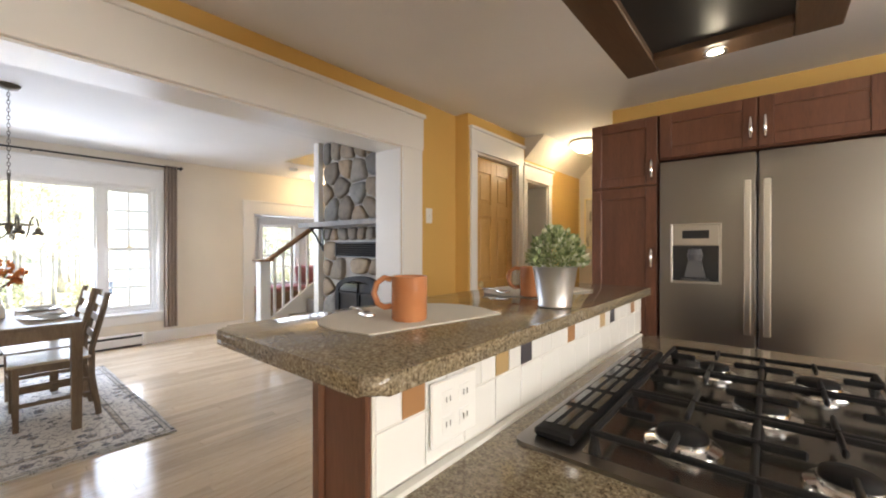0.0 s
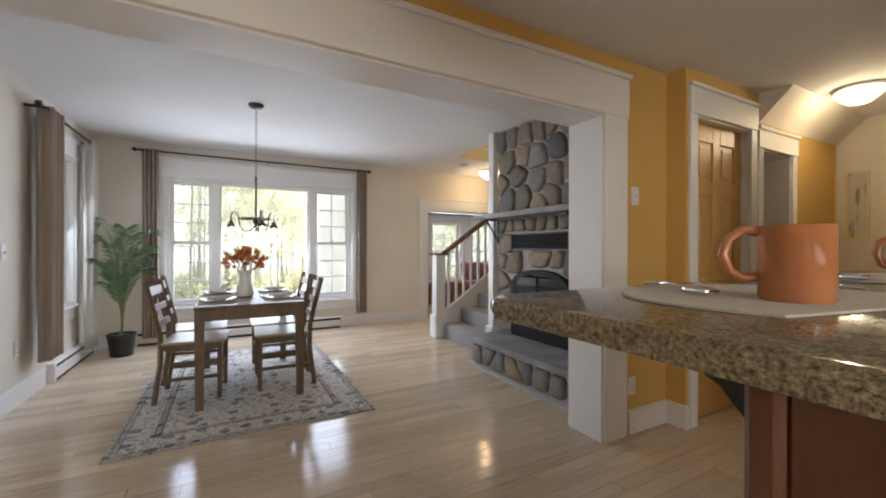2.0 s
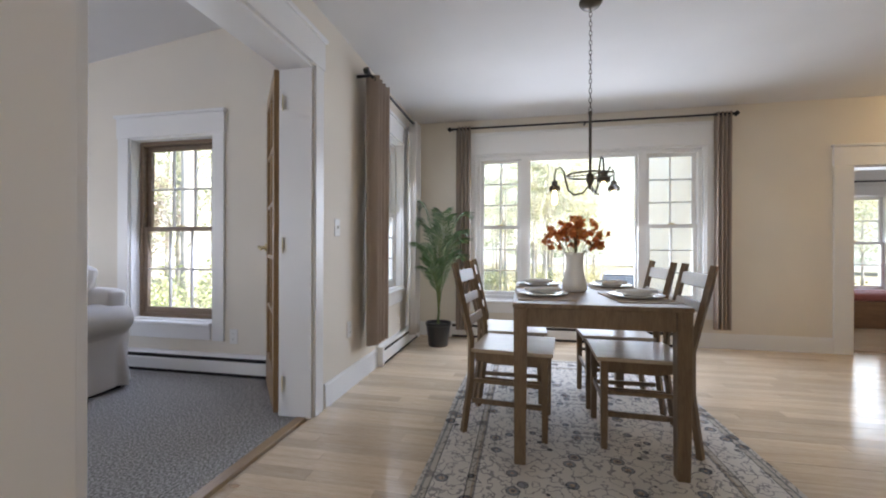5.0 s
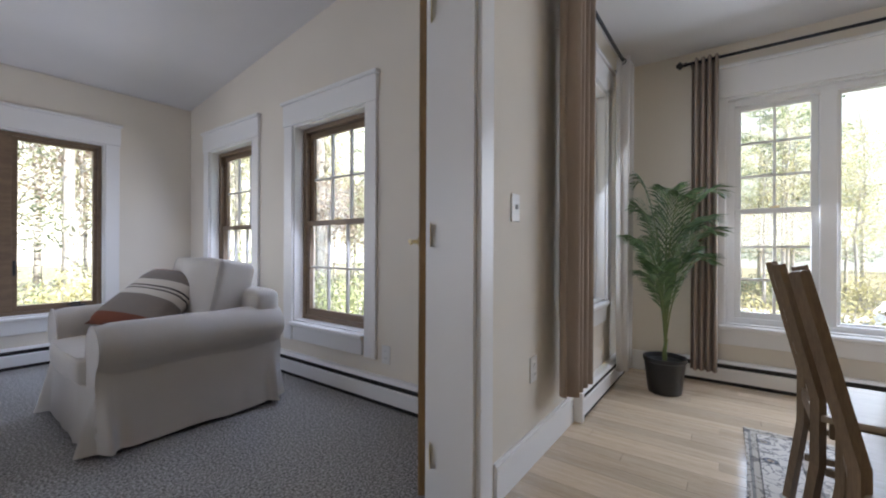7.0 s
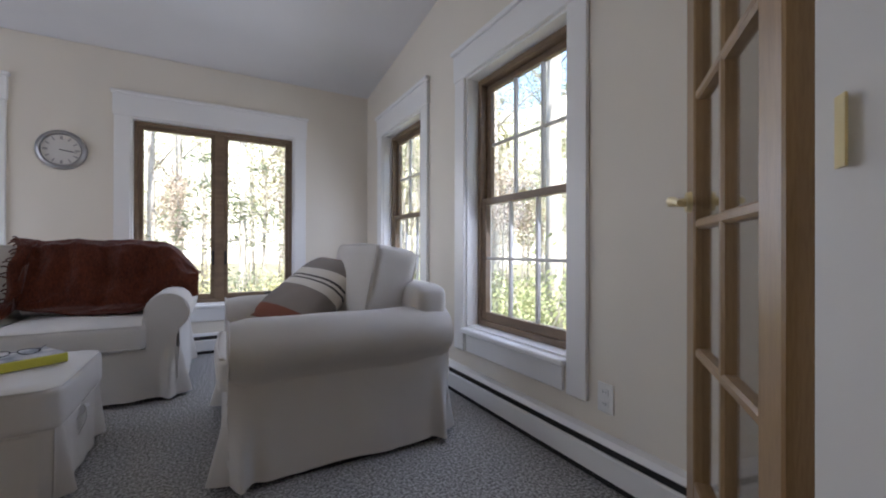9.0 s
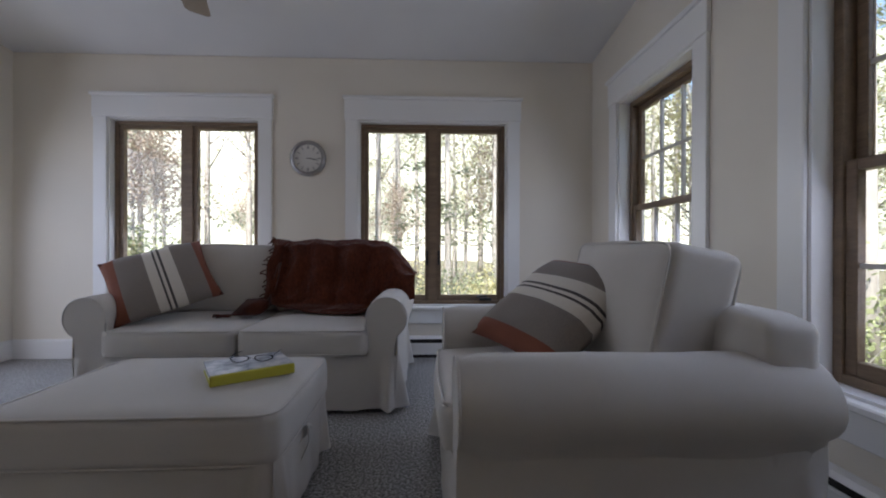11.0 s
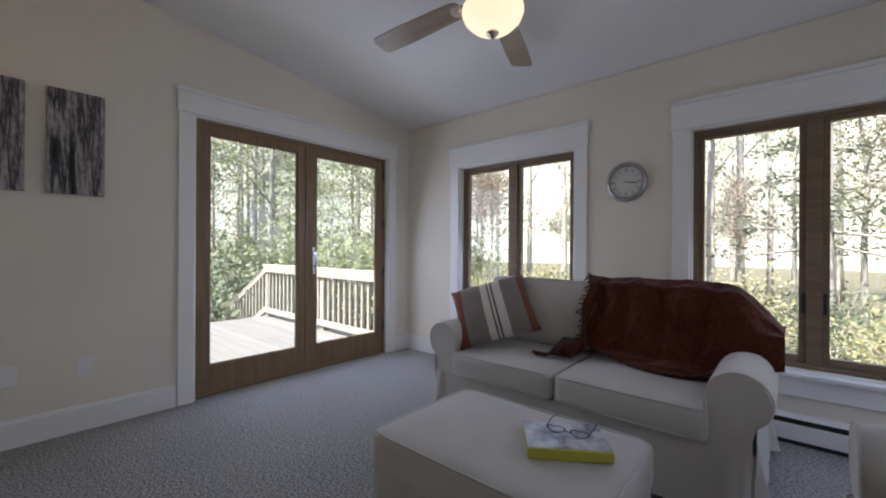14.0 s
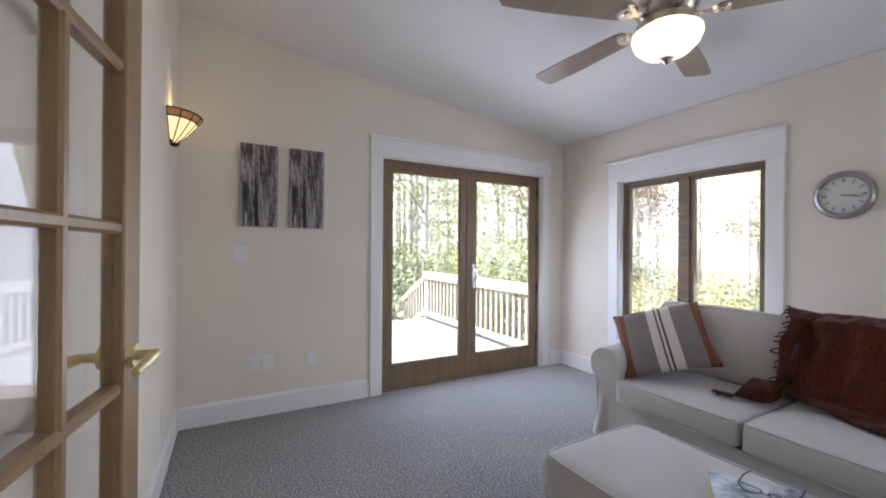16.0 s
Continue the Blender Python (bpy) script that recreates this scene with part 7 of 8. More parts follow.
def curtain(label, p, q, z0, z1, folds, mat, depth=0.035, seed=0, gather=0.0):
    p, q = Vector(p), Vector(q)
    d = (q - p)
    n = Vector((-d.y, d.x, 0)).normalized()

    def f(u, v):
        amp = depth * (1.0 - 0.15 * v) * (0.8 + 0.4 * noise.noise(Vector((u * 4, seed, 0))))
        ph = u * folds * 2 * math.pi + 0.5 * noise.noise(Vector((u * 3, v * 1.5, seed)))
        c = p + d * (u + gather * v * (0.5 - u))
        return c + n * (amp * math.sin(ph)) + Vector((0, 0, z1 + (z0 - z1) * v))
    e = thing("curtain", label, "curtain", (0, 0, 0))
    part("panel", sheet(bm_new(), f, max(24, folds * 14), 14, 0.003), mat, e, smooth=True)
    for k in range(folds):
        c = p + d * ((k + 0.5) / folds)
        part("grommet", tube(bm_new(), [c + Vector((0, 0, z1 - 0.028)) + 0.020 * (math.cos(t) * n + math.sin(t) * Vector((0, 0, 1))) for t in [2 * math.pi * i / 12 for i in range(12)]], 0.004, 6, True), M_BLACK, e, "dark metal grommet")
    return e


rod("black metal curtain rod over the wide window", (-6.205, -0.93, 2.325), (-6.205, 1.83, 2.325))
for y in (-0.9, 0.47, 1.8):
    tagged(link("rod_bracket", box(bm_new(), -6.30, y - 0.008, 2.315, -6.205, y + 0.008, 2.335, 0.002), M_BLACK), "black bracket holding the curtain rod", "bracket")
curtain("taupe linen curtain drawn beside the wide window", (-6.205, -0.90, 0), (-6.205, -0.74, 0), 0.09, 2.345, 4, M_CURTAIN, 0.04, 1)
curtain("taupe linen curtain drawn beside the wide window", (-6.205, 1.68, 0), (-6.205, 1.83, 0), 0.20, 2.345, 4, M_CURTAIN, 0.04, 2)
rod("black metal curtain rod over the side window", (-4.56, -1.27, 2.265), (-5.93, -1.27, 2.265))
for x in (-4.60, -5.88):
    tagged(link("rod_bracket", box(bm_new(), x - 0.008, -1.38, 2.255, x + 0.008, -1.27, 2.275, 0.002), M_BLACK), "black bracket holding the curtain rod", "bracket")
curtain("taupe linen curtain hanging by the side window", (-4.60, -1.27, 0), (-4.90, -1.27, 0), 0.27, 2.285, 4, M_CURTAIN, 0.055, 3)
curtain("linen curtain in the corner, daylight painted into its pale colour", (-5.70, -1.27, 0), (-5.90, -1.27, 0), 0.12, 2.285, 4, M_CURTAIN_LIT, 0.05, 4)

# ---- palm ----
M_PALM = mat_new("palm_green", (0.05, 0.11, 0.03), 0.45)
gi3_ = nodes_of(M_PALM)[0].new("ShaderNodeNewGeometry")
base(M_PALM, ramp(M_PALM, gi3_.outputs["Random Per Island"], [(0.0, (0.035, 0.075, 0.025)), (0.6, (0.085, 0.15, 0.05)), (1.0, (0.17, 0.24, 0.10))]))
palm = thing("potted_palm", "tall leafy palm in a black plastic pot", "plant", (-5.83, -1.02, 0))
part("pot", lathe(bm_new(), [(0.0, 0.003), (0.095, 0.0), (0.10, 0.005), (0.125, 0.21), (0.132, 0.215), (0.132, 0.24), (0.124, 0.24), (0.118, 0.21), (0.0, 0.20)], 28), M_POT, palm, "black plastic pot", True, 40)
rnd = random.Random(21)
part("trunk", tube(bm_new(), [(0, 0, 0.19), (0.01, 0, 0.28), (0.0, 0.01, 0.36)], [0.018, 0.014, 0.010], 8), M_STALK, palm)
for k in range(15):
    a = k * 2.399 + rnd.uniform(-0.2, 0.2)
    hgt = 0.80 + 0.66 * ((k * 7) % 15) / 15
    out = 0.13 + 0.24 * rnd.random() * (1.3 - hgt / 2)
    p0, p3 = Vector((0, 0, 0.22 + 0.22 * rnd.random())), Vector((out * math.cos(a) * 1.2, out * math.sin(a) * 1.2, hgt))
    if p3.x < -0.30 or p3.y < -0.2:
        p3.x, p3.y = max(p3.x, -0.28), max(p3.y, -0.18)
    p1, p2 = Vector((0.02 * math.cos(a), 0.02 * math.sin(a), hgt * 0.75)), Vector((out * 0.6 * math.cos(a), out * 0.6 * math.sin(a), hgt * 1.07))
    bz = lambda t: (1 - t) ** 3 * p0 + 3 * (1 - t) ** 2 * t * p1 + 3 * (1 - t) * t * t * p2 + t ** 3 * p3
    fr_ = part("frond", tube(bm_new(), [bz(i / 8) for i in range(9)], [0.006 - 0.0005 * i for i in range(9)], 5), M_STALK, palm)
    bm = bm_new()
    for i in range(24):
        t = 0.30 + 0.69 * i / 23
        c, d = bz(t), (bz(min(1, t + 0.02)) - bz(t - 0.02)).normalized()
        side = d.cross(Vector((0, 0, 1)))
        side = side.normalized() if side.length > 0.05 else Vector((math.sin(a), -math.cos(a), 0))
        L = (0.21 * math.sin(math.pi * min(1, (i + 4) / 27)) + 0.05) * rnd.uniform(0.85, 1.1)
        for s in (-1, 1):
            w = (side * s * 0.52 + d * 0.9 + Vector((0, 0, -0.04))).normalized()
            nn = d.cross(w).normalized()
            e1, e2 = c + w * L * 0.55 + Vector((0, 0, -0.01)), c + w * L + Vector((0, 0, -0.06 * L / 0.2))
            wd = d * 0.0085
            va = [bm.verts.new(q) for q in (c - wd * 0.4, c + wd * 0.4, e1 + wd, e2, e1 - wd)]
            bm.faces.new(va)
    part("foliage", bm, M_PALM, fr_, "narrow green leaflets")["kind"] = "stuff"

# ---- outdoors ----
M_GROUND = mat_new("leafy_ground", (0.12, 0.10, 0.06), 0.95)
base(M_GROUND, mix(M_GROUND, 0.5, ramp(M_GROUND, noise_tex(M_GROUND, 0.6, 4, space="World"), [(0.35, (0.09, 0.11, 0.055)), (0.65, (0.16, 0.135, 0.09))]), ramp(M_GROUND, noise_tex(M_GROUND, 14, 4, space="World"), [(0.3, (0.06, 0.055, 0.04)), (0.7, (0.19, 0.165, 0.11))])))
GZ = -1.2


def gz(x):
    """Height of the ground, which falls away a little to the west."""
    return GZ if x > -9 else GZ - 0.25 * (-9 - x) / 4 if x > -13 else GZ - 0.25 - 0.20 * (-13 - x) / 3 if x > -16 else GZ - 0.45


struct("ground", prism(bm_new(), [(-400, -3), (400, -3), (400, GZ), (-9, GZ), (-13, GZ - 0.25), (-16, GZ - 0.45), (-400, GZ - 0.45)], 800, Matrix(((1, 0, 0, 0), (0, 0, -1, 400), (0, 1, 0, 0), (0, 0, 0, 1)))), M_GROUND, "leaf-strewn grass round the house", "ground")
M_GRAVEL = mat_new("grey_gravel", (0.22, 0.21, 0.20), 0.95)
base(M_GRAVEL, ramp(M_GRAVEL, noise_tex(M_GRAVEL, 30, 4, space="World"), [(0.3, (0.15, 0.145, 0.14)), (0.7, (0.30, 0.29, 0.27))]))
struct("driveway", box(bm_new(), -25, -6, GZ - 0.7, -16.05, 24, GZ - 0.438), M_GRAVEL, "pale gravel driveway", "driveway")

M_BARK = mat_new("grey_bark", (0.16, 0.14, 0.12), 0.9)
base(M_BARK, ramp(M_BARK, noise_tex(M_BARK, 7, 5, (1, 1, 0.25)), [(0.35, (0.30, 0.28, 0.255)), (0.65, (0.50, 0.475, 0.44))]))
M_BIRCHBARK = mat_new("pale_birch_bark", (0.5, 0.47, 0.43), 0.8)
base(M_BIRCHBARK, ramp(M_BIRCHBARK, noise_tex(M_BIRCHBARK, 4, 5, (1, 1, 2.5)), [(0.36, (0.12, 0.11, 0.10)), (0.46, (0.44, 0.41, 0.37)), (1.0, (0.56, 0.53, 0.48))]))


def leaf_mat(name, a, b, c):
    m = mat_new(name, b, 0.6)
    gi = nodes_of(m)[0].new("ShaderNodeNewGeometry")
    base(m, ramp(m, gi.outputs["Random Per Island"], [(0.0, a), (0.6, b), (1.0, c)]))
    n, l, pb = nodes_of(m)
    tr, mx = n.new("ShaderNodeBsdfTranslucent"), n.new("ShaderNodeMixShader")
    l.new(pb.inputs["Base Color"].links[0].from_socket, tr.inputs["Color"])
    mx.inputs[0].default_value = 0.45
    l.new(pb.outputs[0], mx.inputs[1])
    l.new(tr.outputs[0], mx.inputs[2])
    l.new(mx.outputs[0], n["Material Output"].inputs["Surface"])
    return m


M_NEEDLE = leaf_mat("pine_needles", (0.13, 0.16, 0.11), (0.22, 0.26, 0.175), (0.34, 0.38, 0.27))
M_GOLD = leaf_mat("golden_leaves", (0.29, 0.27, 0.13), (0.43, 0.41, 0.22), (0.56, 0.54, 0.36))
M_OLIVE = leaf_mat("olive_leaves", (0.20, 0.235, 0.11), (0.31, 0.36, 0.18), (0.45, 0.48, 0.28))
M_RUSSET = leaf_mat("russet_leaves", (0.27, 0.20, 0.16), (0.38, 0.31, 0.25), (0.50, 0.45, 0.38))


def add_leaf(V, Fc, c, d, s, L, W):
    k = len(V)
    V += [c - d * L * 0.5, c + s * W, c + d * L * 0.5, c - s * W]
    Fc.append((k, k + 1, k + 2, k + 3))


def rv(r):
    return Vector((r.gauss(0, 1), r.gauss(0, 1), r.gauss(0, 1))).normalized()


def leaf_mesh(name, V, Fc, mat):
    me = bpy.data.meshes.new(name)
    me.from_pydata([tuple(v) for v in V], [], Fc)
    me.materials.append(mat)
    return me


def tree(label, h, r0, bark, leafmat, kind, seed):
    """A tree with a tapered trunk, limbs and a loose crown of single leaves."""
    r = random.Random(seed)
    e = thing("tree", label, "tree", (0, 0, 0))
    bend = [Vector((0.25 * r.uniform(-1, 1) * t * t, 0.25 * r.uniform(-1, 1) * t * t, h * t)) for t in (0, 0.12, 0.3, 0.5, 0.7, 0.85, 1.0)]
    bm = bm_new()
    tube(bm, bend, [r0 * 1.35, r0, r0 * 0.9, r0 * 0.72, r0 * 0.5, r0 * 0.3, r0 * 0.1], 9)
    part("trunk", bm, bark, e, smooth=True)
    V, Fc = [], []
    lb = bm_new()
    n = {"pine": 34, "bare": 16, "leafy": 24}[kind]
    for i in range(n):
        t = r.uniform(0.16 if kind == "pine" else 0.30, 0.97)
        z = h * t
        p = Vector((bend[3].x * t, bend[3].y * t, z))
        a = r.uniform(0, 2 * math.pi)
        L = {"pine": h * 0.22 * (1.15 - t), "bare": h * 0.17 * (1.2 - t), "leafy": h * 0.24 * (1.15 - 0.7 * t)}[kind] * r.uniform(0.7, 1.2) + 0.3
        up = {"pine": -0.05, "bare": 0.8, "leafy": 0.55}[kind]
        q = p + Vector((math.cos(a) * L, math.sin(a) * L, up * L + r.uniform(-0.1, 0.1)))
        mid = (p + q) / 2 + Vector((0, 0, -0.05 * L if kind == "pine" else 0.08 * L))
        tube(lb, [p, mid, q], [r0 * 0.30 * (1.1 - t) + 0.008, r0 * 0.18 * (1.1 - t) + 0.006, 0.004], 5)
        for j in range(2):
            b0 = mid.lerp(q, r.random() * 0.6)
            tube(lb, [b0, b0 + Vector((math.cos(a + r.uniform(-1, 1)), math.sin(a + r.uniform(-1, 1)), up * 0.8)) * L * 0.4], [0.010, 0.003], 4)
        m = {"pine": 120, "bare": 40, "leafy": 130}[kind]
        for j in range(m):
            s = r.uniform(0.25, 1.05)
            spread = (0.13 if kind == "pine" else 0.24) * L
            c = p.lerp(q, s) + Vector((r.gauss(0, spread), r.gauss(0, spread), r.gauss(0, spread * (0.35 if kind == "pine" else 0.8))))
            d = rv(r)
            sz = r.uniform(0.07, 0.15) if kind == "pine" else r.uniform(0.05, 0.10)
            add_leaf(V, Fc, c, d, d.orthogonal().normalized(), sz * (1.6 if kind == "pine" else 1.0), sz * (0.26 if kind == "pine" else 0.42))
    part("limbs", lb, bark, e, smooth=True)["kind"] = "stuff"
    ob = new("crown", leaf_mesh("crown", V, Fc, leafmat))
    ob.parent, ob["kind"] = e, "stuff"
    return e


def bush(label, w, h, leafmat, seed):
    r = random.Random(seed)
    e = thing("shrub", label, "shrub", (0, 0, 0))
    V, Fc = [], []
    lb = bm_new()
    for i in range(14):
        a, R = r.uniform(0, 2 * math.pi), r.uniform(0.1, 0.5) * w
        q = Vector((math.cos(a) * R, math.sin(a) * R, h * r.uniform(0.55, 1.0)))
        tube(lb, [(0.1 * math.cos(a), 0.1 * math.sin(a), 0), q * 0.5 + Vector((0, 0, 0.1)), q], [0.02, 0.012, 0.003], 5)
        for j in range(120):
            s = r.uniform(0.3, 1.05)
            c = q * s + Vector((r.gauss(0, 0.17 * w), r.gauss(0, 0.17 * w), r.gauss(0, 0.10 * h)))
            if c.z < 0.02:
                continue
            d = rv(r)
            sz = r.uniform(0.04, 0.085)
            add_leaf(V, Fc, c, d, d.orthogonal().normalized(), sz, sz * 0.42)
    part("stems", lb, M_BARK, e)["kind"] = "stuff"
    ob = new("leaves", leaf_mesh("leaves", V, Fc, leafmat))
    ob.parent, ob["kind"] = e, "stuff"
    return e


protos = [
    tree("tall grey-barked pine with sparse green limbs", 15, 0.17, M_BARK, M_NEEDLE, "pine", 1),
    tree("slender pine with drooping green limbs", 12, 0.12, M_BARK, M_NEEDLE, "pine", 2),
    tree("bare pale birch with a few yellow leaves", 13, 0.10, M_BIRCHBARK, M_GOLD, "bare", 3),
    tree("bare grey tree with scattered leaves", 14, 0.13, M_BARK, M_OLIVE, "bare", 4),
    tree("young tree in golden autumn leaf", 8, 0.08, M_BARK, M_GOLD, "leafy", 5),
    tree("young tree in thinning olive leaf", 9, 0.09, M_BARK, M_OLIVE, "leafy", 6),
    tree("small tree in russet autumn leaf", 6, 0.06, M_BARK, M_RUSSET, "leafy", 7),
]
bushes = [bush("loose olive-green shrub at the wood's edge", 1.7, 1.9, M_OLIVE, 8), bush("golden autumn shrub among the trees", 1.5, 1.6, M_GOLD, 9), bush("low green undergrowth shrub", 2.0, 1.4, M_NEEDLE, 10)]
groves = {p: "woodland trees" for p in protos}
for p in protos:
    p["group"] = "woodland trees"
for p in bushes:
    p["group"] = "woodland shrubs"
used = {}
rnd = random.Random(78)


def put(p, x, y, s):
    m = pose(x, y, gz(x) - 0.04, 0, 0, rnd.uniform(0, 360))
    if p in bushes and x > 4:
        s *= 1.55
    if p not in used:
        p.matrix_basis = m
        used[p] = True
        return p
    q = copy_thing(p, m)
    q.scale = (s, s, s * rnd.uniform(0.92, 1.1))
    return q


def grove(x0, x1, y0, y1, n, picks, step):
    done = []
    tries = 0
    while len(done) < n and tries < n * 30:
        tries += 1
        x, y = rnd.uniform(x0, x1), rnd.uniform(y0, y1)
        if x < -12 and abs(y - (0.2 - 0.2 * x)) < 0.9 + 0.02 * abs(x):
            continue
        if all((x - a) ** 2 + (y - b) ** 2 > step * step for a, b in done):
            done.append((x, y))
            put(rnd.choice(picks), x, y, rnd.uniform(0.8, 1.2))


P, B = protos, bushes
grove(9, 26, -22, 8, 46, [P[0], P[1], P[0], P[3], P[4], P[5], P[2]], 1.5)
grove(7.5, 14, -15, 5, 26, [B[0], B[1], B[2], P[5], B[0]], 1.2)
grove(-14, 8, -30, -13, 54, [P[2], P[3], P[2], P[5], P[3], P[6], P[2], P[1], P[4]], 1.4)
grove(-12, 7, -16, -10, 30, [B[0], B[1], B[2], P[6]], 1.2)
grove(-30, -11, -26, -7, 40, [P[2], P[3], P[5], P[4], P[0]], 1.5)
grove(-14, -9, -12, -5, 9, [P[2], P[3], P[2], B[1]], 1.2)
grove(-48, -25.5, -14, 26, 66, [P[0], P[1], P[3], P[5], P[4], P[2]], 1.7)
grove(-29, -25.5, -8, 16, 30, [B[0], B[1], B[2], P[4], P[5]], 1.2)
grove(-16, -12.5, 4.5, 16, 9, [P[4], P[5], B[0], B[1]], 1.6)

grove(5.5, 11, -16, 6, 34, [B[0], B[1], B[2], P[5], B[0]], 1.0)
grove(-13, 6, -13, -8.5, 24, [B[0], B[1], B[2]], 1.1)
grove(-13, -7.5, -8, -2.5, 9, [B[0], B[1], B[2]], 1.2)
grove(-16, -12.5, -6, 2, 6, [B[0], B[1], P[4], P[2]], 1.6)

# far wooded slope, with haze painted into its pale colours
M_FAR = mat_new("far_woods_haze", (0.3, 0.3, 0.2), 1.0)
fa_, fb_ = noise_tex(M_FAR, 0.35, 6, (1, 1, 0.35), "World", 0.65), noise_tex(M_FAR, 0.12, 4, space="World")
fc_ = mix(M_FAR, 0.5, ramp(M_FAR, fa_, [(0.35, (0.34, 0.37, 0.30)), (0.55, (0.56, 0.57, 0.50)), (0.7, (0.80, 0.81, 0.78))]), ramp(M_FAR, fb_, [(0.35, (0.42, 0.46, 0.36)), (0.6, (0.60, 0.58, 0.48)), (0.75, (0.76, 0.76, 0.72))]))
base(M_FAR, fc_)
# The slope also emits its own colour, to stand in for bright haze.
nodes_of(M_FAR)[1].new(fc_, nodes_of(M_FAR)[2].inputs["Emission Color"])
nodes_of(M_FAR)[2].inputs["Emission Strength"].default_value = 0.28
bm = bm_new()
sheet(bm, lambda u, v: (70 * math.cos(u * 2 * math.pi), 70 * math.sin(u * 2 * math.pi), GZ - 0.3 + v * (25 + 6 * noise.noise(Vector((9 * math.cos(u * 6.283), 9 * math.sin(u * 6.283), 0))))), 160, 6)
struct("backdrop", bm, M_FAR, "distant wooded hillside, haze painted in pale colours, faintly glowing", "backdrop")

# deck behind the patio door
M_DECK = wood("weathered_deck", (0.16, 0.155, 0.15), (0.25, 0.245, 0.235), 0.7, (1, 10, 10), 3.0, "World", 0.10)
deck = thing("deck", "weathered pale wooden deck behind the patio door", "deck", (0, 0, 0))
bd = None
for k in range(27):
    y = -5.42 + 0.144 * k
    if bd is None:
        bd = part("deck_board", box(bm_new(), 0.19, -0.069, -0.14, 3.76, 0.069, -0.10, 0.004), M_DECK, deck)
        ob = bd
    else:
        ob = new("deck_board", bd.data)
        ob.parent = deck
    ob.location = (0, y, 0)
for x in (0.6, 2.2, 3.7):
    for y in (-5.3, -3.4, -1.75):
        part("deck_post", box(bm_new(), x - 0.06, y - 0.06, GZ, x + 0.06, y + 0.06, -0.30), M_DECK, deck)
part("rim_joist", box(bm_new(), 0.19, -5.49, -0.32, 3.76, -5.45, -0.141), M_DECK, deck)
part("rim_joist", box(bm_new(), 3.70, -5.45, -0.32, 3.76, -1.6, -0.141), M_DECK, deck)
M_RAILWOOD = wood("pale_rail_wood", (0.33, 0.31, 0.27), (0.45, 0.42, 0.37), 0.6, (8, 8, 1))
rail = thing("deck_railing", "pale wooden deck railing with square balusters and stair rail", "railing", (0, 0, 0))
for x in (0.26, 1.95, 3.70):
    part("post", box(bm_new(), x - 0.045, -5.45, -0.10, x + 0.045, -5.36, 0.76, 0.005), M_RAILWOOD, rail)
part("top_rail", box(bm_new(), 0.20, -5.48, 0.76, 3.80, -5.33, 0.80, 0.006), M_RAILWOOD, rail)
part("face_rail", box(bm_new(), 0.20, -5.36, 0.67, 3.75, -5.325, 0.758, 0.004), M_RAILWOOD, rail)
part("bottom_rail", box(bm_new(), 0.20, -5.36, -0.03, 3.75, -5.325, 0.055, 0.004), M_RAILWOOD, rail)
b0 = None
for k in range(26):
    x = 0.36 + 0.13 * k
    if min(abs(x - q) for q in (0.26, 1.95, 3.70)) < 0.06:
        continue
    if b0 is None:
        b0 = part("baluster", box(bm_new(), -0.018, -5.40, -0.03, 0.018, -5.364, 0.758), M_RAILWOOD, rail)
        ob = b0
    else:
        ob = new("baluster", b0.data)
        ob.parent = rail
    ob.location = (x, 0, 0)
sl = math.atan2(-0.92, 1.8)
for dz, hh in ((0.66, 0.09), (0.74, 0.035), (-0.02, 0.09)):
    m = Matrix.Translation((3.72, -5.385, dz)) @ pose(0, 0, 0, 0, math.degrees(-sl), 0)
    part("stair_rail", box(bm_new(), 0, -0.03, 0, 2.0, 0.03, hh, 0.004, m), M_RAILWOOD, rail)
for k in range(13):
    x = 3.86 + 0.135 * k
    z = math.tan(sl) * (x - 3.72)
    part("baluster", box(bm_new(), x - 0.018, -5.40, z + 0.02, x + 0.018, -5.364, z + 0.70), M_RAILWOOD, rail)
part("post", box(bm_new(), 5.45, -5.43, GZ, 5.54, -5.34, -0.16, 0.005), M_RAILWOOD, rail)
steps = thing("deck_steps", "weathered wooden steps down from the deck", "steps", (0, 0, 0))
for k in range(5):
    part("tread", box(bm_new(), 3.77 + 0.29 * k, -5.34, -0.33 - 0.18 * k, 4.09 + 0.29 * k, -3.2, -0.29 - 0.18 * k, 0.004), M_DECK, steps)
for y in (-5.32, -3.22):
    m = Matrix.Translation((3.77, y, -0.36)) @ pose(0, 0, 0, 0, math.degrees(math.atan2(0.18, 0.29)), 0)
    part("stringer", box(bm_new(), 0, -0.02, -0.12, 1.55, 0.02, 0.06, 0, m), M_DECK, steps)

# parked car
M_CARPAINT = mat_new("white_car_paint", (0.75, 0.76, 0.77), 0.2)
M_CARGLASS = mat_new("dark_car_glass", (0.03, 0.035, 0.04), 0.3)
M_TYRE = mat_new("black_tyre", (0.02, 0.02, 0.02), 0.85)
car = thing("parked_car", "white parked hatchback on the gravel driveway", "car", (-21.6, 4.35, GZ - 0.438), -22)
low = [(-2.1, 0.30), (2.15, 0.30), (2.2, 0.62), (2.05, 0.80), (1.2, 0.92), (0.75, 0.96), (-1.9, 0.98), (-2.12, 0.80)]
top = [(0.85, 0.95), (0.25, 1.42), (-0.2, 1.47), (-1.45, 1.45), (-1.95, 0.97)]
mm = Matrix(((1, 0, 0, 0), (0, 0, -1, 0.86), (0, 1, 0, 0), (0, 0, 0, 1)))
bm = prism(bm_new(), low, 1.72, mm)
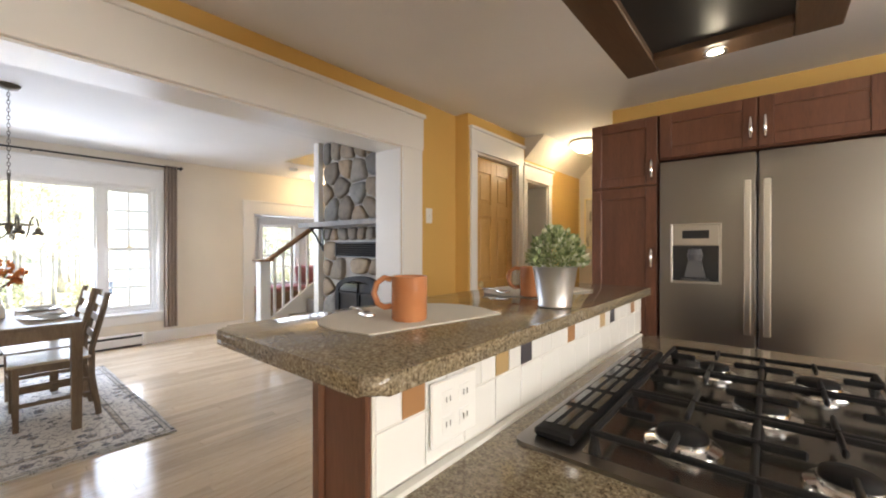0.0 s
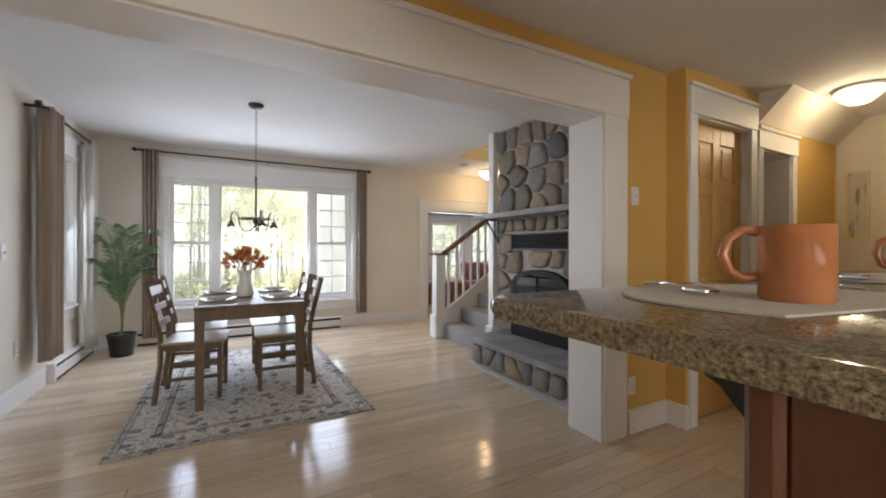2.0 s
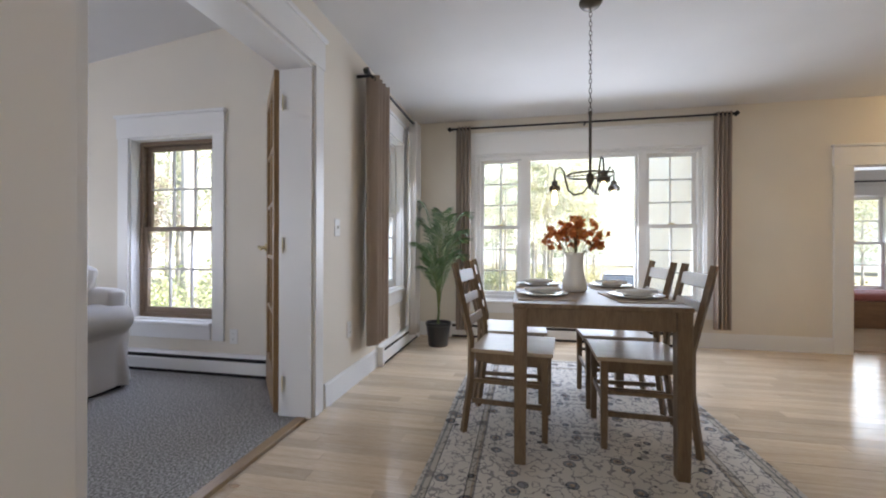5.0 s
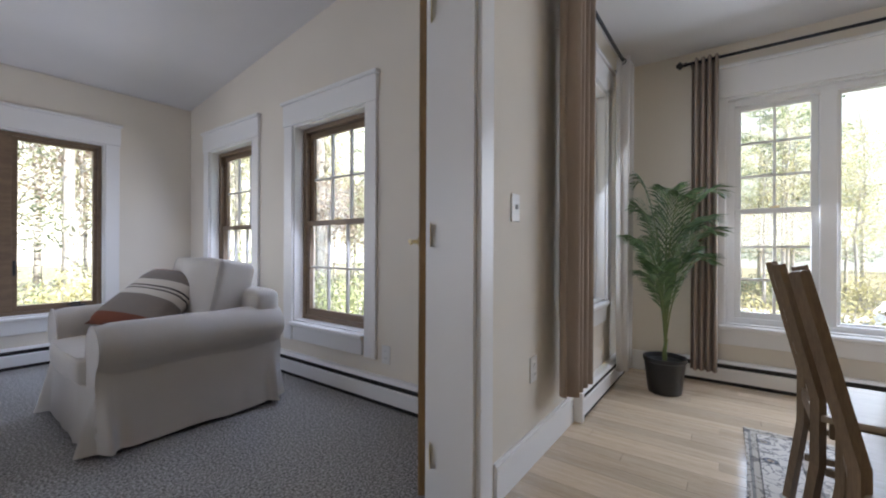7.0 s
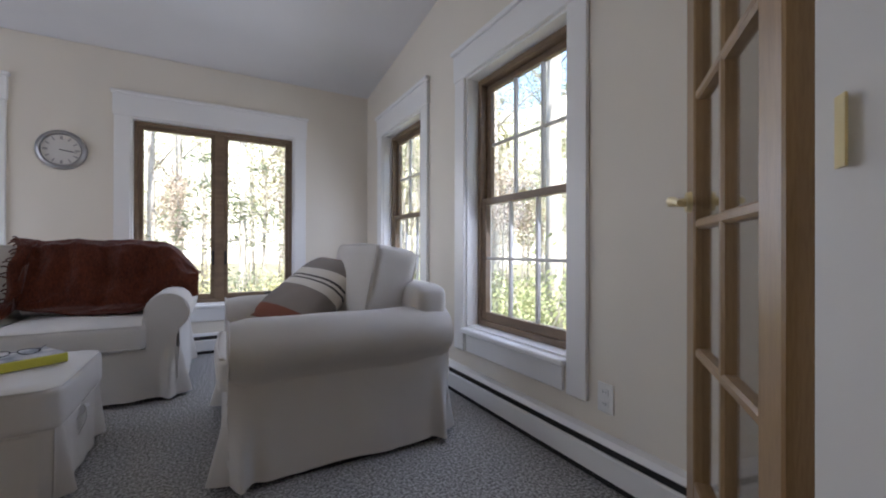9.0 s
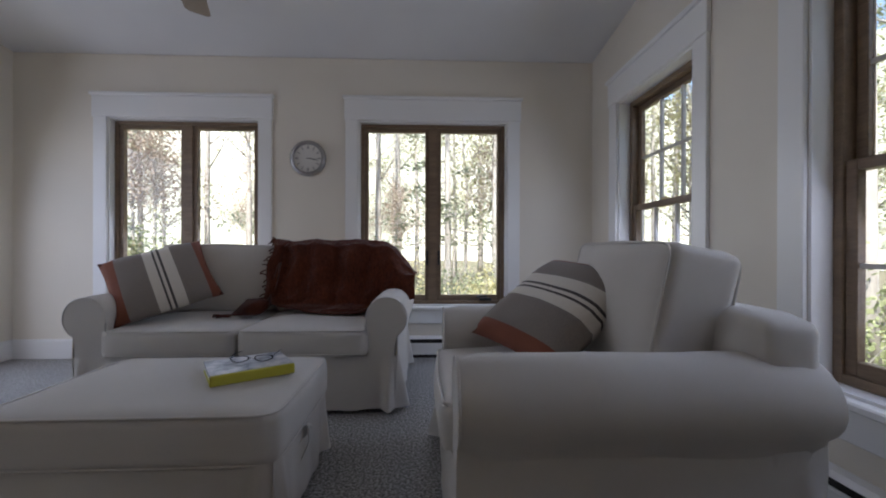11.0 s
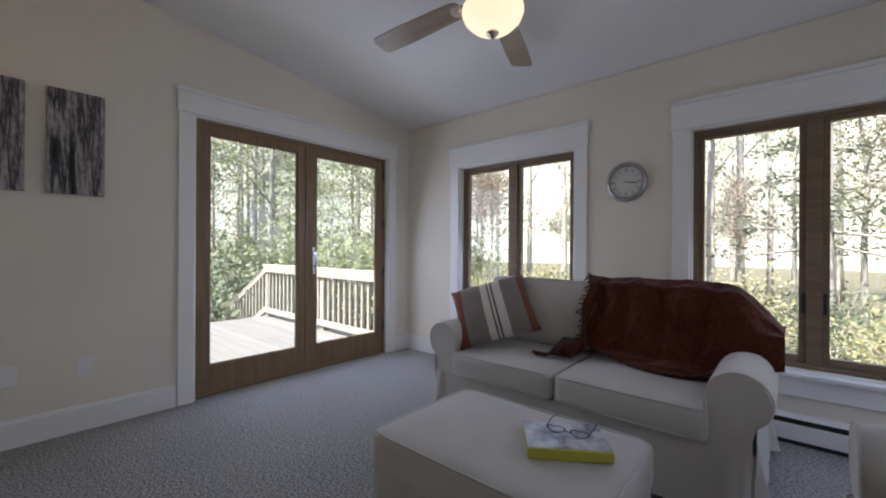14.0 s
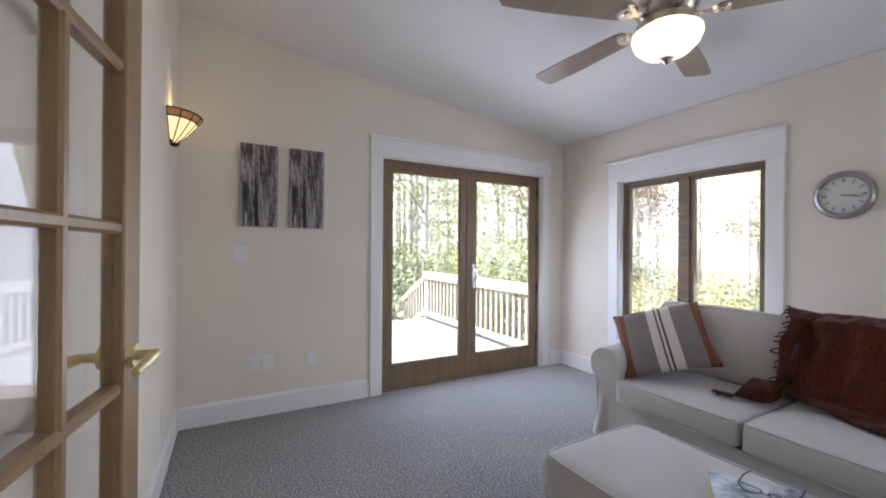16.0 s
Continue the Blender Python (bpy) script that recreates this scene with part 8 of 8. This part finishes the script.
bmesh.ops.bevel(bm, geom=bm.edges[:], offset=0.05, segments=2, affect="EDGES")
part("body", bm, M_CARPAINT, car, smooth=True, angle=50)
bm = prism(bm_new(), top, 1.46, Matrix(((1, 0, 0, 0), (0, 0, -1, 0.73), (0, 1, 0, 0), (0, 0, 0, 1))))
bmesh.ops.bevel(bm, geom=bm.edges[:], offset=0.04, segments=2, affect="EDGES")
part("cabin", bm, M_CARGLASS, car, "dark glazed cabin", True, 50)
part("roof", box(bm_new(), -1.45, -0.68, 1.445, 0.22, 0.68, 1.49, 0.02), M_CARPAINT, car)
for y in (-0.735, 0.735):
    for x in (0.72, -0.45, -1.5):
        part("pillar", box(bm_new(), x - 0.04, y - 0.01, 0.95, x + 0.04, y + 0.01, 1.45, 0, Matrix.Translation((0, 0, 0))), M_CARPAINT, car)
for x in (-1.35, 1.35):
    for y in (-0.80, 0.80):
        w = part("wheel", lathe(bm_new(), [(0.20, -0.10), (0.31, -0.10), (0.33, -0.07), (0.33, 0.07), (0.31, 0.10), (0.20, 0.10)], 24, m=Matrix.Translation((x, y, 0.33)) @ pose(0, 0, 0, 90, 0, 0)), M_TYRE, car, "black tyre", True, 40)
        part("rim", lathe(bm_new(), [(0.0, -0.08), (0.21, -0.09), (0.21, 0.09), (0.0, 0.08)], 16, m=Matrix.Translation((x, y, 0.33)) @ pose(0, 0, 0, 90, 0, 0)), M_PEWTER0, w, "metal rim")
for y in (-0.6, 0.6):
    part("headlight", box(bm_new(), 2.08, y - 0.15, 0.64, 2.19, y + 0.15, 0.76, 0.02), M_GLASSLENS, car, "clear headlight")
    part("tail_light", box(bm_new(), -2.14, y - 0.12, 0.70, -2.05, y + 0.12, 0.88, 0.02), M_REDLENS, car, "red tail light")

# ---- maple floor boards ----
FLOOR = bpy.data.objects["floor_base"]
rnd = random.Random(42)
meshes = {}
rest = bm_new()
count = 0
x = -6.298
BW = 0.083
while x < 3.1:
    y = -1.378 - rnd.uniform(0, 0.9)
    while y < 5.0:
        L = rnd.choice((0.55, 0.75, 0.95, 1.2, 1.5))
        a, b = max(y, -1.378), min(y + L, 5.0)
        near = x < -0.95 and b < 3.1
        if b - a > 0.06:
            if near and count < 300:
                key = round(b - a, 2)
                if key not in meshes:
                    bm = box(bm_new(), 0, 0, -0.013, BW - 0.0012, b - a - 0.0012, 0, 0.0)
                    me = bpy.data.meshes.new("board")
                    bm.to_mesh(me)
                    bm.free()
                    me.materials.append(M_FLOORWOOD)
                    meshes[key] = me
                ob = new("board", meshes[key])
                ob.location = (x, a, rnd.uniform(-0.0006, 0.0))
                ob.parent = FLOOR
                count += 1
            else:
                box(rest, x, a, -0.013, x + BW - 0.0012, b - 0.0012, -0.0003)
        y += L
    x += BW
ob = part("far_boards", rest, M_FLOORWOOD, FLOOR)
ob["kind"] = "stuff"
